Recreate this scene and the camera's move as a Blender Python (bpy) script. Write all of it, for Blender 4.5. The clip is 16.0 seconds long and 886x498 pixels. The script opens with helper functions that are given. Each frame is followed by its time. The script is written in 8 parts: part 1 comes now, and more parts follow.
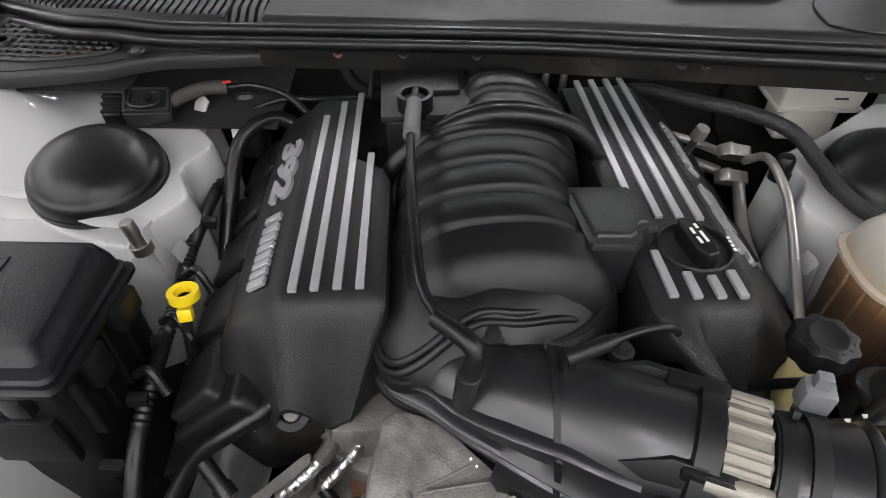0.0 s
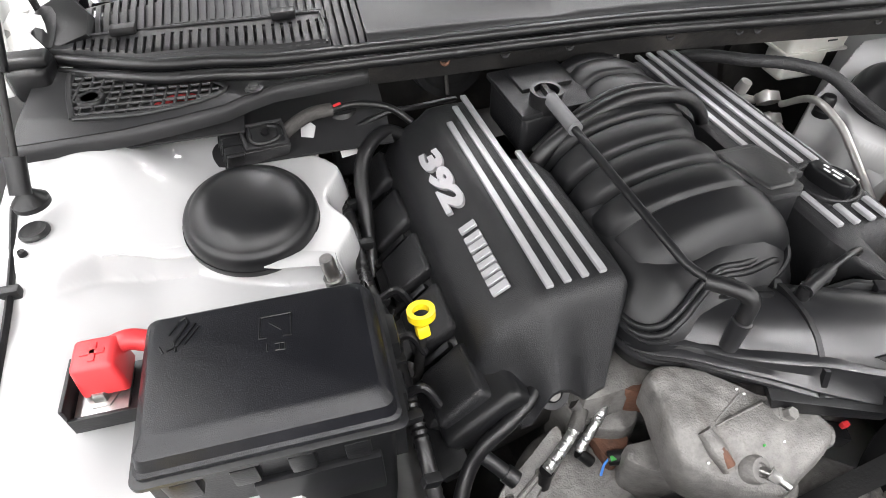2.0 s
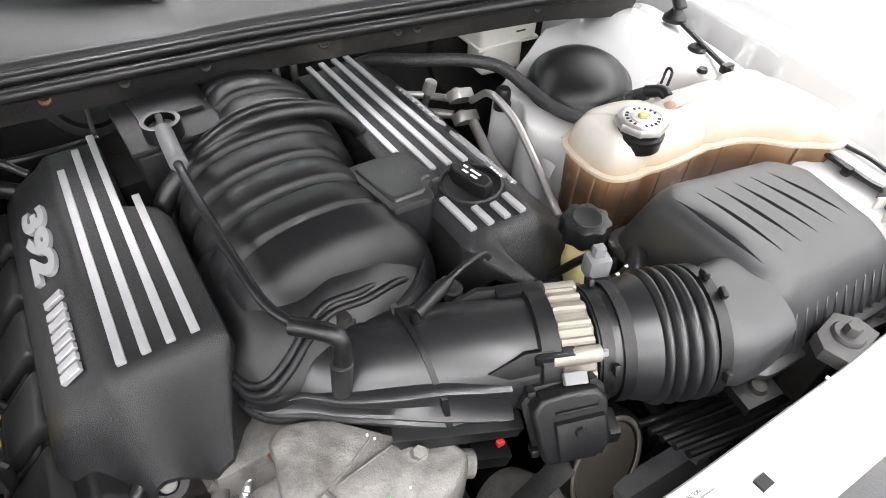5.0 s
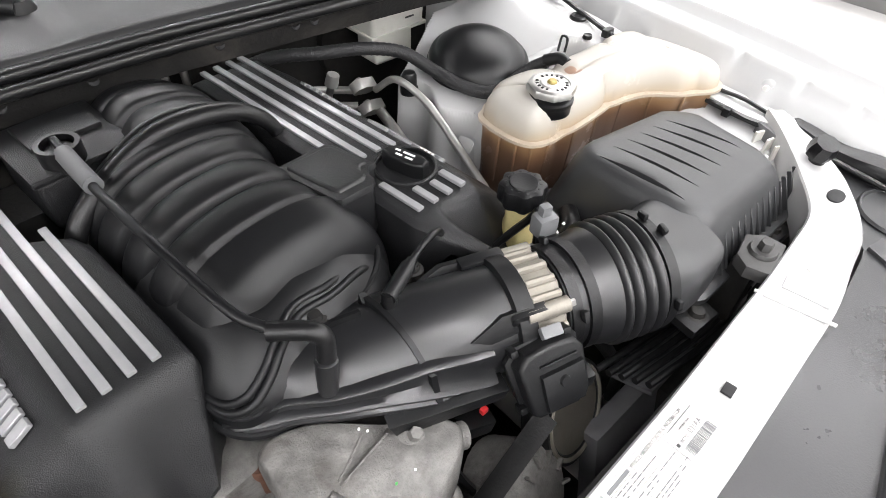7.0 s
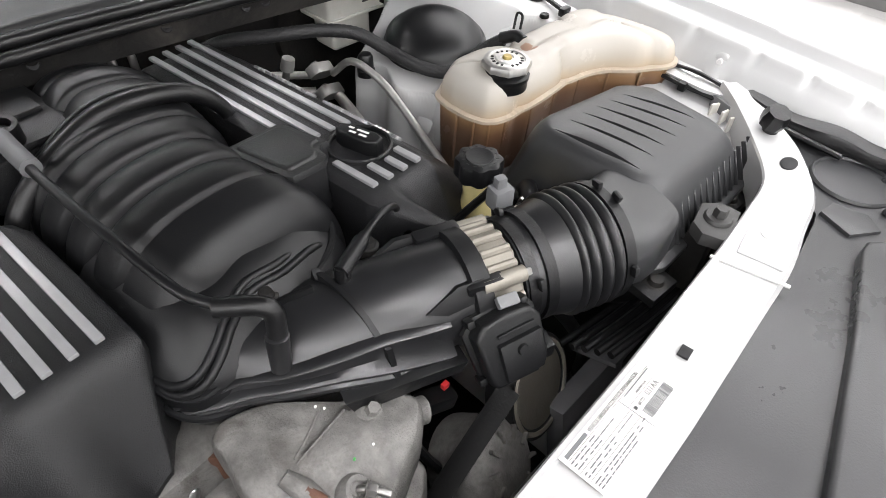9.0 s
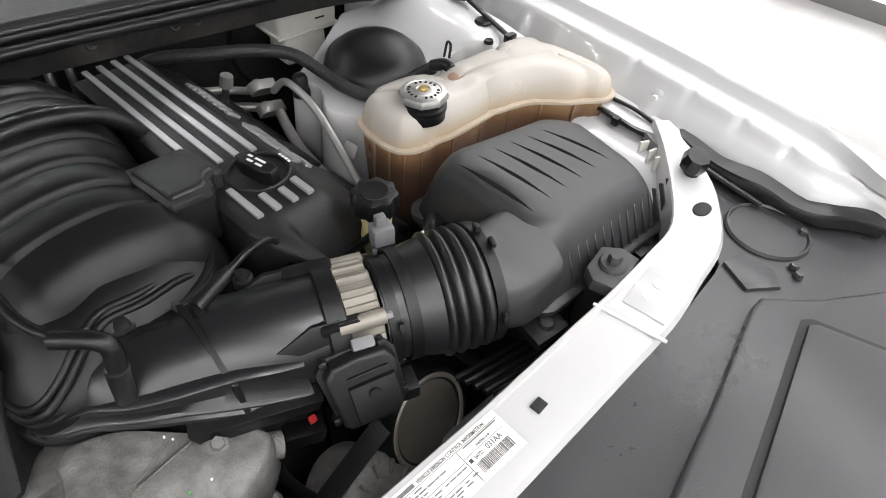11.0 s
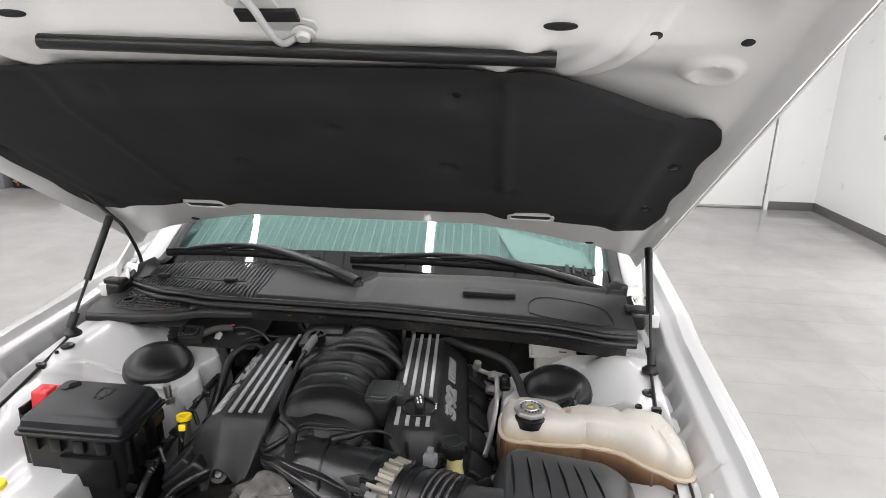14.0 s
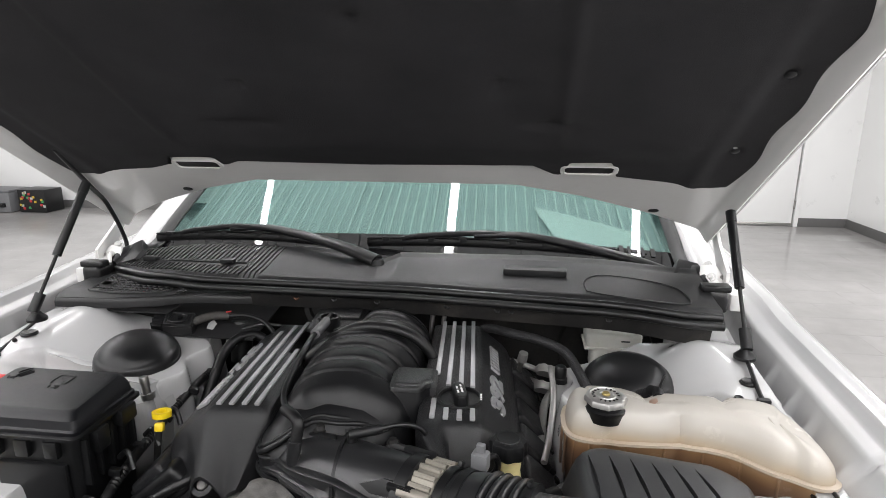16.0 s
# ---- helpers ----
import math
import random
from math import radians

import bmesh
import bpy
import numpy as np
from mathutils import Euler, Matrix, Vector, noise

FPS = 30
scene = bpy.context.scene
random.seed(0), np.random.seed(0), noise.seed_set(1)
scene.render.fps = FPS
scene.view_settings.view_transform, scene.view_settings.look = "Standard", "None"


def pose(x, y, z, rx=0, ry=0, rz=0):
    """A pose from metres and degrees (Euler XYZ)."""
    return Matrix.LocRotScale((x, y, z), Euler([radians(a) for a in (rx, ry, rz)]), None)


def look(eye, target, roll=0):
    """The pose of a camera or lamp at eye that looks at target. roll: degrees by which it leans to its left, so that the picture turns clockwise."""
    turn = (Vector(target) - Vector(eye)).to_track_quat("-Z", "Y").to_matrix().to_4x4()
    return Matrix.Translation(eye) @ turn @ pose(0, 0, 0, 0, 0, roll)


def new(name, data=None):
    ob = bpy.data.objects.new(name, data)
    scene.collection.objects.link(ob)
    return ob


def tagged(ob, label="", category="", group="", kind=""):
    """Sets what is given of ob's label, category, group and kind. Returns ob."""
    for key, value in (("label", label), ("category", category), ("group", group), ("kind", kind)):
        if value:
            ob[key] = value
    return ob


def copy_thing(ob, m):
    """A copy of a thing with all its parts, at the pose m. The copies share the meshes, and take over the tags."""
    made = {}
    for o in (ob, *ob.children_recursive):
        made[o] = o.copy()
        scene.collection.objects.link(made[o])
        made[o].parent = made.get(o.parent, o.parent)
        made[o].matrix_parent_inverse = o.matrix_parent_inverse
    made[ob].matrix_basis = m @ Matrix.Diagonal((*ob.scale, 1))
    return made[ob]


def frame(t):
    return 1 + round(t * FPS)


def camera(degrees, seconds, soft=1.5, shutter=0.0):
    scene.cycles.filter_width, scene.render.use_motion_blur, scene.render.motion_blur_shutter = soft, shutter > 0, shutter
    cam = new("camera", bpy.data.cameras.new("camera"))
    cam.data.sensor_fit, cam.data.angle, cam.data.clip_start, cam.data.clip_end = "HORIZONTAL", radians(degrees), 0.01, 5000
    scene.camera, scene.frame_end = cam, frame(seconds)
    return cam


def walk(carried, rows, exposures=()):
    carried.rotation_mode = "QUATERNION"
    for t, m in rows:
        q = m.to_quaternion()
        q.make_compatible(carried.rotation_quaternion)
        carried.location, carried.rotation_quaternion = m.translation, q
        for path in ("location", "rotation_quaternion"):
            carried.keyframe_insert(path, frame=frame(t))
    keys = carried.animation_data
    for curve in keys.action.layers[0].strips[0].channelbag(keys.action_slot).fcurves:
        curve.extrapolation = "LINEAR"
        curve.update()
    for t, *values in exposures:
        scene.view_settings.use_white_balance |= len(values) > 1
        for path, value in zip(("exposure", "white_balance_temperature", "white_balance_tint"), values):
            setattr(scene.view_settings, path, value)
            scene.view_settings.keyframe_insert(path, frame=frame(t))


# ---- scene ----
cam = camera(73.9, 16.0, soft=0.7)
PATH = [
    (0, (-0.0202, 0.0794, 1.3099), (-0.0722, 1.5263, -0.0399), -0.39),
    (0.5, (-0.1607, 0.0948, 1.3378), (-0.0808, 1.5054, -0.0487), 0.07),
    (1, (-0.3276, 0.1026, 1.3819), (-0.1303, 1.4794, -0.0252), -0.24),
    (1.5, (-0.3820, 0.0983, 1.3788), (-0.1161, 1.4609, -0.0314), -0.44),
    (2, (-0.3818, 0.0904, 1.3768), (-0.0531, 1.4268, -0.0463), -0.55),
    (2.5, (-0.3473, 0.0546, 1.3762), (0.0521, 1.3828, -0.0361), -0.13),
    (3, (-0.2819, 0.0323, 1.4118), (0.1476, 1.3316, -0.0188), 0.16),
    (3.5, (-0.2068, 0.0381, 1.4136), (0.2447, 1.3299, -0.0164), 0.17),
    (4, (-0.0989, 0.0357, 1.4041), (0.3655, 1.3229, -0.0261), -0.13),
    (4.5, (-0.0323, 0.0532, 1.3833), (0.4828, 1.3495, -0.0219), -0.10),
    (5, (-0.0809, 0.0670, 1.3385), (0.6195, 1.2815, -0.0588), 1.37),
    (7.5, (-0.1463, 0.0972, 1.3158), (0.8667, 1.0736, -0.0767), 2.66),
    (8, (-0.1464, 0.0942, 1.3019), (0.8798, 1.0581, -0.0898), 2.57),
    (10.5, (-0.0609, 0.0111, 1.3282), (1.0032, 0.9175, -0.0731), 3.80),
    (11, (-0.0085, -0.0154, 1.3432), (0.9794, 0.9674, -0.0628), 3.84),
    (11.5, (0.0505, -0.0685, 1.3620), (0.9548, 1.0370, -0.0088), 3.79),
    (12, (0.0797, -0.1333, 1.4258), (0.8403, 1.1399, 0.1148), 3.44),
    (12.5, (0.1388, -0.2211, 1.4663), (0.6366, 1.2536, 0.2428), 2.71),
    (13, (0.2517, -0.3393, 1.5406), (0.4098, 1.3644, 0.5454), 1.29),
    (13.5, (0.3197, -0.4527, 1.5998), (0.2674, 1.3644, 0.8148), 1.05),
    (14, (0.3873, -0.5818, 1.6153), (0.1811, 1.2955, 1.0219), 0.80),
    (14.5, (0.4249, -0.6185, 1.6197), (0.1626, 1.2898, 1.1647), 0.53),
    (15, (0.4252, -0.5977, 1.6088), (0.1572, 1.3164, 1.1816), 0.33),
    (15.5, (0.3748, -0.5215, 1.5335), (0.1167, 1.3948, 1.1131), 0.13),
    (16, (0.3059, -0.3803, 1.3932), (0.0620, 1.5236, 0.9103), 0.12),
]
EXPOSURES = [(0.0, 0.27), (0.5, 0.95), (1.0, 1.13), (2.0, 1.06), (3.5, 1.03), (4.5, 1.17), (5.0, 1.2), (8.0, 0.65), (10.5, 0.4), (11.5, 0.15), (12.5, -0.1), (13.0, -0.07), (13.5, 0.13), (14.0, 0.08), (14.5, 0.18), (15.0, 0.15), (15.5, 0.03), (16.0, 0.08)]
walk(cam, [(t, look(eye, target, roll)) for t, eye, target, roll in PATH], EXPOSURES)

# ---- light ----
world = bpy.data.worlds.new("room_air")
scene.world = world
world.use_nodes = True
world.node_tree.nodes["Background"].inputs[0].default_value = (0.9, 0.95, 1.0, 1)
world.node_tree.nodes["Background"].inputs[1].default_value = 0.05
LAMP_POWER = 155.0


# ---- materials ----
def mat(name, col, rough=0.5, metal=0.0, var=0.12, scale=12.0, grain=0.0, grain_scale=900.0, coat=0.0, rvar=0.12,
        stain=None, stain_amt=0.0, stain_scale=9.0, spec=0.5, emit=0.0, rnd=0.0):
    """A painted, moulded or cast surface: two scales of tone, varied gloss, fine relief and patches of dirt."""
    m = bpy.data.materials.new(name)
    m.use_nodes = True
    nt = m.node_tree
    n, l = nt.nodes, nt.links
    b = n["Principled BSDF"]
    b.inputs["Metallic"].default_value = metal
    b.inputs["Specular IOR Level"].default_value = spec
    b.inputs["Coat Weight"].default_value = coat
    b.inputs["Coat Roughness"].default_value = 0.04
    tc = n.new("ShaderNodeNewGeometry" if rnd else "ShaderNodeTexCoord")
    place_out = "Position" if rnd else "Object"
    big = n.new("ShaderNodeTexNoise")
    big.inputs["Scale"].default_value = scale
    big.inputs["Detail"].default_value = 6
    big.inputs["Roughness"].default_value = 0.65
    l.new(tc.outputs[place_out], big.inputs["Vector"])
    ramp = n.new("ShaderNodeValToRGB")
    ramp.color_ramp.elements[0].position, ramp.color_ramp.elements[1].position = 0.3, 0.72
    lo = [max(0.0, c * (1 - var)) for c in col]
    hi = [min(1.0, c * (1 + var)) for c in col]
    ramp.color_ramp.elements[0].color, ramp.color_ramp.elements[1].color = (*lo, 1), (*hi, 1)
    l.new(big.outputs["Fac"], ramp.inputs["Fac"])
    colour = ramp.outputs["Color"]
    if stain:
        sn = n.new("ShaderNodeTexNoise")
        sn.inputs["Scale"].default_value = stain_scale
        sn.inputs["Detail"].default_value = 8
        sn.inputs["Roughness"].default_value = 0.7
        sn.inputs["Distortion"].default_value = 0.6
        l.new(tc.outputs[place_out], sn.inputs["Vector"])
        sr = n.new("ShaderNodeMapRange")
        sr.inputs["From Min"].default_value, sr.inputs["From Max"].default_value = 0.52, 0.72
        sr.inputs["To Max"].default_value = stain_amt
        l.new(sn.outputs["Fac"], sr.inputs["Value"])
        mx = n.new("ShaderNodeMix")
        mx.data_type = "RGBA"
        l.new(sr.outputs["Result"], mx.inputs["Factor"])
        l.new(colour, mx.inputs["A"])
        mx.inputs["B"].default_value = (*stain, 1)
        colour = mx.outputs["Result"]
    if rnd:
        oi = n.new("ShaderNodeObjectInfo")
        mr = n.new("ShaderNodeMapRange")
        mr.inputs["To Min"].default_value, mr.inputs["To Max"].default_value = 1 - rnd, 1 + rnd
        l.new(oi.outputs["Random"], mr.inputs["Value"])
        mu = n.new("ShaderNodeMix")
        mu.data_type, mu.blend_type = "RGBA", "MULTIPLY"
        mu.inputs["Factor"].default_value = 1
        l.new(colour, mu.inputs["A"])
        cb = n.new("ShaderNodeCombineColor")
        for k in range(3):
            l.new(mr.outputs["Result"], cb.inputs[k])
        l.new(cb.outputs["Color"], mu.inputs["B"])
        colour = mu.outputs["Result"]
    l.new(colour, b.inputs["Base Color"])
    rr = n.new("ShaderNodeMapRange")
    rr.inputs["From Min"].default_value, rr.inputs["From Max"].default_value = 0.3, 0.7
    rr.inputs["To Min"].default_value = max(0.02, rough * (1 - rvar))
    rr.inputs["To Max"].default_value = min(1, rough * (1 + rvar))
    l.new(big.outputs["Fac"], rr.inputs["Value"])
    l.new(rr.outputs["Result"], b.inputs["Roughness"])
    if grain:
        g = n.new("ShaderNodeTexNoise")
        g.inputs["Scale"].default_value = grain_scale
        g.inputs["Detail"].default_value = 3
        l.new(tc.outputs[place_out], g.inputs["Vector"])
        bu = n.new("ShaderNodeBump")
        bu.inputs["Strength"].default_value = grain
        bu.inputs["Distance"].default_value = 0.0015
        l.new(g.outputs["Fac"], bu.inputs["Height"])
        l.new(bu.outputs["Normal"], b.inputs["Normal"])
    if emit:
        b.inputs["Emission Color"].default_value = (1, 1, 1, 1)
        b.inputs["Emission Strength"].default_value = emit
    return m


M_GRAIN = mat("grained_black_plastic", (0.0115, 0.0117, 0.0126), 0.36, spec=0.38, var=0.2, scale=25, rvar=0.06, grain=0.5, grain_scale=850, stain=(0.03, 0.029, 0.028), stain_amt=0.15, stain_scale=30)
M_SATIN = mat("satin_black_plastic", (0.0072, 0.0074, 0.0081), 0.38, var=0.15, scale=18, grain=0.08, grain_scale=700, spec=0.35, rvar=0.08)
M_SNOUT = mat("satin_intake_plastic", (0.0120, 0.0122, 0.0132), 0.31, var=0.15, scale=18, grain=0.06, grain_scale=700, spec=0.72, rvar=0.08)
M_BLACK = mat("black_plastic", (0.006, 0.0062, 0.0068), 0.40, spec=0.4, var=0.2, scale=20, grain=0.15, grain_scale=400)
M_COWL = mat("cowl_black_plastic", (0.0105, 0.0107, 0.0115), 0.44, spec=0.42, var=0.2, scale=9, grain=0.2, grain_scale=800, stain=(0.03, 0.029, 0.028), stain_amt=0.2, stain_scale=12)
M_NOSE = mat("satin_black_panel", (0.030, 0.0305, 0.032), 0.28, var=0.1, scale=5, grain=0.12, grain_scale=500, rvar=0.04)
M_LID = mat("grey_black_lid_plastic", (0.0155, 0.0158, 0.0165), 0.36, var=0.2, scale=30, grain=0.35, grain_scale=500)
M_BOX = mat("satin_air_box_plastic", (0.0320, 0.0325, 0.0340), 0.37, var=0.15, scale=16, grain=0.12, grain_scale=700, spec=0.6, stain=(0.026, 0.0255, 0.025), stain_amt=0.25, stain_scale=12)
M_SHROUD = mat("grey_shroud_plastic", (0.13, 0.13, 0.135), 0.45, var=0.2, scale=12, grain=0.1, stain=(0.12, 0.115, 0.11), stain_amt=0.4)
M_FUSE = mat("dark_satin_lid_plastic", (0.0060, 0.0063, 0.0080), 0.33, spec=0.36, var=0.25, scale=14, grain=0.25, grain_scale=900, stain=(0.014, 0.0135, 0.013), stain_amt=0.4, stain_scale=16)
M_FRIT = mat("black_glazed_band", (0.006, 0.006, 0.0065), 0.03, var=0.1, spec=0.9)
M_GLOSS = mat("smooth_black_cap", (0.0075, 0.0077, 0.0084), 0.34, spec=0.36, var=0.1, scale=30, grain=0.02)
M_RUBBER = mat("black_rubber", (0.0068, 0.0068, 0.0073), 0.33, spec=0.42, var=0.25, scale=30, grain=0.2, grain_scale=300)
M_BRAID = mat("braided_black_hose", (0.015, 0.015, 0.016), 0.5, var=0.3, scale=60, grain=0.9, grain_scale=420)
M_WHITE = mat("white_body_paint", (0.455, 0.455, 0.453), 0.24, var=0.02, scale=5, coat=0.7, stain=(0.55, 0.53, 0.49), stain_amt=0.14, stain_scale=6)
M_UNDER = mat("white_inner_paint", (0.70, 0.695, 0.68), 0.32, var=0.03, scale=6, coat=0.4, grain=0.04, grain_scale=120, stain=(0.5, 0.47, 0.42), stain_amt=0.16, stain_scale=8)
M_SILVER = mat("silver_stripe_paint", (0.40, 0.40, 0.41), 0.32, metal=0.4, var=0.06, scale=60, grain=0.15, stain=(0.25, 0.25, 0.25), stain_amt=0.2, stain_scale=40)
M_BRACKET = mat("grey_phosphated_steel", (0.06, 0.059, 0.058), 0.5, metal=0.3, var=0.2, scale=30, grain=0.2)
M_STEEL = mat("zinc_plated_steel", (0.34, 0.335, 0.325), 0.38, metal=0.95, var=0.15, scale=60, stain=(0.3, 0.24, 0.17), stain_amt=0.35, stain_scale=60)
M_TUBE = mat("aluminium_tube", (0.58, 0.57, 0.55), 0.36, metal=0.85, var=0.1, scale=40, stain=(0.4, 0.38, 0.35), stain_amt=0.3, stain_scale=30)
M_CAST = mat("cast_aluminium", (0.155, 0.150, 0.142), 0.55, metal=0.25, var=0.35, scale=60, grain=0.6, grain_scale=420, stain=(0.065, 0.056, 0.047), stain_amt=0.7, stain_scale=26)
M_BRASS = mat("dull_brass", (0.42, 0.33, 0.13), 0.4, metal=0.8, var=0.15, scale=60)
M_TAN = mat("throttle_casting", (0.27, 0.25, 0.215), 0.5, metal=0.45, var=0.12, scale=40, grain=0.3, grain_scale=300, stain=(0.27, 0.23, 0.18), stain_amt=0.45, stain_scale=30)
M_RUST = mat("rusty_iron", (0.11, 0.05, 0.03), 0.8, var=0.4, scale=40, grain=0.8, grain_scale=200)
M_DARK = mat("grimy_dark_metal", (0.017, 0.0165, 0.016), 0.55, spec=0.4, metal=0.2, var=0.4, scale=20, grain=0.4, grain_scale=200, stain=(0.09, 0.08, 0.07), stain_amt=0.5)
M_YELLOW = mat("yellow_plastic", (0.85, 0.62, 0.015), 0.36, var=0.06, scale=60, grain=0.05)
M_RED = mat("red_plastic", (0.62, 0.035, 0.04), 0.42, var=0.08, scale=40, grain=0.08)
M_CREAM = mat("cream_reservoir_plastic", (0.72, 0.62, 0.3), 0.42, var=0.1, scale=30, stain=(0.5, 0.38, 0.14), stain_amt=0.5, stain_scale=30)
M_CLEARW = mat("milky_reservoir_plastic", (0.66, 0.65, 0.6), 0.42, var=0.06, scale=25, stain=(0.5, 0.46, 0.38), stain_amt=0.4, stain_scale=25)
M_DARKGREY = mat("dark_grey_connector_plastic", (0.022, 0.022, 0.023), 0.45, var=0.2, scale=40, grain=0.15)
M_GREYP = mat("grey_connector_plastic", (0.15, 0.152, 0.157), 0.45, var=0.1, scale=50, grain=0.1)
M_FELT = mat("black_felt_liner", (0.031, 0.0305, 0.0325), 0.95, var=0.25, scale=7, grain=0.9, grain_scale=700, spec=0.15, stain=(0.034, 0.033, 0.034), stain_amt=0.5, stain_scale=4)
M_FOIL = mat("crinkled_foil_wrap", (0.68, 0.68, 0.67), 0.3, metal=0.95, var=0.3, scale=120, grain=1.0, grain_scale=130)
M_PAPER = mat("white_label_paper", (0.80, 0.79, 0.77), 0.55, var=0.03, scale=20)
M_INK = mat("label_ink", (0.05, 0.05, 0.05), 0.6, var=0.1)
M_GREEN = mat("green_paint_mark", (0.05, 0.3, 0.06), 0.5)
M_TAPE = mat("dusty_tape", (0.05, 0.047, 0.044), 0.7, var=0.4, scale=60, grain=0.7, grain_scale=240)
M_WALL = mat("white_gloss_wall_paint", (0.8, 0.8, 0.79), 0.3, var=0.015, scale=2, grain=0.03, grain_scale=60, coat=0.5)
M_CEIL = mat("white_ceiling_panel", (0.74, 0.75, 0.75), 0.7, var=0.02, scale=3, grain=0.2, grain_scale=200)
M_TRIM = mat("grey_vinyl_baseboard", (0.12, 0.118, 0.115), 0.5, var=0.08, scale=8)
M_DOOR = mat("white_door_paint", (0.78, 0.78, 0.77), 0.42, var=0.015, scale=3)
M_TILE = mat("grey_floor_tile", (0.292, 0.285, 0.277), 0.14, var=0.17, scale=1.1, grain=0.04, grain_scale=40, rvar=0.3, rnd=0.02)
M_GROUT = mat("grey_grout", (0.31, 0.303, 0.295), 0.18, var=0.1, scale=1.3)
# cabin trim; also the near-black put into holes and recesses for their shade
M_CABIN_SHADE = mat("cabin_trim_and_hole_shade", (0.012, 0.012, 0.013), 0.7, var=0.2)
M_TYRE = mat("tyre_rubber", (0.02, 0.02, 0.021), 0.7, var=0.2)
M_RIM = mat("dark_alloy", (0.12, 0.12, 0.125), 0.3, metal=0.9, var=0.1)
M_LAMP = mat("lamp_diffuser", (0.85, 0.85, 0.85), 0.5)
# grey of the ceiling as mirrored in the windscreen, put on a pleated sheet
M_REFLECTED_CEIL = mat("grey_ceiling_reflection", (0.46, 0.47, 0.47), 0.7, var=0.1, scale=6)


def glassy(name, col, rough, ior, alpha_mix, tint):
    """Tinted glass: a mirror-like skin over a see-through sheet."""
    m = bpy.data.materials.new(name)
    m.use_nodes = True
    n, l = m.node_tree.nodes, m.node_tree.links
    b = n["Principled BSDF"]
    b.inputs["Base Color"].default_value = (*col, 1)
    b.inputs["Roughness"].default_value = rough
    b.inputs["IOR"].default_value = ior
    t = n.new("ShaderNodeBsdfTransparent")
    t.inputs["Color"].default_value = (*tint, 1)
    mix = n.new("ShaderNodeMixShader")
    mix.inputs["Fac"].default_value = alpha_mix
    l.new(b.outputs[0], mix.inputs[1])
    l.new(t.outputs[0], mix.inputs[2])
    l.new(mix.outputs[0], n["Material Output"].inputs["Surface"])
    return m


M_GLASS = glassy("tinted_windscreen_glass", (0.02, 0.05, 0.05), 0.012, 2.0, 0.68, (0.62, 0.76, 0.73))


def milky(name, col, mix_amt, rough):
    """Thin translucent plastic: part diffuse skin, part light passing through."""
    m = mat(name, col, rough, var=0.07, scale=14, stain=(0.36, 0.22, 0.13), stain_amt=0.6, stain_scale=7.5)
    n, l = m.node_tree.nodes, m.node_tree.links
    b = n["Principled BSDF"]
    t = n.new("ShaderNodeBsdfTranslucent")
    t.inputs["Color"].default_value = (0.9, 0.84, 0.74, 1)
    mix = n.new("ShaderNodeMixShader")
    mix.inputs["Fac"].default_value = mix_amt
    l.new(b.outputs[0], mix.inputs[1])
    l.new(t.outputs[0], mix.inputs[2])
    l.new(mix.outputs[0], n["Material Output"].inputs["Surface"])
    return m


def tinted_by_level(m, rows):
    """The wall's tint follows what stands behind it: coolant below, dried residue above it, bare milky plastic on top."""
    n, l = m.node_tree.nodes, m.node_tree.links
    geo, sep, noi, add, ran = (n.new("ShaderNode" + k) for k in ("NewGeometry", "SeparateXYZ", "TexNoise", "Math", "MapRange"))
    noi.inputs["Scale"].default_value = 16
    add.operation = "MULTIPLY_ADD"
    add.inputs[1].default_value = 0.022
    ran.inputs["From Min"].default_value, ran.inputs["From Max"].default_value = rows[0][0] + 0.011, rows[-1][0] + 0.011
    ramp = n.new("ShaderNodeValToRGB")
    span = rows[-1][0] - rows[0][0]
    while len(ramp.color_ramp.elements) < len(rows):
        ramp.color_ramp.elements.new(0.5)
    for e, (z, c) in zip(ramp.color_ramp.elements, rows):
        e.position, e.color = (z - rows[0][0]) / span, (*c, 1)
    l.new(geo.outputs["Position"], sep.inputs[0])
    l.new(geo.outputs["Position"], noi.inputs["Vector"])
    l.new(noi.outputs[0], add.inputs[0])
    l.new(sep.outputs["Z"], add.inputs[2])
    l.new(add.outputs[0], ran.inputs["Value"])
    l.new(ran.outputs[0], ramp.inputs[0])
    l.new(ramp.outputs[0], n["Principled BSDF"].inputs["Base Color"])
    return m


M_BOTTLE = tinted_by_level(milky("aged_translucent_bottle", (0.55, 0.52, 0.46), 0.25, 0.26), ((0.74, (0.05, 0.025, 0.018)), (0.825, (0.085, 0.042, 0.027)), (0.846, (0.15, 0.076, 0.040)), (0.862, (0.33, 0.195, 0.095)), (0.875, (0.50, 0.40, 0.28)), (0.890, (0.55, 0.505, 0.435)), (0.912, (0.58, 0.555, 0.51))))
M_SEAM = milky("pale_weld_seam", (0.56, 0.48, 0.385), 0.25, 0.26)
M_NUB = milky("pink_stained_bottle_nub", (0.42, 0.27, 0.20), 0.2, 0.36)

# ---- builders ----
def thing(name, label, category, at=(0, 0, 0), group="", kind=""):
    ob = new(name)
    ob.empty_display_size = 0.05
    ob.location = at
    return tagged(ob, label, category, group, kind)


def base_of(ob):
    p = Vector((0, 0, 0))
    while ob is not None:
        p = p + ob.location
        ob = ob.parent
    return p


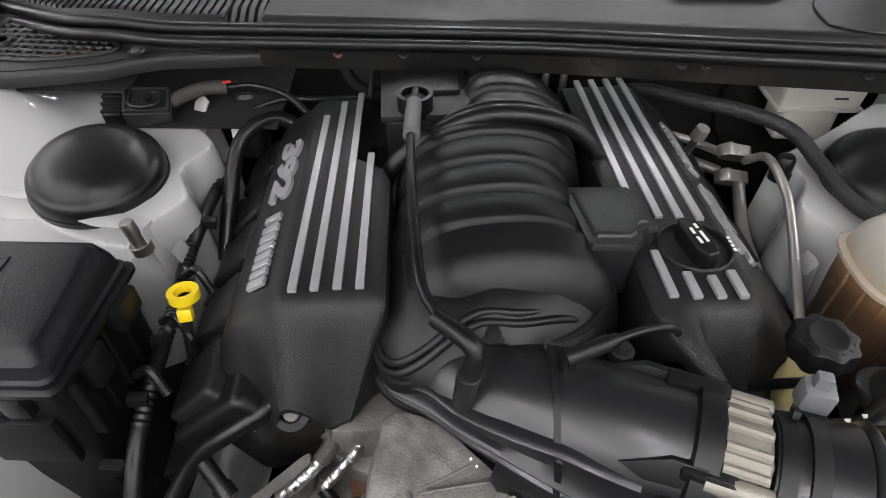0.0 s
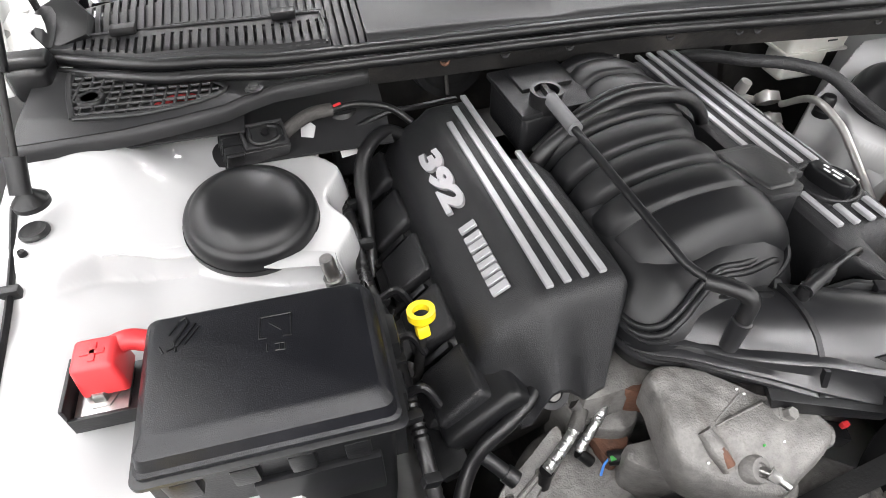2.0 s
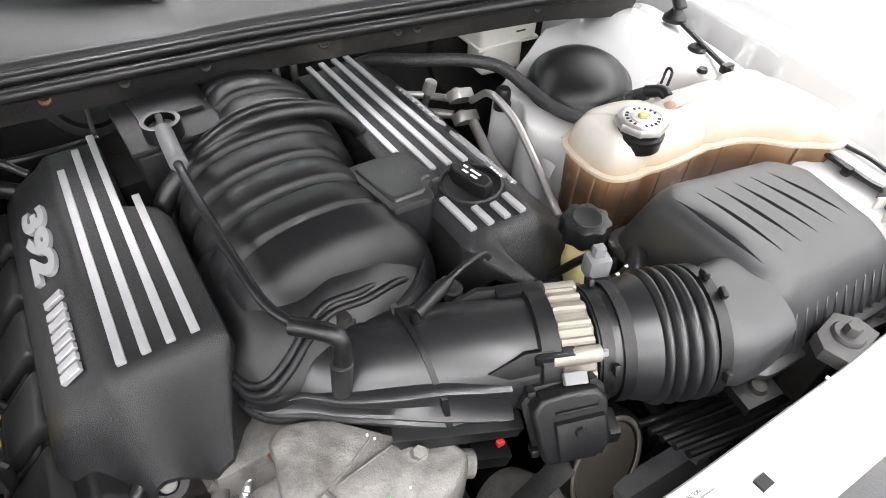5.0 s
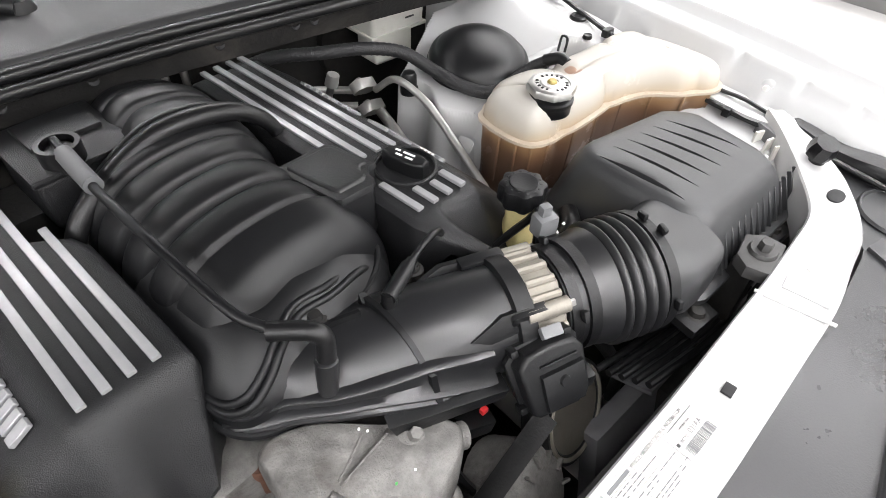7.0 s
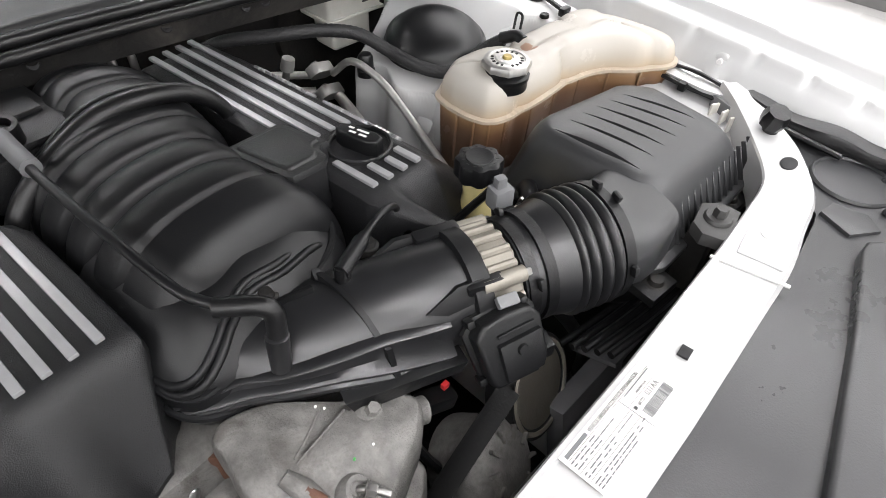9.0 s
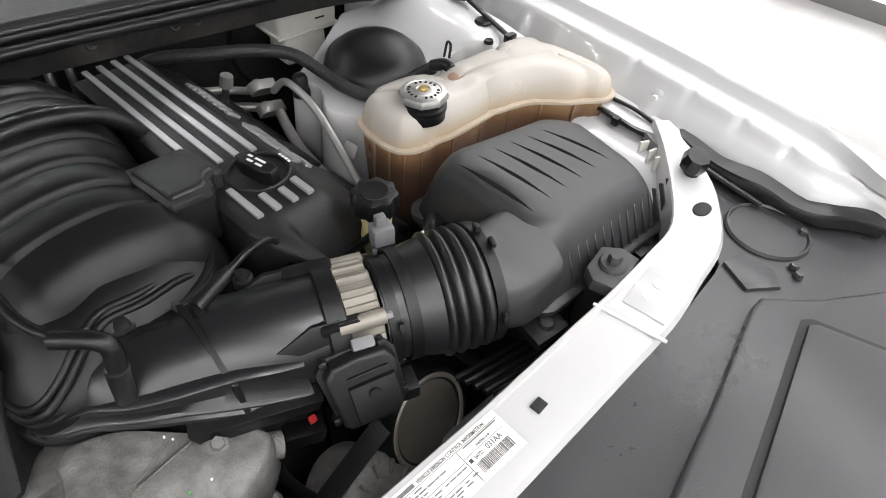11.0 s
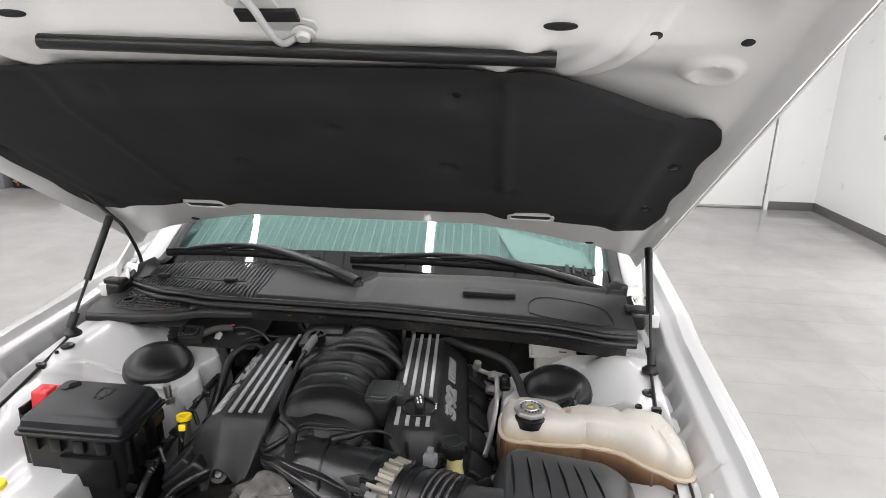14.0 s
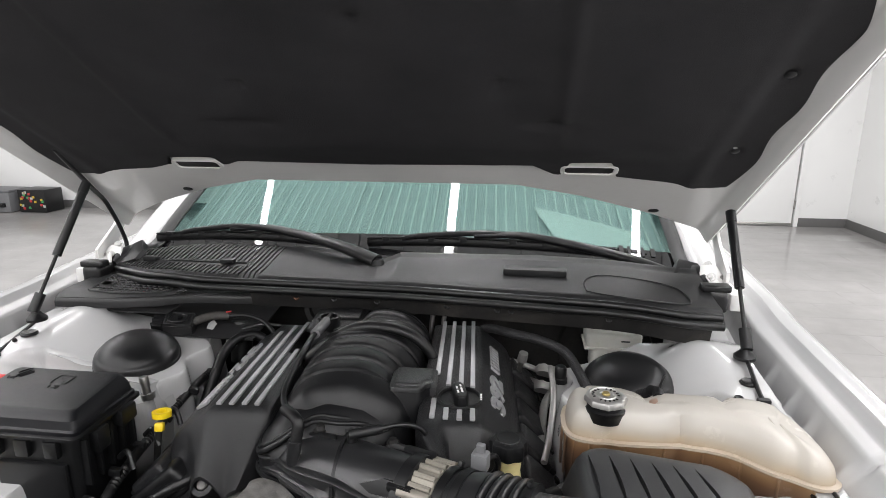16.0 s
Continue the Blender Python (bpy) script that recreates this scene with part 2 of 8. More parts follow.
def mesh_of(bm, name, material, smooth=40):
    bmesh.ops.recalc_face_normals(bm, faces=bm.faces)
    me = bpy.data.meshes.new(name)
    bm.to_mesh(me)
    bm.free()
    me.materials.append(material)
    if smooth:
        me.polygons.foreach_set("use_smooth", [True] * len(me.polygons))
        me.set_sharp_from_angle(angle=radians(smooth))
    return me


def part(name, bm, material, parent, label="", smooth=40):
    """Links a bmesh, given in world coordinates, as one mesh under a thing or a part."""
    me = mesh_of(bm, name, material, smooth)
    me.transform(Matrix.Translation(-base_of(parent)))
    ob = new(name, me)
    ob.parent = parent
    return tagged(ob, label)


def whole(name, bm, material, label, category, group="", kind="", smooth=40):
    """A thing that is one mesh; its origin goes to the foot of the mesh."""
    me = mesh_of(bm, name, material, smooth)
    co = np.array([v.co[:] for v in me.vertices])
    at = Vector(((co[:, 0].min() + co[:, 0].max()) / 2, (co[:, 1].min() + co[:, 1].max()) / 2, co[:, 2].min()))
    me.transform(Matrix.Translation(-at))
    ob = new(name, me)
    ob.location = at
    return tagged(ob, label, category, group, kind)


def rot(rx=0, ry=0, rz=0):
    return Euler([radians(a) for a in (rx, ry, rz)]).to_matrix().to_4x4()


def box(c, s, bevel=0.003, seg=2, m=None, taper=1.0):
    """A bevelled block; taper narrows its top."""
    bm = bmesh.new()
    bmesh.ops.create_cube(bm, size=1)
    for v in bm.verts:
        k = taper if v.co.z > 0 else 1
        v.co = Vector((v.co.x * s[0] * k, v.co.y * s[1] * k, v.co.z * s[2]))
    if bevel:
        bmesh.ops.bevel(bm, geom=list(bm.edges), offset=min(bevel, 0.45 * min(s)), segments=seg, affect="EDGES", profile=0.6)
    bm.transform(Matrix.Translation(c) @ (m or Matrix.Identity(4)))
    return bm


def join(*bms):
    out = bms[0]
    for b in bms[1:]:
        me = bpy.data.meshes.new("tmp")
        b.to_mesh(me)
        b.free()
        out.from_mesh(me)
        bpy.data.meshes.remove(me)
    return out


def prism(poly, z0, z1, bevel=0.003, seg=2, m=None, inset=0.0):
    """An outline pulled up from z0 to z1, its rims rounded; inset narrows the top."""
    bm = bmesh.new()
    c = Vector((sum(p[0] for p in poly) / len(poly), sum(p[1] for p in poly) / len(poly)))
    lo = [bm.verts.new((x, y, z0)) for x, y in poly]
    hi = []
    for x, y in poly:
        d = Vector((x, y)) - c
        k = 1 - inset / max(d.length, 1e-6)
        hi.append(bm.verts.new((c.x + d.x * k, c.y + d.y * k, z1)))
    n = len(poly)
    bm.faces.new(lo[::-1])
    top = bm.faces.new(hi)
    for i in range(n):
        bm.faces.new((lo[i], lo[(i + 1) % n], hi[(i + 1) % n], hi[i]))
    if bevel:
        bmesh.ops.recalc_face_normals(bm, faces=bm.faces)
        edges = [e for e in bm.edges if top in e.link_faces]
        bmesh.ops.bevel(bm, geom=edges, offset=bevel, segments=seg, affect="EDGES", profile=0.6)
    if m:
        bm.transform(m)
    return bm


def lathe(profile, seg=28, m=None):
    """A profile of (radius, height) turned about the upright axis."""
    bm = bmesh.new()
    rings = []
    for r, z in profile:
        if r < 1e-5:
            rings.append([bm.verts.new((0, 0, z))])
        else:
            rings.append([bm.verts.new((r * math.cos(2 * math.pi * k / seg), r * math.sin(2 * math.pi * k / seg), z)) for k in range(seg)])
    for a, b in zip(rings, rings[1:]):
        for k in range(seg):
            j = (k + 1) % seg
            if len(a) == 1 and len(b) == 1:
                continue
            if len(a) == 1:
                bm.faces.new((a[0], b[j], b[k]))
            elif len(b) == 1:
                bm.faces.new((a[k], a[j], b[0]))
            else:
                bm.faces.new((a[k], a[j], b[j], b[k]))
    for ring in (rings[0], rings[-1]):
        if len(ring) > 2 and ring[0].is_boundary:
            bm.faces.new(ring)
    if m:
        bm.transform(m)
    return bm


def along(p, d, up=(0, 0, 1)):
    """A matrix whose z axis runs along d, at p."""
    q = Vector(d).normalized().to_track_quat("Z", "Y")
    return Matrix.Translation(p) @ q.to_matrix().to_4x4()


def spline(pts, n=6):
    """A smooth line through the points."""
    pts = [Vector(p) for p in pts]
    if len(pts) == 2:
        return [pts[0].lerp(pts[1], k / n) for k in range(n + 1)]
    ext = [2 * pts[0] - pts[1], *pts, 2 * pts[-1] - pts[-2]]
    out = []
    for i in range(1, len(ext) - 2):
        p0, p1, p2, p3 = ext[i - 1:i + 3]
        for k in range(n):
            t = k / n
            out.append(0.5 * ((2 * p1) + (p2 - p0) * t + (2 * p0 - 5 * p1 + 4 * p2 - p3) * t * t + (3 * p1 - p0 - 3 * p2 + p3) * t ** 3))
    out.append(pts[-1])
    return out


def tube(pts, r, seg=12, n=6, squash=1.0):
    """A round rod or hose along a smooth line; r is a number or a function of 0..1."""
    path = spline(pts, n)
    bm = bmesh.new()
    t0 = (path[1] - path[0]).normalized()
    side = t0.cross(Vector((0, 0, 1)))
    if side.length < 0.05:
        side = t0.cross(Vector((0, 1, 0)))
    side.normalize()
    rings = []
    for i, p in enumerate(path):
        t = (path[min(i + 1, len(path) - 1)] - path[max(i - 1, 0)]).normalized()
        side = (side - t * side.dot(t)).normalized()
        up = side.cross(t)
        rad = r(i / (len(path) - 1)) if callable(r) else r
        rings.append([bm.verts.new(p + rad * (math.cos(2 * math.pi * k / seg) * side + squash * math.sin(2 * math.pi * k / seg) * up)) for k in range(seg)])
    for a, b in zip(rings, rings[1:]):
        for k in range(seg):
            bm.faces.new((a[k], a[(k + 1) % seg], b[(k + 1) % seg], b[k]))
    bm.faces.new(rings[0][::-1])
    bm.faces.new(rings[-1])
    return bm


def loft(loops, caps=True):
    """A skin over closed loops of equally many points."""
    bm = bmesh.new()
    rings = [[bm.verts.new(p) for p in loop] for loop in loops]
    n = len(rings[0])
    for a, b in zip(rings, rings[1:]):
        for k in range(n):
            bm.faces.new((a[k], a[(k + 1) % n], b[(k + 1) % n], b[k]))
    if caps:
        bm.faces.new(rings[0][::-1])
        bm.faces.new(rings[-1])
    return bm


def sheet(f, nu, nv, thick=0.0):
    """A surface f(u, v) over the unit square; thick turns it into a plate."""
    bm = bmesh.new()
    g = [[bm.verts.new(f(i / nu, j / nv)) for j in range(nv + 1)] for i in range(nu + 1)]
    for i in range(nu):
        for j in range(nv):
            bm.faces.new((g[i][j], g[i + 1][j], g[i + 1][j + 1], g[i][j + 1]))
    if thick:
        bmesh.ops.recalc_face_normals(bm, faces=bm.faces)
        bmesh.ops.solidify(bm, geom=list(bm.faces), thickness=thick)
    return bm


def rrect(w, h, r, n=4):
    """A rounded rectangle about the origin."""
    out = []
    for cx, cy, a0 in ((w / 2 - r, h / 2 - r, 0), (-w / 2 + r, h / 2 - r, 90), (-w / 2 + r, -h / 2 + r, 180), (w / 2 - r, -h / 2 + r, 270)):
        for k in range(n + 1):
            a = radians(a0 + 90 * k / n)
            out.append((cx + r * math.cos(a), cy + r * math.sin(a)))
    return out


def smooth(x, a, b):
    t = min(1.0, max(0.0, (x - a) / (b - a)))
    return t * t * (3 - 2 * t)


def lerp(a, b, t):
    return a + (b - a) * t


def table(x, rows):
    """Straight lines through rows of (x, value)."""
    if x <= rows[0][0]:
        return rows[0][1]
    for (a, p), (b, q) in zip(rows, rows[1:]):
        if x <= b:
            return lerp(p, q, (x - a) / (b - a))
    return rows[-1][1]


def writing(name, body, size, m, material, parent, depth=0.0004, shear=0.0, spread=1.0, width=1.0, bold=0.0):
    cu = bpy.data.curves.new(name, "FONT")
    cu.body, cu.size, cu.extrude, cu.shear, cu.space_character, cu.offset = body, size, depth, shear, spread, bold
    cu.align_x, cu.align_y = "LEFT", "BOTTOM_BASELINE"
    tmp = bpy.data.objects.new(name, cu)
    me = bpy.data.meshes.new_from_object(tmp)
    bpy.data.objects.remove(tmp)
    me.transform(Matrix.Translation(-base_of(parent)) @ m @ Matrix.Diagonal((width, 1, 1, 1)))
    me.materials.clear()
    me.materials.append(material)
    ob = new(name, me)
    ob.parent = parent
    return ob


def cut(ob, bm):
    """Take the shape bm out of a part's mesh."""
    bmesh.ops.recalc_face_normals(bm, faces=bm.faces)
    whole_ = bmesh.new()
    whole_.from_mesh(ob.data)
    bmesh.ops.recalc_face_normals(whole_, faces=whole_.faces)
    whole_.to_mesh(ob.data)
    whole_.free()
    me = bpy.data.meshes.new("cutter")
    bm.to_mesh(me)
    bm.free()
    tool = bpy.data.objects.new("cutter", me)
    scene.collection.objects.link(tool)
    bpy.context.view_layer.update()
    md = ob.modifiers.new("cut", "BOOLEAN")
    md.operation, md.solver, md.object = "DIFFERENCE", "EXACT", tool
    got = bpy.data.meshes.new_from_object(ob.evaluated_get(bpy.context.evaluated_depsgraph_get()))
    ob.modifiers.remove(md)
    ob.data = got
    bpy.data.objects.remove(tool)
    bpy.data.meshes.remove(me)


def bolt(name, p, d, r, parent, material=M_STEEL, h=0.008, washer=1.5):
    """A flanged hexagon bolt head."""
    bm = lathe([(0, h), (r * 0.8, h), (r, h * 0.8), (r, 0.0015), (r * washer, 0.0012), (r * washer, -0.002), (0, -0.002)], 6 if washer < 1.1 else 12, along(p, d))
    return part(name, bm, material, parent)


# frame of the engine, which stands a little askew in the bay
ENG = Matrix.Translation((0.035, 0.45, 0)) @ rot(0, 0, 4.2)


def eng(u, v, z):
    return ENG @ Vector((u, v, z))

# ---- the room ----
X0, X1, Y0, Y1, H = -9.6, 4.02, -7.8, 6.72, 3.5
whole("floor", box(((X0 + X1) / 2, (Y0 + Y1) / 2, -0.0546), (X1 - X0, Y1 - Y0, 0.108), 0), M_GROUT, "dark grout bed under the grey floor tiles", "floor", kind="structure", smooth=0)
FLOOR = bpy.data.objects["floor"]
for wn, c, s in (("wall_east", (X1 + 0.08, (Y0 + Y1) / 2, H / 2), (0.16, Y1 - Y0 + 0.3, H)), ("wall_west", (X0 - 0.08, (Y0 + Y1) / 2, H / 2), (0.16, Y1 - Y0 + 0.3, H)),
                 ("wall_south", ((X0 + X1) / 2, Y0 - 0.08, H / 2), (X1 - X0, 0.16, H))):
    whole(wn, box(c, s, 0), M_WALL, "plain white painted showroom wall", "wall", kind="structure", smooth=0)
# the north wall has a doorway
DX0, DX1, DH = 2.42, 3.45, 2.1
wn = thing("wall_north", "white painted wall with a doorway", "wall", (0, Y1, 0), kind="structure")
part("wall_panel", box(((X0 + DX0) / 2, Y1 + 0.08, H / 2), (DX0 - X0, 0.16, H), 0), M_WALL, wn, smooth=0)
part("wall_panel", box(((X1 + DX1) / 2, Y1 + 0.08, H / 2), (X1 - DX1, 0.16, H), 0), M_WALL, wn, smooth=0)
part("wall_panel", box(((DX1 + DX0) / 2, Y1 + 0.08, (H + DH) / 2), (DX1 - DX0, 0.16, H - DH), 0), M_WALL, wn, smooth=0)
door = thing("door_1", "closed white door with steel hinges and a round knob", "door", ((DX0 + DX1) / 2, Y1, 0), kind="structure")
part("door_leaf", box(((DX1 + DX0) / 2, Y1 + 0.03, DH / 2 + 0.004), (DX1 - DX0 - 0.03, 0.045, DH - 0.02), 0.003), M_DOOR, door)
for z in (0.25, 1.05, 1.86):
    part("hinge", lathe([(0, -0.05), (0.009, -0.05), (0.009, 0.05), (0, 0.05)], 10, Matrix.Translation((DX1 - 0.012, Y1 - 0.006, z))), M_STEEL, door)
for xx in (DX0 - 0.02, DX1 + 0.02):
    part("door_jamb", box((xx, Y1 - 0.006, DH / 2), (0.045, 0.03, DH), 0.002), M_DOOR, door)
part("door_head", box(((DX1 + DX0) / 2, Y1 - 0.006, DH + 0.02), (DX1 - DX0 + 0.085, 0.03, 0.045), 0.002), M_DOOR, door)
part("knob", lathe([(0, 0), (0.03, 0), (0.03, 0.006), (0.012, 0.01), (0.012, 0.035), (0.027, 0.045), (0.027, 0.06), (0, 0.066)], 18, along((DX0 + 0.09, Y1 + 0.008, 1.0), (0, -1, 0))), M_STEEL, door)
part("door_sweep", box(((DX1 + DX0) / 2, Y1 + 0.002, 0.02), (DX1 - DX0 - 0.03, 0.012, 0.035), 0.002), M_STEEL, door)
whole("door_stop", lathe([(0, 0), (0.035, 0), (0.035, 0.006), (0.013, 0.01), (0.013, 0.04), (0.03, 0.05), (0.03, 0.065), (0, 0.07)], 18, along((X1, 5.55, 1.0), (-1, 0, 0))), M_STEEL, "round steel door stop on the white wall", "door stop")
for bn, c, s in (("baseboard_east", (X1 - 0.006, (Y0 + Y1) / 2, 0.05), (0.012, Y1 - Y0, 0.1)), ("baseboard_north", ((DX1 + 0.045 + X1) / 2, Y1 - 0.006, 0.05), (X1 - DX1 - 0.045 - 0.012, 0.012, 0.1)),
                 ("baseboard_north_west", ((X0 + DX0 - 0.045) / 2, Y1 - 0.006, 0.05), (DX0 - 0.045 - X0, 0.012, 0.1)), ("baseboard_west", (X0 + 0.006, (Y0 + Y1) / 2, 0.05), (0.012, Y1 - Y0 - 0.03, 0.1))):
    whole(bn, box(c, s, 0.003), M_TRIM, "dark grey vinyl baseboard", "baseboard", kind="structure")
# ceiling of narrow ribbed panels in one mesh
bm = box(((X0 + X1) / 2, (Y0 + Y1) / 2, H + 0.06), (X1 - X0 + 0.3, Y1 - Y0 + 0.3, 0.1), 0)
k = X0 + 0.1
cells = []
while k < X1:
    cells.append(box((k + 0.1, (Y0 + Y1) / 2, H + 0.0), (0.185, Y1 - Y0, 0.03), 0))
    k += 0.2
whole("ceiling", join(bm, *cells), M_CEIL, "white ceiling of narrow ribbed panels", "ceiling", kind="structure", smooth=0)

LAMPS_X = (-7.2, -5.4, -3.6, -1.85, -0.1, 1.45, 3.0)
first = thing("ceiling_light", "long white tube light fixed to the ceiling", "ceiling light", (0, 0, H - 0.03), group="ceiling tube lights")
part("housing", box((0, -1.0, H - 0.03), (0.13, 11.6, 0.04), 0.006), M_DOOR, first)
part("diffuser", box((0, -1.0, H - 0.062), (0.07, 11.5, 0.028), 0.01), M_LAMP, first, "white tube diffuser")
for x in LAMPS_X[1:]:
    copy_thing(first, Matrix.Translation((x, 0, H - 0.03)))
first.location.x = LAMPS_X[0]
for x in LAMPS_X:
    li = bpy.data.lights.new("tube_light", "AREA")
    li.shape, li.size, li.size_y, li.energy, li.color = "RECTANGLE", 0.07, 11.5, LAMP_POWER, (1.0, 0.985, 1.0)
    new("tube_light", li).location = (x, -1.0, H - 0.08)

# long tube light fixed low along the east wall
low = thing("wall_tube_light", "long glowing white tube light fixed low on the white wall", "tube light", (X1, 2.0, 0.33))
part("tube", tube([(X1 - 0.075, -1.2, 0.335), (X1 - 0.075, 1.7, 0.335), (X1 - 0.075, 4.60, 0.335)], 0.032, 16, 2), M_LAMP, low, "white tube diffuser")
part("end_cap", lathe([(0, 0.016), (0.018, 0.013), (0.030, 0.004), (0.033, 0.0), (0.033, -0.02)], 18, along((X1 - 0.075, 4.605, 0.335), (0, 1, 0))), M_LAMP, low)
for y in (-0.8, 0.9, 2.6, 4.3):
    part("bracket", box((X1 - 0.036, y, 0.335), (0.072, 0.03, 0.03), 0.003), M_DOOR, low)
li = bpy.data.lights.new("wall_tube", "AREA")
li.shape, li.size, li.size_y, li.energy, li.color = "RECTANGLE", 0.07, 5.8, LAMP_POWER * 0.38, (1.0, 0.985, 1.0)
ob = new("wall_tube", li)
ob.matrix_world = Matrix.Translation((X1 - 0.112, 1.7, 0.35)) @ rot(0, 90, 0)

# ---- the car's shell ----
car = thing("car_body", "white painted car body with its bonnet raised", "car", (0, 0.6, 0))


def fender_x(y):
    """Inner edge of the wing's flat top."""
    return table(y, ((-0.03, 0.80), (0.02, 0.79), (0.1, 0.778), (0.2, 0.783), (0.37, 0.794), (0.58, 0.801), (0.86, 0.812), (1.0, 0.828), (1.6, 0.85)))


def fender_z(y):
    return table(y, ((-0.03, 0.905), (0.05, 0.922), (0.2, 0.933), (0.5, 0.944), (1.0, 0.955), (1.6, 0.975)))


def fender_w(y):
    return table(y, ((-0.03, 0.026), (0.03, 0.045), (0.1, 0.062), (0.2, 0.074), (0.43, 0.086), (0.7, 0.090), (1.0, 0.090), (1.6, 0.092)))


def gutter_x(y):
    return table(y, ((-0.03, 0.796), (0.02, 0.785), (0.05, 0.762), (0.08, 0.751), (0.2, 0.752), (0.285, 0.757), (0.44, 0.775), (0.645, 0.786), (0.86, 0.79), (1.0, 0.81), (1.6, 0.83)))


for s in (-1, 1):
    loops = []
    for k in range(326):
        y = -0.03 + 0.005 * k
        g, f, w, z = gutter_x(y), fender_x(y), fender_w(y), fender_z(y) + (0.010 if s < 0 else 0)
        dart = 0.010 * max(max(0.0, 1 - abs(y - q) / 0.020) for q in (0.335, 0.419, 0.543, 0.62, 0.72))
        notch = 0.8 * max(math.exp(-((y - q) / 0.0075) ** 2) for q in (0.135, 0.209, 0.292, 0.395))
        low = min(g, f - 0.004)
        inn_w = 0.034 * smooth(y, 0.22, 0.34) + 0.004
        led = 0.040 * smooth(y, 0.02, 0.12)
        top = [(low - inn_w, 0.862), (low - inn_w * 0.35, 0.865), (low - dart, 0.869), (low + 0.003 - 0.7 * dart, 0.876), (lerp(low, f, 0.6) - 0.15 * dart, lerp(0.876, z - 0.03, 0.55)), (f - 0.001 + 0.010 * notch, z - 0.031), (f + 0.002 + 0.010 * notch, z - 0.025 - 0.003 * notch), (f + 0.007 + 0.009 * notch, z - 0.022 - 0.002 * notch),
               (f + led * 0.62, z - 0.019), (f + led * 0.80, z - 0.015), (f + led * 0.95, z - 0.004), (f + led * 1.05, z), (f + w * 0.68, z + 0.002), (f + w * 0.9, z - 0.004), (f + w, z - 0.014), (f + w + 0.014, z - 0.06), (f + w + 0.022, z - 0.15), (f + w + 0.024, z - 0.3), (f + w + 0.02, z - 0.5), (f + w, z - 0.7)]
        inn = [(f + w - 0.012, z - 0.7), (f + w + 0.008, z - 0.5), (f + w + 0.012, z - 0.3), (f + w + 0.01, z - 0.15), (f + w, z - 0.062), (f + w * 0.85, z - 0.014), (f + led, z - 0.012), (f + led * 0.7 + 0.004, z - 0.026), (f + 0.024, z - 0.040), (f + 0.020, z - 0.050), (low + 0.022, 0.862), (low - inn_w, 0.857)]
        loops.append([(s * x, y, zz) for x, zz in top + inn])
    part("fender", loft(loops), M_WHITE, car, "glossy white front wing", smooth=35)
    # dark tube drawn for the shadow gap between wing and inner wing
    part("gutter_seal", tube([(s * (min(gutter_x(y / 100), fender_x(y / 100) - 0.004) - 0.016), y / 100, 0.8675 + (0.004 if y % 10 == 5 else 0)) for y in range(30, 96, 5)], 0.0032, 8, 4), M_RUBBER, car, "dark line drawn for the shadow gap along the wing")
    for x_, y_, w_ in ((0.742, 0.374, 0.0095), (0.744, 0.347, 0.0045)):
        part("wing_hole", lathe([(0, 0.0012), (w_ * 0.8, 0.0012), (w_, 0.0)], 18, Matrix.Translation((s * x_, y_, 0.8615)) @ Matrix.Diagonal((0.75, 1.25, 1, 1))), M_CABIN_SHADE, car)
    part("wing_boss", lathe([(0.0, 0.003), (0.009, 0.003), (0.014, -0.001)], 20, along((s * 0.7775, 0.335, 0.886), (-s * 0.96, 0, 0.28))), M_WHITE, car)
    part("wing_bolt", lathe([(0, 0.007), (0.004, 0.007), (0.005, 0.005), (0.005, 0.002)], 8, along((s * 0.7765, 0.335, 0.8865), (-s * 0.96, 0, 0.28))), M_UNDER, car)
    # wheel under the wing
    wheel = part("tyre", lathe([(0.2, -0.12), (0.33, -0.12), (0.355, -0.09), (0.355, 0.09), (0.33, 0.12), (0.2, 0.12)], 40, along((s * 0.8, 0.42, 0.355), (1, 0, 0))), M_TYRE, car)
    part("rim", lathe([(0, -0.05), (0.2, -0.07), (0.23, -0.1), (0.23, 0.1), (0, 0.04)], 32, along((s * 0.8, 0.42, 0.355), (1, 0, 0))), M_RIM, wheel)


def tower_y(m):
    """Front edge of the tower's top."""
    return table(m, ((0.34, 0.592), (0.374, 0.594), (0.415, 0.608), (0.457, 0.615), (0.52, 0.638), (0.56, 0.660), (0.61, 0.661), (0.66, 0.648), (0.72, 0.60), (0.80, 0.56)))


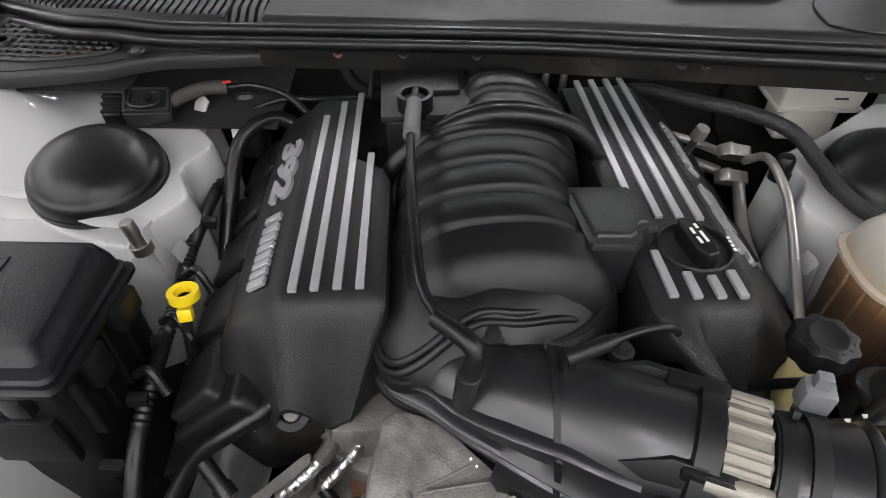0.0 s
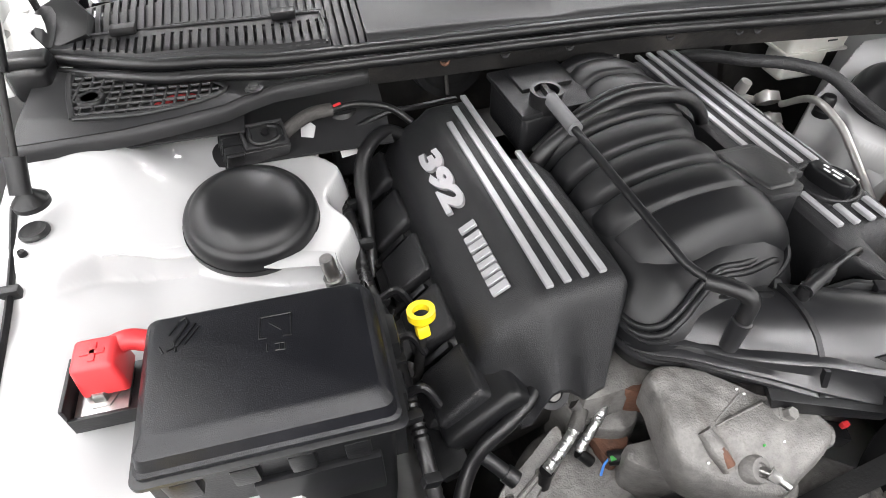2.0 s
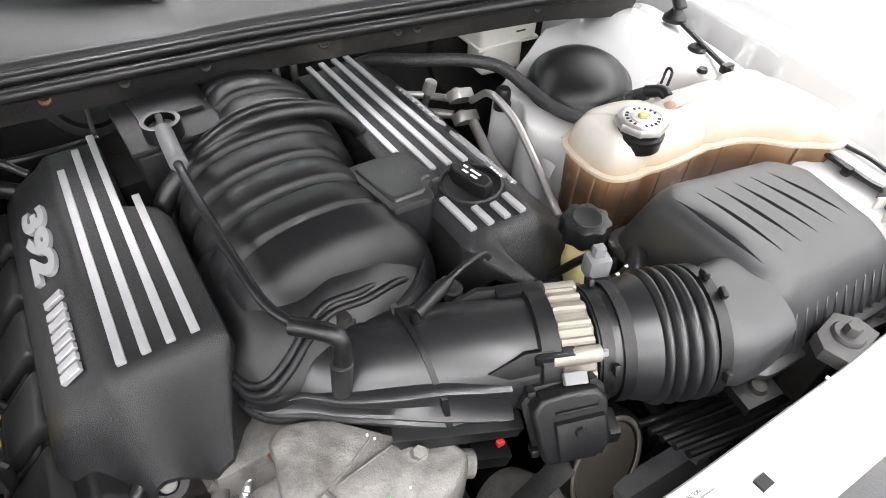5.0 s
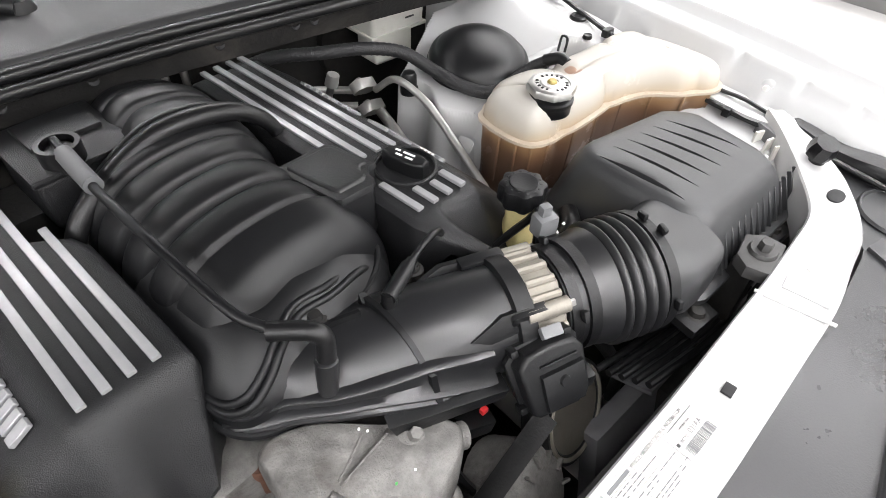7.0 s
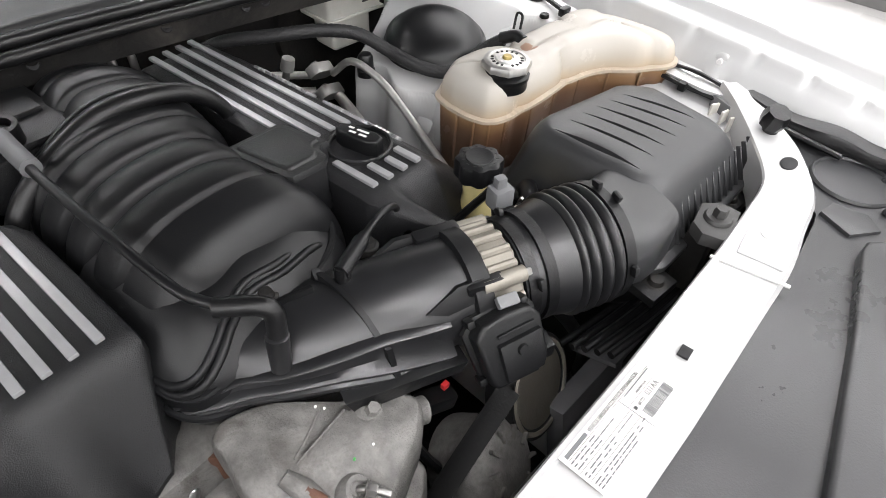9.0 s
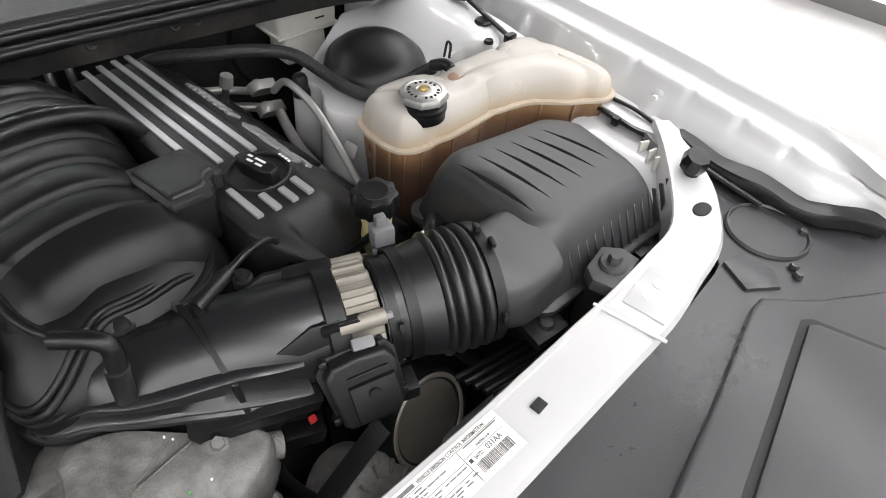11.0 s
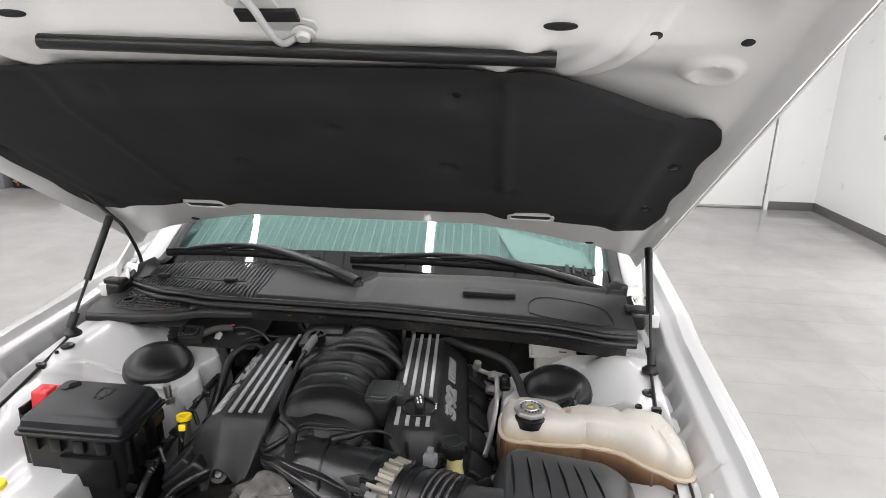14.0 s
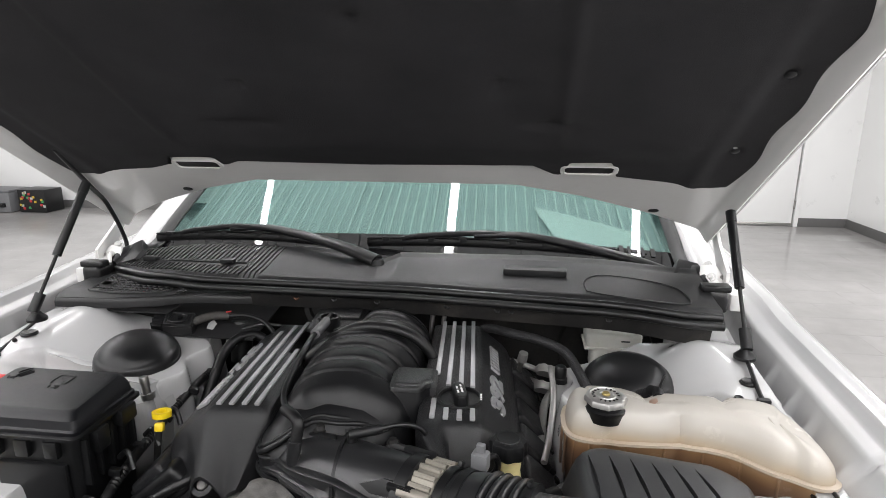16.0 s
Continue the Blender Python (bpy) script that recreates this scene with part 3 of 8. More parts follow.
def apron_z(m, y):
    """Height of the inner wing and the strut tower; m is the distance from the car's middle."""
    yf = tower_y(m)
    ty = smooth(y, yf - 0.016, yf + 0.002)
    low = 0.80 + 0.05 * smooth(m, 0.60, 0.76) + 0.02 * smooth(y, 0.45, 0.56) + 0.004 * math.sin(m * 40) * smooth(m, 0.5, 0.6)
    low += 0.02 * smooth(m, 0.735, 0.76)
    top = 0.851 + 0.043 * smooth(m, 0.57, 0.72) + 0.012 * smooth(y, 0.6, 0.9)
    top += 0.040 * math.exp(-((m - 0.635) / 0.085) ** 2 - ((y - 0.78) / 0.07) ** 2)
    z = lerp(low, top, ty)
    step = 1 - smooth(m, 0.66, 0.74)
    z = lerp(lerp(low, top, smooth(y, 0.55, 0.66)), z, step)
    back = smooth(y, 0.80, 0.90)
    z = lerp(z, 0.885 - 0.03 * smooth(m, 0.5, 0.3), back)
    edge = lerp(0.46, 0.375 + 0.012 * math.sin(y * 55) + 0.03 * smooth(y, 0.76, 0.86), smooth(y, 0.54, 0.60))
    drop = 1 - smooth(m, edge - 0.045, edge + 0.004)
    z = lerp(z, 0.46, smooth(y, 0.865, 0.90) * (1 - smooth(m, 0.60, 0.65)))
    return lerp(z, 0.42, drop)


for s in (-1, 1):
    def apron(u, v, s=s):
        y = lerp(0.22, 0.97, v)
        m = lerp(0.31, gutter_x(max(y, 0.1)) - 0.02, u)
        z = (0.010 * smooth(m, 0.5, 0.66) if s < 0 else 0) + apron_z(m - (0.036 * (1 - smooth(m, 0.58, 0.72)) if s > 0 else 0), y)
        if s > 0:
            z = lerp(z, min(z, 0.50), smooth(y - 0.63 * (m - 0.466), 0.796, 0.812) * (1 - smooth(m, 0.62, 0.66)))
        return (s * m, y, z)
    part("inner_wing", sheet(apron, 150, 180, 0.002), M_WHITE, car, "white painted inner wing and strut tower", smooth=50)
    for y, m, r in ((0.661, 0.733, 0.013), (0.616, 0.702, 0.007)) if s > 0 else ((0.673, 0.719, 0.014), (0.643, 0.727, 0.004)):
        part("grommet", lathe([(0, 0.002), (r * 0.6, 0.002), (r, 0.004), (r * 1.2, 0.001), (r * 1.2, -0.002)], 16, Matrix.Translation((s * m, y, apron_z(m, y) + (0.013 if s < 0 else 0.002)))), M_RUBBER, car, "black rubber plug")
    if s < 0:
        part("stud", lathe([(0, 0.034), (0.008, 0.034), (0.009, 0.03), (0.009, 0.0), (0.013, 0.0), (0.013, -0.012)], 14, Matrix.Translation((s * 0.398, 0.583, 0.84)) @ rot(0, 8 * s, 0)), M_STEEL, car)

for s, dx in ((-1, 0.0), (1, 0.036)):
    FLG = [Vector((s * (m + dx), tower_y(m), apron_z(m, tower_y(m) + 0.006) + 0.0005)) for m in [lerp(0.655, 0.372, k / 30) for k in range(31)]] + [Vector((s * (0.362 + dx), 0.597, 0.825)), Vector((s * (0.357 + dx), 0.600, 0.805))]
    part("tower_flange", loft([[p + Vector((0, -0.017 * k, 0.0015 * k)), p + Vector((0, -0.017 * k, 0.004 * k)), p + Vector((0, -0.006, 0.0055 * k)), p + Vector((0, 0.012, 0.001)), p + Vector((0, 0.012, -0.006)), p + Vector((0, -0.002, -0.004))] for p, k in [(p, min(1, i / 6)) for i, p in enumerate(FLG)]]), M_WHITE, car, "folded white sheet-metal flange", smooth=30)

# radiator support: a pressed white beam that bends back to the wings
def beam_line(t):
    rows = ((0.0, (-0.77, 0.30, 0.862)), (0.08, (-0.70, 0.20, 0.853)), (0.14, (-0.60, 0.135, 0.847)), (0.22, (-0.48, 0.12, 0.843)), (0.36, (-0.22, 0.112, 0.842)), (0.5, (0.0, 0.108, 0.842)),
            (0.64, (0.22, 0.112, 0.842)), (0.78, (0.46, 0.122, 0.843)), (0.86, (0.59, 0.14, 0.847)), (0.92, (0.68, 0.20, 0.853)), (1.0, (0.755, 0.30, 0.866)))
    return Vector(tuple(table(t, [(a, p[k]) for a, p in rows]) for k in range(3)))


pts = spline([beam_line(k / 22) for k in range(23)], 4)
loops = []
for i, p in enumerate(pts):
    t = (pts[min(i + 1, len(pts) - 1)] - pts[max(i - 1, 0)]).normalized()
    nrm = Vector((-t.y, t.x, 0)).normalized()
    end = 1 - 0.12 * smooth(abs(p.x), 0.45, 0.56) - 0.4 * smooth(abs(p.x), 0.66, 0.76)
    sec = [(-0.036, -0.045), (-0.036, 0.0), (-0.031, 0.006), (-0.010, 0.008), (0.030, 0.008), (0.032, 0.011), (0.037, 0.011), (0.039, 0.008), (0.039, -0.045)]
    loops.append([p + nrm * a * end + Vector((0, 0, b)) for a, b in sec])
beam = part("radiator_support", loft(loops), M_WHITE, car, "white pressed steel beam across the bay's front", smooth=30)


def onbeam(x, w):
    best = min(pts, key=lambda p: abs(p.x - x) + (1 if p.y > 0.31 else 0))
    return Vector((x, best.y + w, best.z + 0.0095))


part("beam_seam", box(onbeam(0.415, 0.0), (0.004, 0.084, 0.003), 0.001, m=rot(0, 0, 12)), M_UNDER, beam)
part("pressed_pad", box(onbeam(0.475, 0.0) + Vector((0, 0, -0.002)), (0.075, 0.05, 0.004), 0.0018, m=rot(0, 0, 9)), M_WHITE, beam)
part("square_hole", box(onbeam(0.267, 0.004), (0.014, 0.011, 0.003), 0.0004, m=rot(0, 0, 5)), M_CABIN_SHADE, beam)
part("oval_hole", lathe([(0, 0.0012), (0.011, 0.0012), (0.013, 0.0), (0.013, -0.004)], 18, Matrix.Translation(onbeam(0.637, 0.0)) @ Matrix.Diagonal((1.2, 0.8, 1, 1))), M_CABIN_SHADE, beam)
for dx in (-0.012, 0.012):
    part("sticker_disc", lathe([(0.006, 0.0004), (0.0078, 0.0004), (0.0078, -0.002), (0.006, -0.002)], 14, Matrix.Translation(onbeam(0.475 + dx, 0.003) + Vector((0, 0, 0.0004)))), M_UNDER, beam)
stop = thing("bonnet_stop", "black rubber bonnet stop screwed on the beam", "rubber stop", (0.686, 0.212, 0.86))
part("stem", lathe([(0, -0.01), (0.011, -0.01), (0.011, 0.012), (0, 0.012)], 14, Matrix.Translation((0.688, 0.212, 0.862))), M_BLACK, stop)
part("pad", lathe([(0, -0.012), (0.017, -0.012), (0.019, 0.0), (0.016, 0.012), (0, 0.014)], 8, Matrix.Translation((0.686, 0.212, 0.883)) @ rot(14, -10, 0)), M_RUBBER, stop)

# emission label on the beam
lab = thing("emission_label", "white printed emission information label on the beam", "label", (0.19, 0.105, 0.845))
LABM = Matrix.Translation((0.096, 0.0975, 0.8534)) @ rot(0, 0, 1.0)
part("paper", box((0.067, 0.022, 0), (0.134, 0.044, 0.0006), 0), M_PAPER, lab, smooth=0).data.transform(Matrix.Translation(-base_of(lab)) @ LABM @ Matrix.Translation(base_of(lab)))
LT = LABM @ Matrix.Translation((0, 0, 0.0005))
writing("title", "VEHICLE EMISSION CONTROL INFORMATION", 0.0056, LT @ Matrix.Translation((0.037, 0.0375, 0)), M_INK, lab, 0.0002, width=0.70, bold=0.00003)
writing("part_number", "04722", 0.0052, LT @ Matrix.Translation((0.089, 0.0195, 0)), M_INK, lab, 0.0002, width=0.8)
writing("part_number", "031AA", 0.0078, LT @ Matrix.Translation((0.1035, 0.0192, 0)), M_INK, lab, 0.0002, width=0.85)
writing("engine_size", "ENGINE: 6.4L", 0.0034, LT @ Matrix.Translation((0.098, 0.028, 0)), M_INK, lab, 0.0002, width=0.9)


def bar(name, x, y, w, h, parent, m, material=M_INK, z=0.0):
    return part(name, box((0, 0, 0), (w, h, 0.0004), 0, m=m @ Matrix.Translation((x, y, z))), material, parent, smooth=0)


bar("maker_bar", 0.019, 0.0395, 0.030, 0.0036, lab, LT, M_GREYP)
bar("emblem_shape", 0.0845, 0.0215, 0.0036, 0.0036, lab, LT)
rng = random.Random(4)
for k, y in enumerate((0.0335, 0.0302, 0.0268, 0.0205, 0.0172, 0.0108, 0.0078, 0.0048)):
    x = 0.003
    end = (0.030, 0.058, 0.040, 0.074, 0.046, 0.076, 0.070, 0.052)[k]
    while x < end:
        w = rng.uniform(0.003, 0.009)
        bar("text_bar", x + w / 2, y, w, 0.0013, lab, LT, M_GREYP)
        x += w + rng.choice((0.0010, 0.0014, 0.004))
bar("text_bar", 0.108, 0.0345, 0.042, 0.0014, lab, LT, M_GREYP)
x = 0.0865
while x < 0.126:
    w = rng.choice((0.0005, 0.0008, 0.0012))
    bar("code_bar", x, 0.0115, w, 0.0105, lab, LT, M_GREYP)
    x += w + rng.choice((0.0005, 0.0008))
for y in (0.0362, 0.0238, 0.0142):
    bar("rule", 0.040 if y < 0.036 else 0.067, y, 0.078 if y < 0.036 else 0.130, 0.0004, lab, LT)
bar("rule", 0.1045, 0.0262, 0.049, 0.0004, lab, LT)
bar("rule", 0.0800, 0.018, 0.0004, 0.036, lab, LT)

# bumper skin curving round ahead of the wings, and the black edge seal of the closing panel
for s in (-1, 1):
    bl_ = spline([(0.812, 0.0, 0.90), (0.822, -0.06, 0.87), (0.80, -0.14, 0.84), (0.755, -0.22, 0.82), (0.68, -0.30, 0.80), (0.56, -0.36, 0.785), (0.3, -0.40, 0.775), (0.0, -0.41, 0.77)], 5)
    part("bumper_skin", loft([[(s * p.x, p.y, p.z - 0.01), (s * p.x, p.y, p.z), (s * (p.x + 0.012), p.y - 0.012, p.z), (s * (p.x + 0.05), p.y - 0.05, p.z - 0.04), (s * (p.x + 0.06), p.y - 0.06, p.z - 0.3), (s * (p.x + 0.02), p.y - 0.02, p.z - 0.3)] for p in bl_]), M_WHITE, car, "white bumper skin", smooth=40)
    seal = []
    for k in range(61):
        y = lerp(0.300, -0.01, k / 60)
        out_x = table(y, ((-0.01, 0.800), (0.02, 0.786), (0.05, 0.764), (0.09, 0.752), (0.2, 0.752), (0.26, 0.757), (0.30, 0.768)))
        in_x = table(y, ((-0.01, 0.778), (0.02, 0.758), (0.05, 0.736), (0.10, 0.724), (0.2, 0.726), (0.26, 0.741), (0.30, 0.762))) + 0.003 * math.sin(y * 70)
        top_ = 0.868 + 0.003 * math.sin(y * 55)
        seal.append([(s * in_x, y, 0.850), (s * in_x, y, top_ - 0.006), (s * (in_x + 0.003), y, top_ - 0.001), (s * lerp(in_x, out_x, 0.5), y, top_), (s * (out_x - 0.002), y, top_ + 0.003), (s * (out_x + 0.001), y, top_), (s * out_x, y, 0.850)])
    part("edge_seal", loft(seal), M_RUBBER, car, "flat black edge seal along the wing", smooth=40)

# black closing panel ahead of the beam
def nose(u, v):
    x = lerp(-0.82, 0.82, u)
    k = abs(x)
    yb = table(k, ((0, 0.074), (0.45, 0.086), (0.58, 0.10), (0.66, 0.165), (0.74, 0.24), (0.79, 0.10), (0.82, 0.0), (0.88, -0.05)))
    y = lerp(yb, -0.36, v)
    z = 0.842 + 0.004 * math.exp(-((y + 0.02) / 0.03) ** 2) - 0.05 * smooth(-y, 0.12, 0.36) + 0.012 * smooth(k, 0.77, 0.83)
    z += 0.0012 * noise.noise(Vector((x * 9, y * 9, 0)))
    return (x, y, z)


panel = thing("closing_panel", "black plastic closing panel with pressed circle and hatch", "panel", (0, -0.1, 0.8))
part("sheet", sheet(nose, 90, 50, 0.004), M_NOSE, panel)
part("pressed_circle", lathe([(0.047, -0.002), (0.049, 0.0010), (0.051, 0.0010), (0.053, -0.003)], 48, Matrix.Translation((0.684, 0.092, 0.8470))), M_NOSE, panel)
for s in (-1, 1):
    part("platform", prism([(s * 0.02, -0.055), (s * 0.20, -0.03), (s * 0.40, 0.010), (s * 0.535, 0.042), (s * 0.555, 0.042), (s * 0.60, 0.0), (s * 0.72, -0.075), (s * 0.74, -0.2), (s * 0.70, -0.33), (s * 0.02, -0.33)][::s], 0.80, 0.858, 0.006, 3), M_NOSE, panel)
    part("hatch_gap", prism([(s * 0.06, -0.110), (s * 0.382, -0.041), (s * 0.556, -0.002), (s * 0.567, -0.010), (s * 0.606, -0.13), (s * 0.63, -0.31), (s * 0.06, -0.31)][::s], 0.856, 0.8588, 0), M_CABIN_SHADE, panel, smooth=0)
    part("hatch", prism([(s * 0.064, -0.118), (s * 0.382, -0.049), (s * 0.552, -0.011), (s * 0.560, -0.018), (s * 0.598, -0.132), (s * 0.622, -0.305), (s * 0.064, -0.305)][::s], 0.857, 0.8635, 0.003, 2), M_NOSE, panel)
    part("edge_slot", lathe([(0, 0.0015), (0.016, 0.0015), (0.019, 0.0), (0.019, -0.003)], 20, Matrix.Translation((s * 0.775, 0.125, 0.848)) @ rot(0, 0, -s * 35) @ Matrix.Diagonal((1.3, 0.5, 1, 1))), M_CABIN_SHADE, panel)
    part("step_plate", prism([(s * 0.565, 0.06), (s * 0.60, 0.035), (s * 0.62, 0.055), (s * 0.615, 0.095), (s * 0.585, 0.10)][::s], 0.84, 0.8475, 0.002), M_NOSE, panel)
for x, y in ((0.635, 0.03), (0.645, 0.04), (0.80, 0.03), (0.715, 0.06)):
    part("clip", lathe([(0, 0.0035), (0.0045, 0.003), (0.006, 0), (0.006, -0.003)], 10, Matrix.Translation((x, y, 0.8475))), M_NOSE, panel)
part("support_block", box((0, -0.15, 0.55), (1.2, 0.3, 0.5), 0.02), M_CABIN_SHADE, panel)

# bay floor and dark bulkheads
part("bulkhead", box((0, 1.02, 0.66), (1.5, 0.02, 0.52), 0.002), M_DARK, car, "black sound-deadened bulkhead")
part("undertray", box((0, 0.5, 0.30), (1.5, 1.1, 0.02), 0.002), M_DARK, car)
part("radiator", box((0, 0.135, 0.57), (1.25, 0.05, 0.46), 0.006), M_DARK, car)
part("sill", box((0, 1.3, 0.25), (1.7, 1.0, 0.2), 0.03), M_WHITE, car)

# ---- windscreen and cowl ----
WS = Matrix.Translation((0, 1.10, 0.975)) @ rot(29, 0, 0)


def ws_pt(x, s, off=0.0):
    return WS @ Vector((x, s, off - 0.04 * (x / 0.75) ** 2))


part("windscreen", sheet(lambda u, v: ws_pt(lerp(-0.78, 0.78, u) * lerp(1, 0.86, v), lerp(0, 0.92, v)), 24, 10, 0.005), M_GLASS, car, "tinted curved windscreen").visible_shadow = False
part("screen_band", sheet(lambda u, v: ws_pt(lerp(-0.78, 0.78, u) * lerp(1, 0.99, v), lerp(-0.02, 0.11, v), 0.004), 24, 2, 0.001), M_FRIT, car, "black glazed border")
for k, (x, w, h) in enumerate(((0.585, 0.012, 0.035), (0.605, 0.007, 0.035), (0.62, 0.016, 0.012), (0.645, 0.016, 0.012), (0.642, 0.007, 0.035), (0.668, 0.012, 0.03))):
    part("vinyl_mark", sheet(lambda u, v: ws_pt(x + w * (u - 0.5), 0.10 + h * (v - 0.5), 0.0065), 2, 2, 0.0008), M_CABIN_SHADE, car, "dark vinyl mark on the glass")
for s in (-1, 1):
    part("pillar", tube([ws_pt(s * 0.80, 0.0), ws_pt(s * 0.76, 0.4), ws_pt(s * 0.69, 0.94)], 0.045, 12, squash=0.7), M_WHITE, car)
part("roof", box((0, 2.45, 1.40), (1.3, 1.1, 0.05), 0.02), M_WHITE, car)
part("dashboard", box((0, 1.45, 0.93), (1.35, 0.5, 0.1), 0.04), M_CABIN_SHADE, car)
part("cabin_floor", box((0, 2.1, 0.6), (1.5, 1.7, 0.1), 0.02), M_CABIN_SHADE, car)
part("rear_shelf", box((0, 2.95, 0.95), (1.4, 0.1, 0.9), 0.02), M_CABIN_SHADE, car)


# pleated sheet behind the glass imitating the ceiling's reflection, and a paper against it
sh = thing("sun_screen", "pale pleated sheet behind the windscreen imitating the reflected ceiling", "sun screen", (0, 1.3, 0.95))
part("screen", sheet(lambda u, v: ws_pt(lerp(-0.72, 0.72, u) * lerp(1, 0.86, v), lerp(0.12, 0.90, v), -0.035 + 0.006 * abs((u * 46) % 2 - 1)), 184, 4, 0.001), M_REFLECTED_CEIL, sh, smooth=10)
# pale lines added for the ceiling ribs mirrored in the glass
for k in range(47):
    u = k / 46
    part("pleat_edge", tube([ws_pt(lerp(-0.72, 0.72, u), 0.06, -0.028), ws_pt(lerp(-0.72, 0.72, u) * 0.93, 0.48, -0.028), ws_pt(lerp(-0.72, 0.72, u) * 0.86, 0.90, -0.026)], 0.0026, 5, 1), M_PAPER, sh)
pp = thing("dashboard_paper", "white paper sheet lying behind the windscreen", "paper", ws_pt(0.5, 0.15, -0.02))
part("sheet", sheet(lambda u, v: ws_pt(lerp(lerp(0.43, 0.35, v), lerp(0.68, 0.64, v), u), lerp(0.115, lerp(0.28, 0.20, u), v), -0.014), 6, 6, 0.0008), M_PAPER, pp)


def cowl_y(x):
    return table(x, ((-0.73, 0.985), (-0.686, 0.968), (-0.60, 0.912), (-0.42, 0.874), (-0.1, 0.868), (0.1, 0.862), (0.25, 0.846), (0.475, 0.822), (0.64, 0.802), (0.73, 0.81)))


def cowl_back(x):
    return table(x, ((-0.73, 1.05), (-0.55, 1.085), (-0.36, 1.10), (-0.20, 1.065), (-0.13, 1.04), (-0.06, 0.985), (-0.04, 0.965), (-0.015, 0.965), (0.005, 1.0), (0.02, 1.04), (0.36, 1.055), (0.5, 1.04), (0.6, 1.03), (0.73, 1.04)))


def cowl_pt(x, v):
    """The cowl panel from its front seal (v = 0) back to the glass (v = 1)."""
    y = lerp(cowl_y(x), cowl_back(x), v) - 0.010
    z = 0.973 + 0.022 * smooth(v, 0.0, 0.12) + 0.022 * smooth(v, 0.12, 1) - 0.016 * smooth(abs(x), 0.5, 0.75)
    z += 0.007 * smooth(v, 0.9, 1.0) * smooth(x, -0.3, -0.2)
    return Vector((x, y, z))


cowl = thing("windscreen_cowl", "black plastic cowl below the windscreen with a slotted grille", "cowl", (0, 0.95, 0.93))
ROWS = ((0.10, 0.34), (0.46, 0.96))
NX, NY = 292, 50
bmx = bmesh.new()
grid = [[bmx.verts.new(cowl_pt(-0.73 + 0.005 * a, b / NY)) for b in range(NY + 1)] for a in range(NX + 1)]
for a in range(NX):
    for b in range(NY):
        x, v = -0.7275 + 0.005 * a, (b + 0.5) / NY
        if not (-0.70 < x < -0.295 and (any(lo < v < hi for lo, hi in ROWS) or (x > -0.345 and 0.06 < v < 0.96))):
            bmx.faces.new((grid[a][b], grid[a + 1][b], grid[a + 1][b + 1], grid[a][b + 1]))
bmesh.ops.delete(bmx, geom=[v for v in bmx.verts if not v.link_faces], context="VERTS")
bmesh.ops.solidify(bmx, geom=list(bmx.faces), thickness=0.003)
part("panel", bmx, M_COWL, cowl)
for k in range(2):
    part("seal", tube([cowl_pt(x / 10 * 0.72, 0.0) + Vector((0, -0.004 - 0.016 * k, 0.012 - 0.012 * k)) for x in range(-10, 11)], 0.0085, 10, 3), M_RUBBER, cowl, "black rubber bonnet seal")
for k in range(33):
    x = -0.7015 + 0.0125 * k
    for va, vb in (ROWS if x < -0.35 else ((0.05, 0.97),)):
        part("grille_slat", sheet(lambda u, v: cowl_pt(x + 0.0076 * (u - 0.5), lerp(va - 0.02, vb + 0.01, v)) + Vector((0, 0, 0.0006)), 2, 6, 0.0034), M_COWL, cowl)
# near-black sheet under the slats, its colour standing for shade in the gaps
part("grille_recess", sheet(lambda u, v: cowl_pt(lerp(-0.71, -0.285, u), lerp(0.03, 0.98, v)) - Vector((0, 0, 0.016)), 30, 6, 0.001), M_CABIN_SHADE, cowl, "near-black sheet behind the slats in place of shade")
part("cover_edge", tube([cowl_pt(x, v) + Vector((0, 0, 0.001)) for x, v in ((-0.692, 0.06), (-0.690, 0.36), (-0.66, 0.415), (-0.55, 0.40), (-0.45, 0.40), (-0.365, 0.41), (-0.350, 0.36), (-0.350, 0.08))], 0.0020, 6, 4), M_COWL, cowl)
part("raised_block", box(cowl_pt(0.35, 0.55) + Vector((0, 0, 0.006)), (0.145, 0.03, 0.016), 0.005, m=rot(6, 0, -1)), M_COWL, cowl)
part("hatch_outline", tube([cowl_pt(x, v) + Vector((0, 0, 0.001)) for x, v in ((0.46, 0.2), (0.46, 0.45), (0.5, 0.6), (0.6, 0.6), (0.66, 0.5), (0.67, 0.2), (0.6, 0.12), (0.5, 0.13), (0.46, 0.2))], 0.002, 6, 4), M_BLACK, cowl)
for x, v in ((-0.625, 0.41), (-0.403, 0.40)):
    part("grille_clip", box(cowl_pt(x, v) + Vector((0, 0, 0.006)), (0.035, 0.018, 0.012), 0.003), M_BLACK, cowl)

# dark steel flange under the cowl seal, with its bolt holes
flange = thing("cowl_flange", "dark grimy steel flange under the cowl seal", "steel flange", (0, 0.86, 0.92))
part("strip", sheet(lambda u, v: (lerp(-0.30, 0.70, u), cowl_y(lerp(-0.30, 0.70, u)) - 0.024 + 0.012 * v, lerp(0.971, 0.931, v) - 0.02 * smooth(abs(lerp(-0.3, 0.7, u)), 0.5, 0.75)), 60, 4, 0.003), M_DARK, flange)
for x in (-0.19, -0.10, 0.0, 0.16, 0.27, 0.30, 0.5):
    part("hole", lathe([(0, 0.0), (0.004, 0.0), (0.0065, 0.0018), (0.008, 0)], 14, along((x, cowl_y(x) - 0.022, 0.957), (0, -1, 0.3))), M_RUST if x == -0.19 else M_CABIN_SHADE, flange)
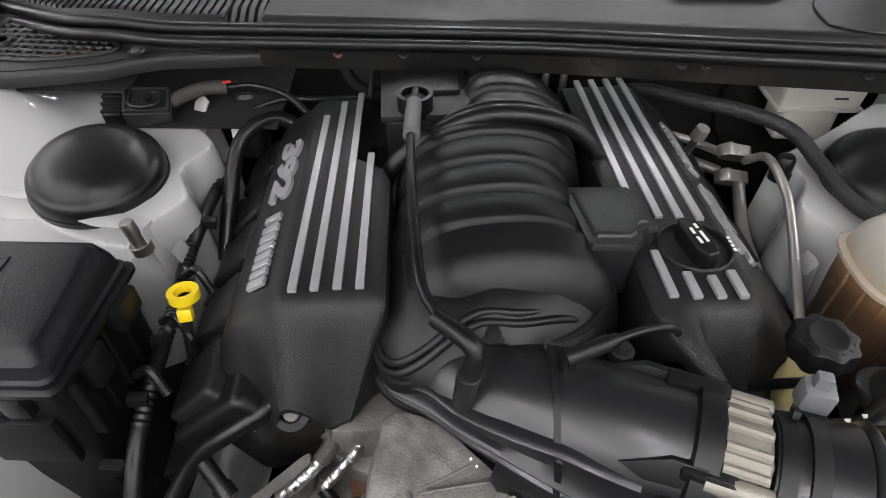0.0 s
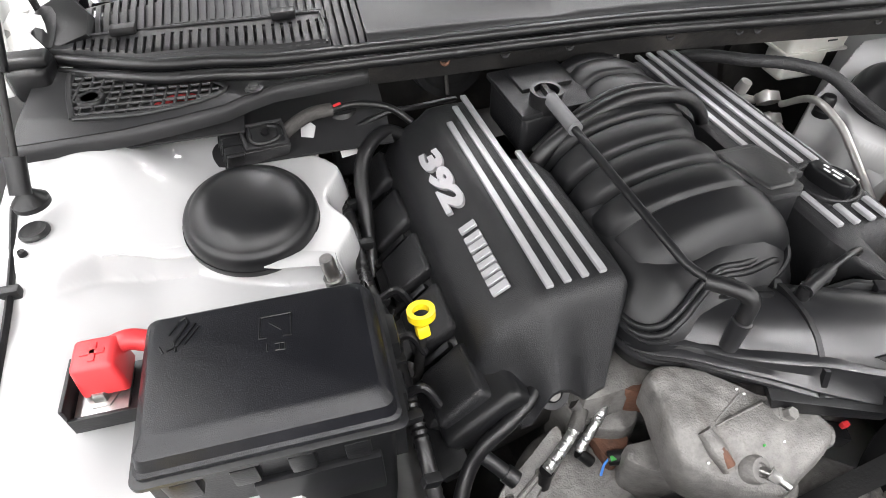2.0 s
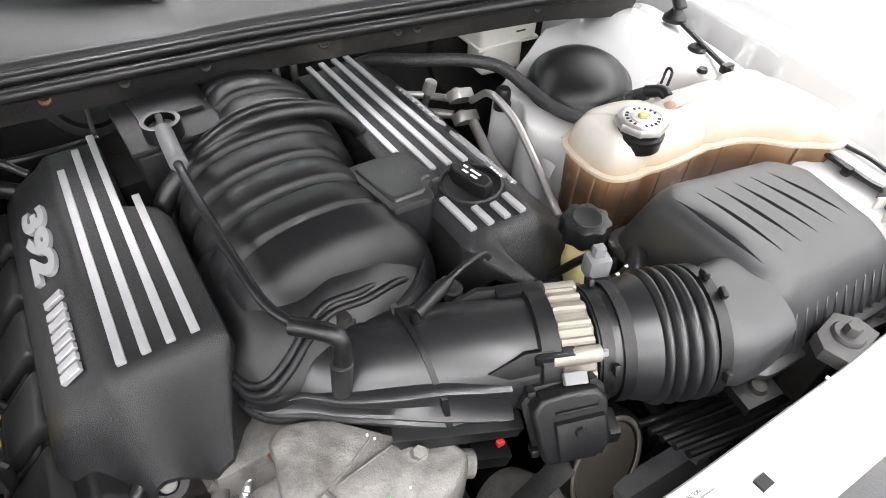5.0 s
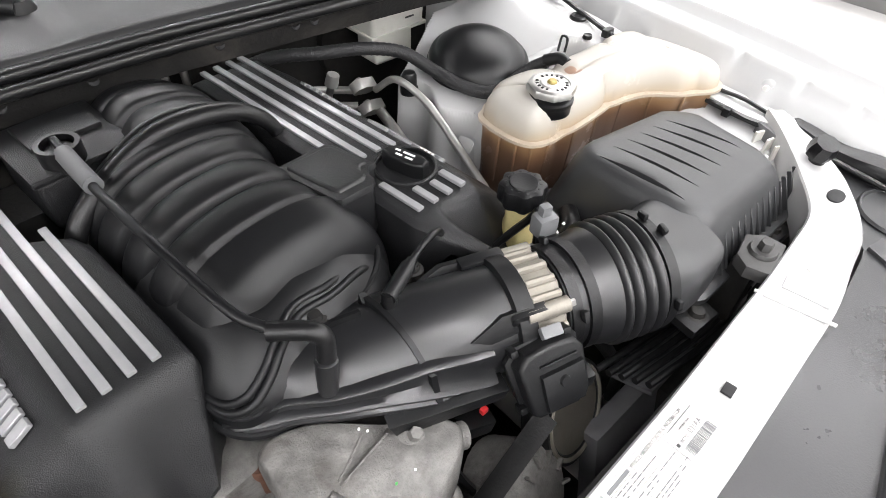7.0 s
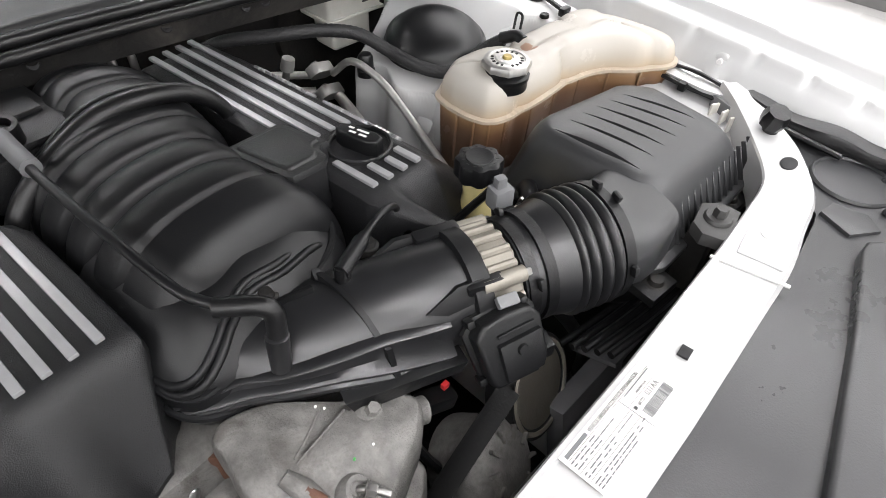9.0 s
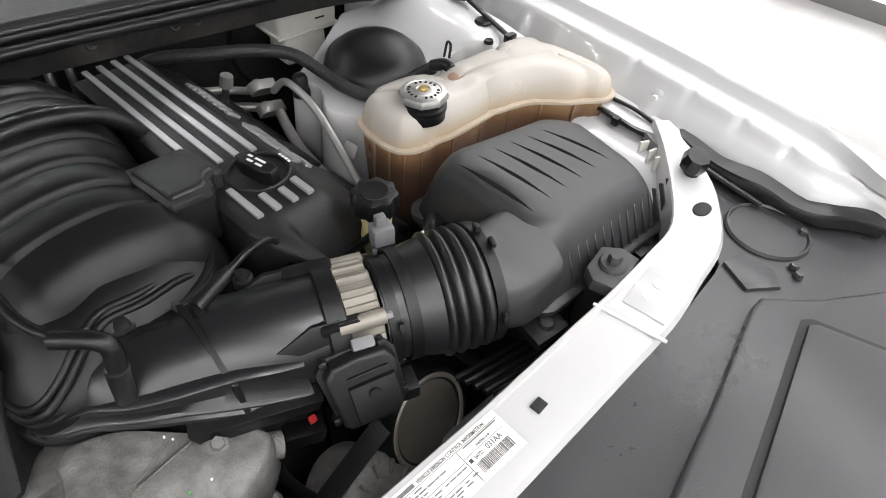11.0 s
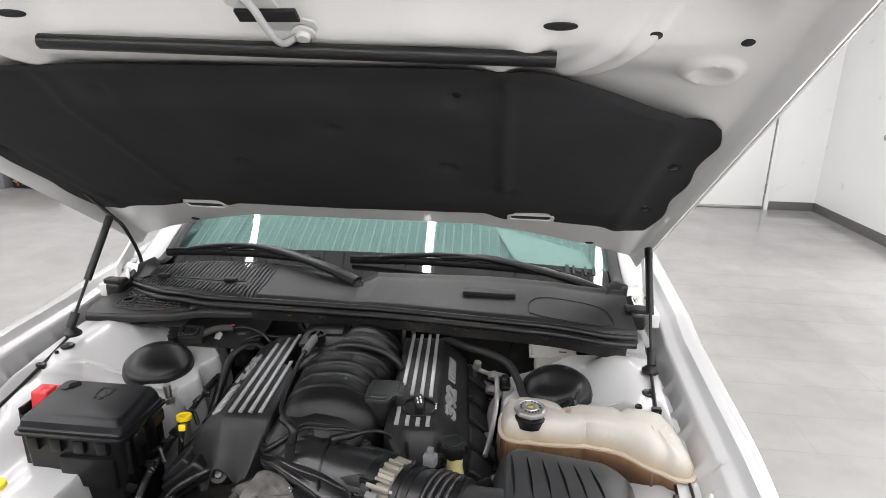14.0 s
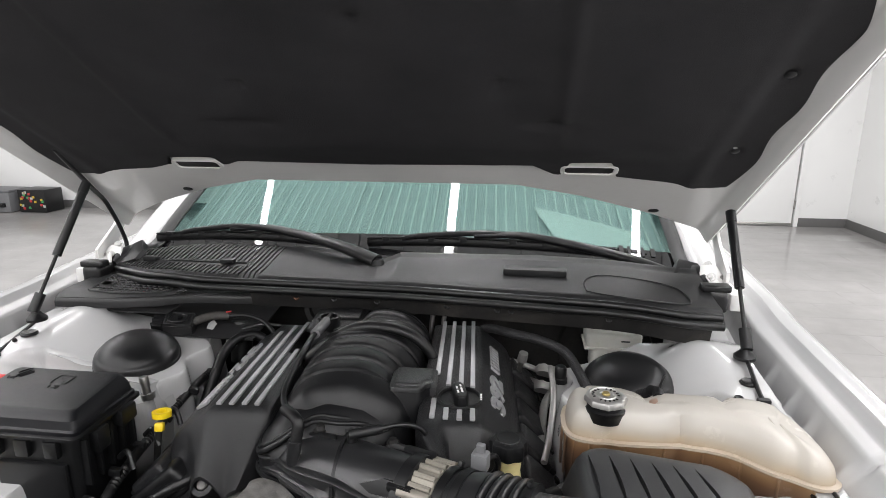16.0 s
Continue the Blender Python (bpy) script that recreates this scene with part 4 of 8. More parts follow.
# near-black base colour puts shade under the end cover's mesh opening
part("hinge_shelf", sheet(lambda u, v: (lerp(-0.72, -0.28, u), lerp(0.80, 1.01, v), lerp(0.868, 0.90, v)), 10, 3, 0.004), M_CABIN_SHADE, flange)

# mesh-covered cowl end piece
mesh_p = thing("cowl_end_cover", "black plastic cowl end cover with an open mesh", "cowl cover", (-0.6, 0.86, 0.93))
EC_LOW = [(-0.745, 0.787), (-0.62, 0.790), (-0.556, 0.798), (-0.497, 0.809), (-0.431, 0.842), (-0.265, 0.870)]
EC_HIGH = [(-0.745, 0.965), (-0.60, 0.918), (-0.44, 0.882), (-0.265, 0.890)]


def mesh_z(x, y):
    return 0.964 - 0.02 * smooth(y, 0.83, 0.75) - 0.01 * smooth(x, -0.6, -0.3)


bmx = bmesh.new()
N1, N2 = 120, 60


def inside(x, y, poly):
    c, j = False, len(poly) - 1
    for i in range(len(poly)):
        if (poly[i][1] > y) != (poly[j][1] > y) and x < (poly[j][0] - poly[i][0]) * (y - poly[i][1]) / (poly[j][1] - poly[i][1]) + poly[i][0]:
            c = not c
        j = i
    return c


HOLE = [(-0.680, 0.816), (-0.592, 0.810), (-0.507, 0.828), (-0.499, 0.858), (-0.57, 0.899), (-0.69, 0.939), (-0.696, 0.889)]


def ec_pt(u, v):
    x = lerp(-0.745, -0.27, u)
    return x, lerp(table(x, EC_LOW), table(x, EC_HIGH), v)


grid = [[bmx.verts.new((*ec_pt(i / N1, j / N2), mesh_z(*ec_pt(i / N1, j / N2)))) for j in range(N2 + 1)] for i in range(N1 + 1)]
for i in range(N1):
    for j in range(N2):
        x, y = ec_pt((i + 0.5) / N1, (j + 0.5) / N2)
        if not inside(x, y, HOLE):
            bmx.faces.new((grid[i][j], grid[i + 1][j], grid[i + 1][j + 1], grid[i][j + 1]))
bmesh.ops.delete(bmx, geom=[v for v in bmx.verts if not v.link_faces], context="VERTS")
bmesh.ops.solidify(bmx, geom=list(bmx.faces), thickness=0.004)
part("cover", bmx, M_COWL, mesh_p)
part("front_skirt", loft([[(x, table(x, EC_LOW) + 0.004, mesh_z(x, table(x, EC_LOW)) + 0.0005), (x, table(x, EC_LOW) - 0.003, mesh_z(x, table(x, EC_LOW)) - 0.003), (x, table(x, EC_LOW) - 0.006, mesh_z(x, table(x, EC_LOW)) - 0.010), (x, table(x, EC_LOW) - 0.006, mesh_z(x, table(x, EC_LOW)) - 0.022), (x, table(x, EC_LOW) - 0.002, mesh_z(x, table(x, EC_LOW)) - 0.022), (x, table(x, EC_LOW) + 0.004, mesh_z(x, table(x, EC_LOW)) - 0.006)] for x in [lerp(-0.745, -0.27, k / 40) for k in range(41)]]), M_COWL, mesh_p, smooth=50)
part("hole_rim", tube([(x, y, mesh_z(x, y) + 0.0005) for x, y in HOLE + HOLE[:1]], 0.0042, 8, 3, squash=0.6), M_COWL, mesh_p)
# added sheet whose near-black colour stands for the shade below the mesh
part("tray", sheet(lambda u, v: (lerp(-0.72, -0.48, u), lerp(0.80, 0.95, v), 0.921 + 0.008 * v), 4, 4, 0.003), M_CABIN_SHADE, mesh_p, "near-black sheet standing for the shade below the mesh")


def span(p, q, poly):
    """The stretch of the line from p to q that lies inside a polygon."""
    hits = [k / 200 for k in range(201) if inside(lerp(p[0], q[0], k / 200), lerp(p[1], q[1], k / 200), poly)]
    return [(lerp(p[0], q[0], t), lerp(p[1], q[1], t)) for t in (hits[0], hits[-1])] if hits else None


for p, q in [((-0.706 + 0.0145 * k, 0.79), (-0.694 + 0.0145 * k, 0.95)) for k in range(15)] + [((-0.72, 0.826 + 0.0155 * k), (-0.48, 0.816 + 0.0155 * k)) for k in range(8)]:
    ends = span(p, q, HOLE)
    if ends:
        part("mesh_bar", tube([(x, y, mesh_z(x, y) - 0.001) for x, y in ends], 0.0024, 6, 1), M_COWL, mesh_p)
part("screw", lathe([(0, 0.006), (0.006, 0.006), (0.008, 0.003), (0.012, 0.002), (0.012, -0.001)], 14, Matrix.Translation((-0.456, 0.824, 0.966))), M_BLACK, mesh_p)
part("sight_boss", lathe([(0.011, 0.004), (0.0165, 0.004), (0.018, 0.002), (0.018, -0.004), (0.011, -0.004), (0.011, 0.004)], 22, Matrix.Translation((-0.664, 0.856, mesh_z(-0.664, 0.856)))), M_BLACK, mesh_p)
whole("red_wire_loom", tube([(-0.600, 0.846, 0.932), (-0.586, 0.853, 0.944), (-0.570, 0.862, 0.946), (-0.553, 0.864, 0.946), (-0.537, 0.860, 0.944), (-0.522, 0.852, 0.932)], 0.0052, 8), M_RED, "red wiring seen below the black mesh", "wire")


def corner(s):
    """Hinge side of the bonnet: bent brackets at the foot of the pillar."""
    h = part("bonnet_hinge", box((s * 0.80, 1.02, 0.955), (0.03, 0.16, 0.04), 0.006), M_UNDER, car, "white steel bonnet hinge")
    part("arm", prism([(0, 0), (0.04, 0), (0.10, 0.07), (0.22, 0.19), (0.20, 0.21), (0.08, 0.10), (0.0, 0.05)], -0.004, 0.004, 0.001, m=Matrix.Translation((s * 0.795, 1.0, 0.96)) @ rot(90, 0, 90)), M_UNDER, h)
    part("pivot", lathe([(0, 0.01), (0.012, 0.01), (0.012, -0.01), (0, -0.01)], 14, along((s * 0.79, 1.03, 0.985), (1, 0, 0))), M_STEEL, h)
    part("hinge_plate", prism([(-0.03, -0.02), (0.03, -0.03), (0.036, 0.01), (0.0, 0.035), (-0.034, 0.02)], -0.002, 0.002, 0.0006, m=Matrix.Translation((s * 0.765, 1.015, 0.99)) @ rot(50, s * 25, 0)), M_UNDER, h)
    part("hinge_plate", prism([(-0.02, -0.03), (0.02, -0.03), (0.025, 0.03), (-0.015, 0.04)], -0.002, 0.002, 0.0006, m=Matrix.Translation((s * 0.757, 0.985, 0.978)) @ rot(20, s * 60, 20)), M_UNDER, h)
    for dy, dz in ((0.0, 0.0), (0.03, 0.02), (-0.03, -0.01)):
        part("hinge_bolt", lathe([(0, 0.008), (0.006, 0.008), (0.007, 0.0), (0.011, 0), (0.011, -0.003)], 10, along((s * 0.76, 1.01 + dy, 0.995 + dz), (-s * 0.5, -0.6, 0.6))), M_UNDER, h)
    part("pillar_moulding", tube([(s * 0.745, 0.99, 0.975), (s * 0.735, 1.05, 1.0), ws_pt(s * 0.735, 0.06, 0.016), ws_pt(s * 0.725, 0.2, 0.016), ws_pt(s * 0.70, 0.5, 0.016), ws_pt(s * 0.665, 0.9, 0.016)], 0.019, 10, squash=0.6), M_BLACK, car, "black pillar moulding")
    part("corner_cover", prism([(-0.05, -0.03), (0.04, -0.035), (0.05, 0.0), (0.02, 0.06), (-0.03, 0.05)], -0.012, 0.012, 0.005, 2, m=Matrix.Translation((s * 0.715, 1.02, 0.985)) @ rot(25, s * 20, 0)), M_BLACK, car, "black plastic corner cover")
    e = thing("wing_end_cap", "black rubber end cap at the cowl corner", "rubber cap", (s * 0.74, 0.94, 0.95), group="cowl corner caps")
    part("block", box((s * 0.745, 0.935, 0.965), (0.05, 0.06, 0.05), 0.012, 3), M_RUBBER, e)
    part("lip", box((s * 0.745, 0.925, 0.995), (0.062, 0.03, 0.016), 0.006, 3), M_RUBBER, e)


corner(-1)
corner(1)

# ---- wipers ----
def wiper(px, tip, mid, name_label):
    w = thing("wiper", name_label, "wiper", px, group="wipers")
    p, t_, m_ = Vector(px), Vector(tip), Vector(mid)
    part("pivot_cap", lathe([(0, 0.014), (0.014, 0.012), (0.019, 0.0), (0.019, -0.02)], 18, Matrix.Translation(p)), M_GLOSS, w)
    part("arm", tube([p + Vector((0, 0, 0.006)), p.lerp(m_, 0.35) + Vector((0, 0, 0.022)), m_ + Vector((0, 0, 0.022)), m_.lerp(t_, 0.5) + Vector((0, 0, 0.018))], lambda t: lerp(0.021, 0.010, t), 12, squash=0.75), M_GLOSS, w)
    d = (t_ - m_)
    a, b = m_ - d * 0.75, t_ + d * 0.5
    sag = lambda k: Vector((0, 0, -0.012 * (2 * k - 1) ** 2))
    part("blade", tube([a.lerp(b, k / 8) + sag(k / 8) - Vector((0, 0, 0.002)) for k in range(9)], 0.007, 8, 2, squash=1.7), M_RUBBER, w)
    part("spine", tube([a.lerp(b, k / 8) + sag(k / 8) + Vector((0, -0.003, 0.011)) for k in range(9)], 0.0032, 6, 2), M_GLOSS, w)
    part("bridge", tube([a.lerp(b, k) + Vector((0, -0.002, h)) for k, h in ((0.16, 0.004), (0.26, 0.014), (0.5, 0.026), (0.74, 0.014), (0.84, 0.004))], 0.0062, 8, squash=1.3), M_GLOSS, w)
    for k in (0.08, 0.16, 0.27, 0.40, 0.60, 0.73, 0.84, 0.92):
        part("claw", box(a.lerp(b, k) + sag(k) + Vector((0, 0, 0.005)), (0.020, 0.013, 0.018), 0.002), M_GLOSS, w)


wiper((-0.024, 0.950, 1.014), (-0.60, 1.145, 1.026), (-0.36, 1.120, 1.033), "black wiper arm and blade parked on the glass")
wiper((0.686, 1.080, 0.972), (0.05, 1.135, 1.032), (0.34, 1.122, 1.031), "black wiper arm and blade parked on the glass")

# ---- raised bonnet ----
HOOD = Matrix.Translation((0, 0.830, 1.279)) @ rot(-33.5, 0, 0)


def hood_pt(x, s, d=0.0):
    """A place on the bonnet's underside: s metres ahead of the rear clips, d metres below the skin."""
    return HOOD @ Vector((x, -s, -d))


def hood_rear(x):
    return table(abs(x), ((0, -0.112), (0.3, -0.112), (0.45, -0.165), (0.62, -0.255), (0.76, -0.35), (0.80, -0.37)))


def hood_front(x):
    return 0.98 - 0.12 * (abs(x) / 0.8) ** 2.5


bonnet = thing("bonnet", "raised white bonnet seen from below", "car bonnet", (0, 0.9, 1.1))


def hood_f(u, v):
    x = lerp(-0.80, 0.80, u)
    s = lerp(hood_rear(x), hood_front(x), v)
    d = 0.0
    k = smooth(abs(x), 0.60, 0.72)
    d += 0.03 * math.exp(-((abs(x) - 0.775) / 0.014) ** 2)
    if s > 0.66:
        d -= 0.055 * smooth(s, 0.66, 0.74) * (1 - k)
        d += 0.04 * smooth(s, 0.82, 0.95)
    d -= 0.02 * (1 - k) * smooth(s, 0.02, 0.10) * (1 - smooth(s, 0.55, 0.64))
    for cx in (-0.28, 0.28):
        d += 0.012 * math.exp(-((x - cx) / 0.05) ** 2 - ((s - 0.685) / 0.02) ** 2)
    for cx in (0.41, 0.52, 0.55):
        for sg in (-1, 1):
            a = (sg * x - cx) - 0.75 * (s - 0.66)
            d += (0.012 if cx < 0.45 else 0.013) * math.exp(-(a / (0.024 if cx < 0.45 else 0.013)) ** 2) * smooth(s, 0.54, 0.60) * (1 - smooth(s, 0.69, 0.74))
    rr = math.hypot(abs(x) - 0.665, (s - 0.60) * 1.2)
    d += 0.009 * math.exp(-((rr - 0.034) / 0.009) ** 2) - 0.006 * math.exp(-(rr / 0.02) ** 2)
    return hood_pt(x, s, d)


part("inner_panel", sheet(hood_f, 320, 220, 0.003), M_UNDER, bonnet, "white pressed inner panel", smooth=60)
part("outer_skin", sheet(lambda u, v: hood_pt(lerp(-0.805, 0.805, u), lerp(hood_rear(lerp(-0.8, 0.8, u)) - 0.01, hood_front(lerp(-0.8, 0.8, u)) + 0.012, v), -0.075 + 0.07 * smooth(abs(lerp(-1, 1, u)), 0.7, 1.0)), 30, 20, 0.003), M_WHITE, bonnet)
for s in (-1, 1):
    part("hem", tube([hood_pt(s * 0.80, t, 0.004) for t in (-0.36, 0.0, 0.4, 0.86)], 0.007, 8), M_WHITE, bonnet)
    part("side_seal", tube([hood_pt(s * 0.787, t, 0.012) for t in (-0.30, 0.0, 0.4, 0.8)], 0.005, 8), M_UNDER, bonnet)

PAD = [(0.10, -0.018), (0.335, -0.012), (0.385, -0.05), (0.415, -0.02), (0.455, -0.005), (0.505, -0.055), (0.60, -0.075), (0.70, -0.10), (0.745, -0.085), (0.738, 0.0), (0.722, 0.08), (0.748, 0.16), (0.742, 0.23), (0.722, 0.27), (0.745, 0.33), (0.735, 0.43), (0.718, 0.468),
       (0.665, 0.478), (0.635, 0.50), (0.54, 0.55), (0.44, 0.595), (0.30, 0.606), (0.12, 0.606)]
outline = PAD + [(-x, y) for x, y in PAD[::-1]]
pad = thing("bonnet_liner", "black felt bonnet liner with moulded edges", "bonnet liner", (0, 0.8, 1.2))
LOW = [(0.0, -0.018), (0.335, -0.012), (0.380, -0.05), (0.392, -0.048), (0.405, 0.004), (0.492, 0.004), (0.505, -0.055), (0.60, -0.075), (0.70, -0.10), (0.735, -0.095), (0.748, -0.05)]
LOW_L = [(0.0, -0.018), (0.30, -0.012), (0.333, -0.03), (0.343, 0.004), (0.450, 0.004), (0.463, -0.03), (0.52, -0.05), (0.60, -0.06), (0.70, -0.085), (0.735, -0.08), (0.748, -0.03)]
HIGH = [(0.0, 0.606), (0.30, 0.606), (0.44, 0.595), (0.54, 0.55), (0.635, 0.50), (0.665, 0.482), (0.715, 0.468), (0.735, 0.44), (0.748, 0.38)]


def felt(u, v):
    q = 2 * u - 1
    x = 0.748 * (q * 1.25 - 0.25 * q ** 3)
    s = lerp(table(abs(x), LOW if x > 0 else LOW_L), table(abs(x), HIGH), v)
    k = 1 - smooth(abs(x), 0.60, 0.70)
    d = 0.006 + 0.014 * k * smooth(s, 0.0, 0.1) * (1 - smooth(s, 0.5, 0.58)) + 0.006 * math.exp(-((abs(x) - 0.66) / 0.02) ** 2)
    d += 0.006 * math.exp(-((abs(x) - 0.38) / 0.012) ** 2) * smooth(s, 0.05, 0.2)
    for hx, hs in ((0.07, 0.44), (-0.16, 0.29), (0.27, 0.29), (0.30, 0.54), (-0.30, 0.54), (0.70, 0.29), (0.70, 0.06), (-0.70, 0.29)):
        d -= 0.010 * math.exp(-((x - hx) ** 2 + (s - hs) ** 2) / 0.014 ** 2)
    for hx in (-0.2, 0.36):
        d -= 0.008 * math.exp(-((x - hx) / 0.045) ** 2 - ((s - 0.17) / 0.014) ** 2)
    d += 0.0015 * noise.noise(Vector((x * 14, s * 14, 2)))
    d *= smooth(min(v, 1 - v, u, 1 - u), -0.01, 0.012)
    x += (0.005 * math.sin(s * 34 + 1.0)) * smooth(abs(x), 0.68, 0.748) * (1 if x > 0 else -1)
    return hood_pt(x, s, d + 0.002)


part("felt", sheet(felt, 240, 90, 0.003), M_FELT, pad, smooth=60)
for hx, hs in ((0.07, 0.44), (-0.16, 0.29), (0.27, 0.29), (0.30, 0.54), (0.70, 0.29), (0.70, 0.06)):
    part("clip", lathe([(0, 0.002), (0.006, 0.0015), (0.008, 0)], 14, along(hood_pt(hx, hs, 0.010), HOOD.to_3x3() @ Vector((0, 0, -1)))), M_BLACK, pad)
for sg, cx in ((-1, -0.395), (1, 0.447)):
    slot = part("clip_frame", loft([[hood_pt(cx + x * k, -0.022 + y * k, dd) for x, y in rrect(0.115, 0.036, 0.012)] for k, dd in ((1.0, 0.0), (1.0, 0.013), (0.86, 0.014), (0.82, 0.006))], caps=False), M_UNDER, bonnet, "white pressed clip opening")
    # near-black plate drawn for the shade inside the clip opening
    part("dark_hollow", box((0, 0, 0), (0.096, 0.030, 0.004), 0, m=HOOD @ Matrix.Translation((cx, 0.022, -0.0085))), M_CABIN_SHADE, slot, smooth=0)
strip_ = thing("bonnet_seal_strip", "long black rubber seal strip clipped under the bonnet", "rubber strip", (0, 0.3, 1.6))
part("bulb", tube([hood_pt(x, 0.677 - 0.030 * (x + 0.30) / 0.745, 0.016) for x in (-0.30, -0.1, 0.2, 0.445)], 0.0115, 10), M_RUBBER, strip_)
part("base", tube([hood_pt(x, 0.664 - 0.030 * (x + 0.30) / 0.745, 0.01) for x in (-0.30, -0.1, 0.2, 0.445)], 0.009, 8, squash=0.6), M_RUBBER, strip_)
latch = thing("latch_striker", "white painted latch striker loop bolted under the bonnet", "latch striker", (0.06, 0.26, 1.6))
DZ = HOOD.to_3x3() @ Vector((0, 0, -1))
LP = [(-0.025, 0.06), (0.035, 0.06), (0.045, 0.015), (0.06, 0.0), (0.085, -0.01), (0.085, -0.045), (0.02, -0.045), (0.01, -0.005), (-0.005, 0.01), (-0.025, 0.025)]
part("plate", prism([(x, -y) for x, y in LP], -0.004, 0.0, 0.001, m=HOOD @ Matrix.Translation((0.030, -0.707, 0.008))), M_UNDER, latch)
part("dark_slot", box((0, 0, 0), (0.085, 0.022, 0.006), 0.001, m=HOOD @ Matrix.Translation((0.055, -0.714, 0.002))), M_CABIN_SHADE, latch)
part("loop", tube([hood_pt(0.035, 0.752, 0.0), hood_pt(0.052, 0.747, 0.014), hood_pt(0.060, 0.717, 0.022), hood_pt(0.068, 0.684, 0.02), hood_pt(0.080, 0.672, 0.004)], 0.0055, 10), M_WHITE, latch)
for x, s in ((0.025, 0.757), (0.095, 0.677)):
    part("nut", lathe([(0, 0.01), (0.009, 0.01), (0.011, 0.006), (0.011, 0.003), (0.017, 0.002), (0.017, -0.002)], 12, along(hood_pt(x, s, 0.0), DZ)), M_UNDER, latch)
for x, s, w in ((0.446, 0.70, 0.04), (0.57, 0.682, 0.016), (0.69, 0.67, 0.016), (-0.314, 0.72, 0.04), (-0.40, 0.65, 0.03), (-0.56, 0.682, 0.016), (-0.685, 0.67, 0.016), (0.62, -0.235, 0.022), (-0.50, -0.17, 0.022)):
    part("hole", lathe([(0, 0.0015), (0.5, 0.0015), (0.56, 0.0006), (0.56, -0.001)], 18, along((0, 0, 0), (0, 0, 1))), M_CABIN_SHADE, bonnet).data.transform(
        Matrix.Translation(-base_of(bonnet)) @ along(hood_pt(x, s, 0.004 if s < 0.66 else 0.002), DZ) @ Matrix.Diagonal((w, 0.014, 1, 1)) @ Matrix.Translation(base_of(bonnet)))


def gas_strut(a, b, group):
    g = thing("gas_strut", "black gas strut holding the bonnet open", "gas strut", a, group=group)
    a, b = Vector(a), Vector(b)
    part("cylinder", tube([a.lerp(b, 0.42), b], 0.0095, 14, 2), M_GLOSS, g)
    part("rod", tube([a, a.lerp(b, 0.45)], 0.004, 10, 2), M_DARK, g)
    part("lower_socket", tube([a - (b - a).normalized() * 0.012, a + (b - a).normalized() * 0.03], 0.011, 12, 2), M_BLACK, g)
    part("upper_socket", tube([b - (b - a).normalized() * 0.01, b + (b - a).normalized() * 0.016], 0.0105, 12, 2), M_BLACK, g)
    part("ball_stud", lathe([(0, 0), (0.02, 0), (0.02, 0.006), (0.012, 0.014), (0.008, 0.02), (0, 0.02)], 16, Matrix.Translation(a - Vector((0, 0, 0.03)))), M_BLACK, g)


gas_strut((-0.715, 0.695, 0.962), (-0.684, 0.850, 1.195), "gas struts")
gas_strut((0.750, 0.737, 0.942), (0.758, 0.920, 1.152), "gas struts")
whole("washer_hose", tube([hood_pt(-0.70, 0.03, 0.008), hood_pt(-0.72, -0.06, 0.012), hood_pt(-0.745, -0.16, 0.014), hood_pt(-0.76, -0.24, 0.02), (-0.752, 1.06, 1.03), (-0.745, 1.05, 0.97)], 0.0055, 8), M_RUBBER, "thin black washer hose looping to the bonnet", "hose")
for s in (-1, 1):
    rel = thing("release_cable", "black cable run clipped along the inner wing", "cable", (s * 0.74, 0.5, 0.88), group="wing cables")
    pp = [(s * (fender_x(y) - 0.057 - (0.008 if k % 2 else 0)), y, apron_z(fender_x(y) - 0.06, y) + 0.012) for k, y in enumerate((0.72, 0.6, 0.48, 0.36, 0.24, 0.12))]
    part("cable", tube(pp, 0.0042, 8), M_RUBBER, rel)
    for p in pp[1:-1:2]:
        part("clip", box(p, (0.022, 0.012, 0.014), 0.003), M_BLACK, rel)

# ---- engine ----
block = thing("engine_block", "grimy cast engine block and cylinder heads", "engine", (0.03, 0.6, 0.32))
part("block", box(eng(0, 0.20, 0.55), (0.36, 0.44, 0.44), 0.02, m=rot(0, 0, 4.2)), M_DARK, block)
part("front_cover", box(eng(-0.02, -0.03, 0.6), (0.34, 0.06, 0.36), 0.02, m=rot(0, 0, 4.2)), M_CAST, block)
part("rear_bell", box(eng(0, 0.46, 0.6), (0.44, 0.1, 0.42), 0.03, m=rot(0, 0, 4.2)), M_DARK, block)
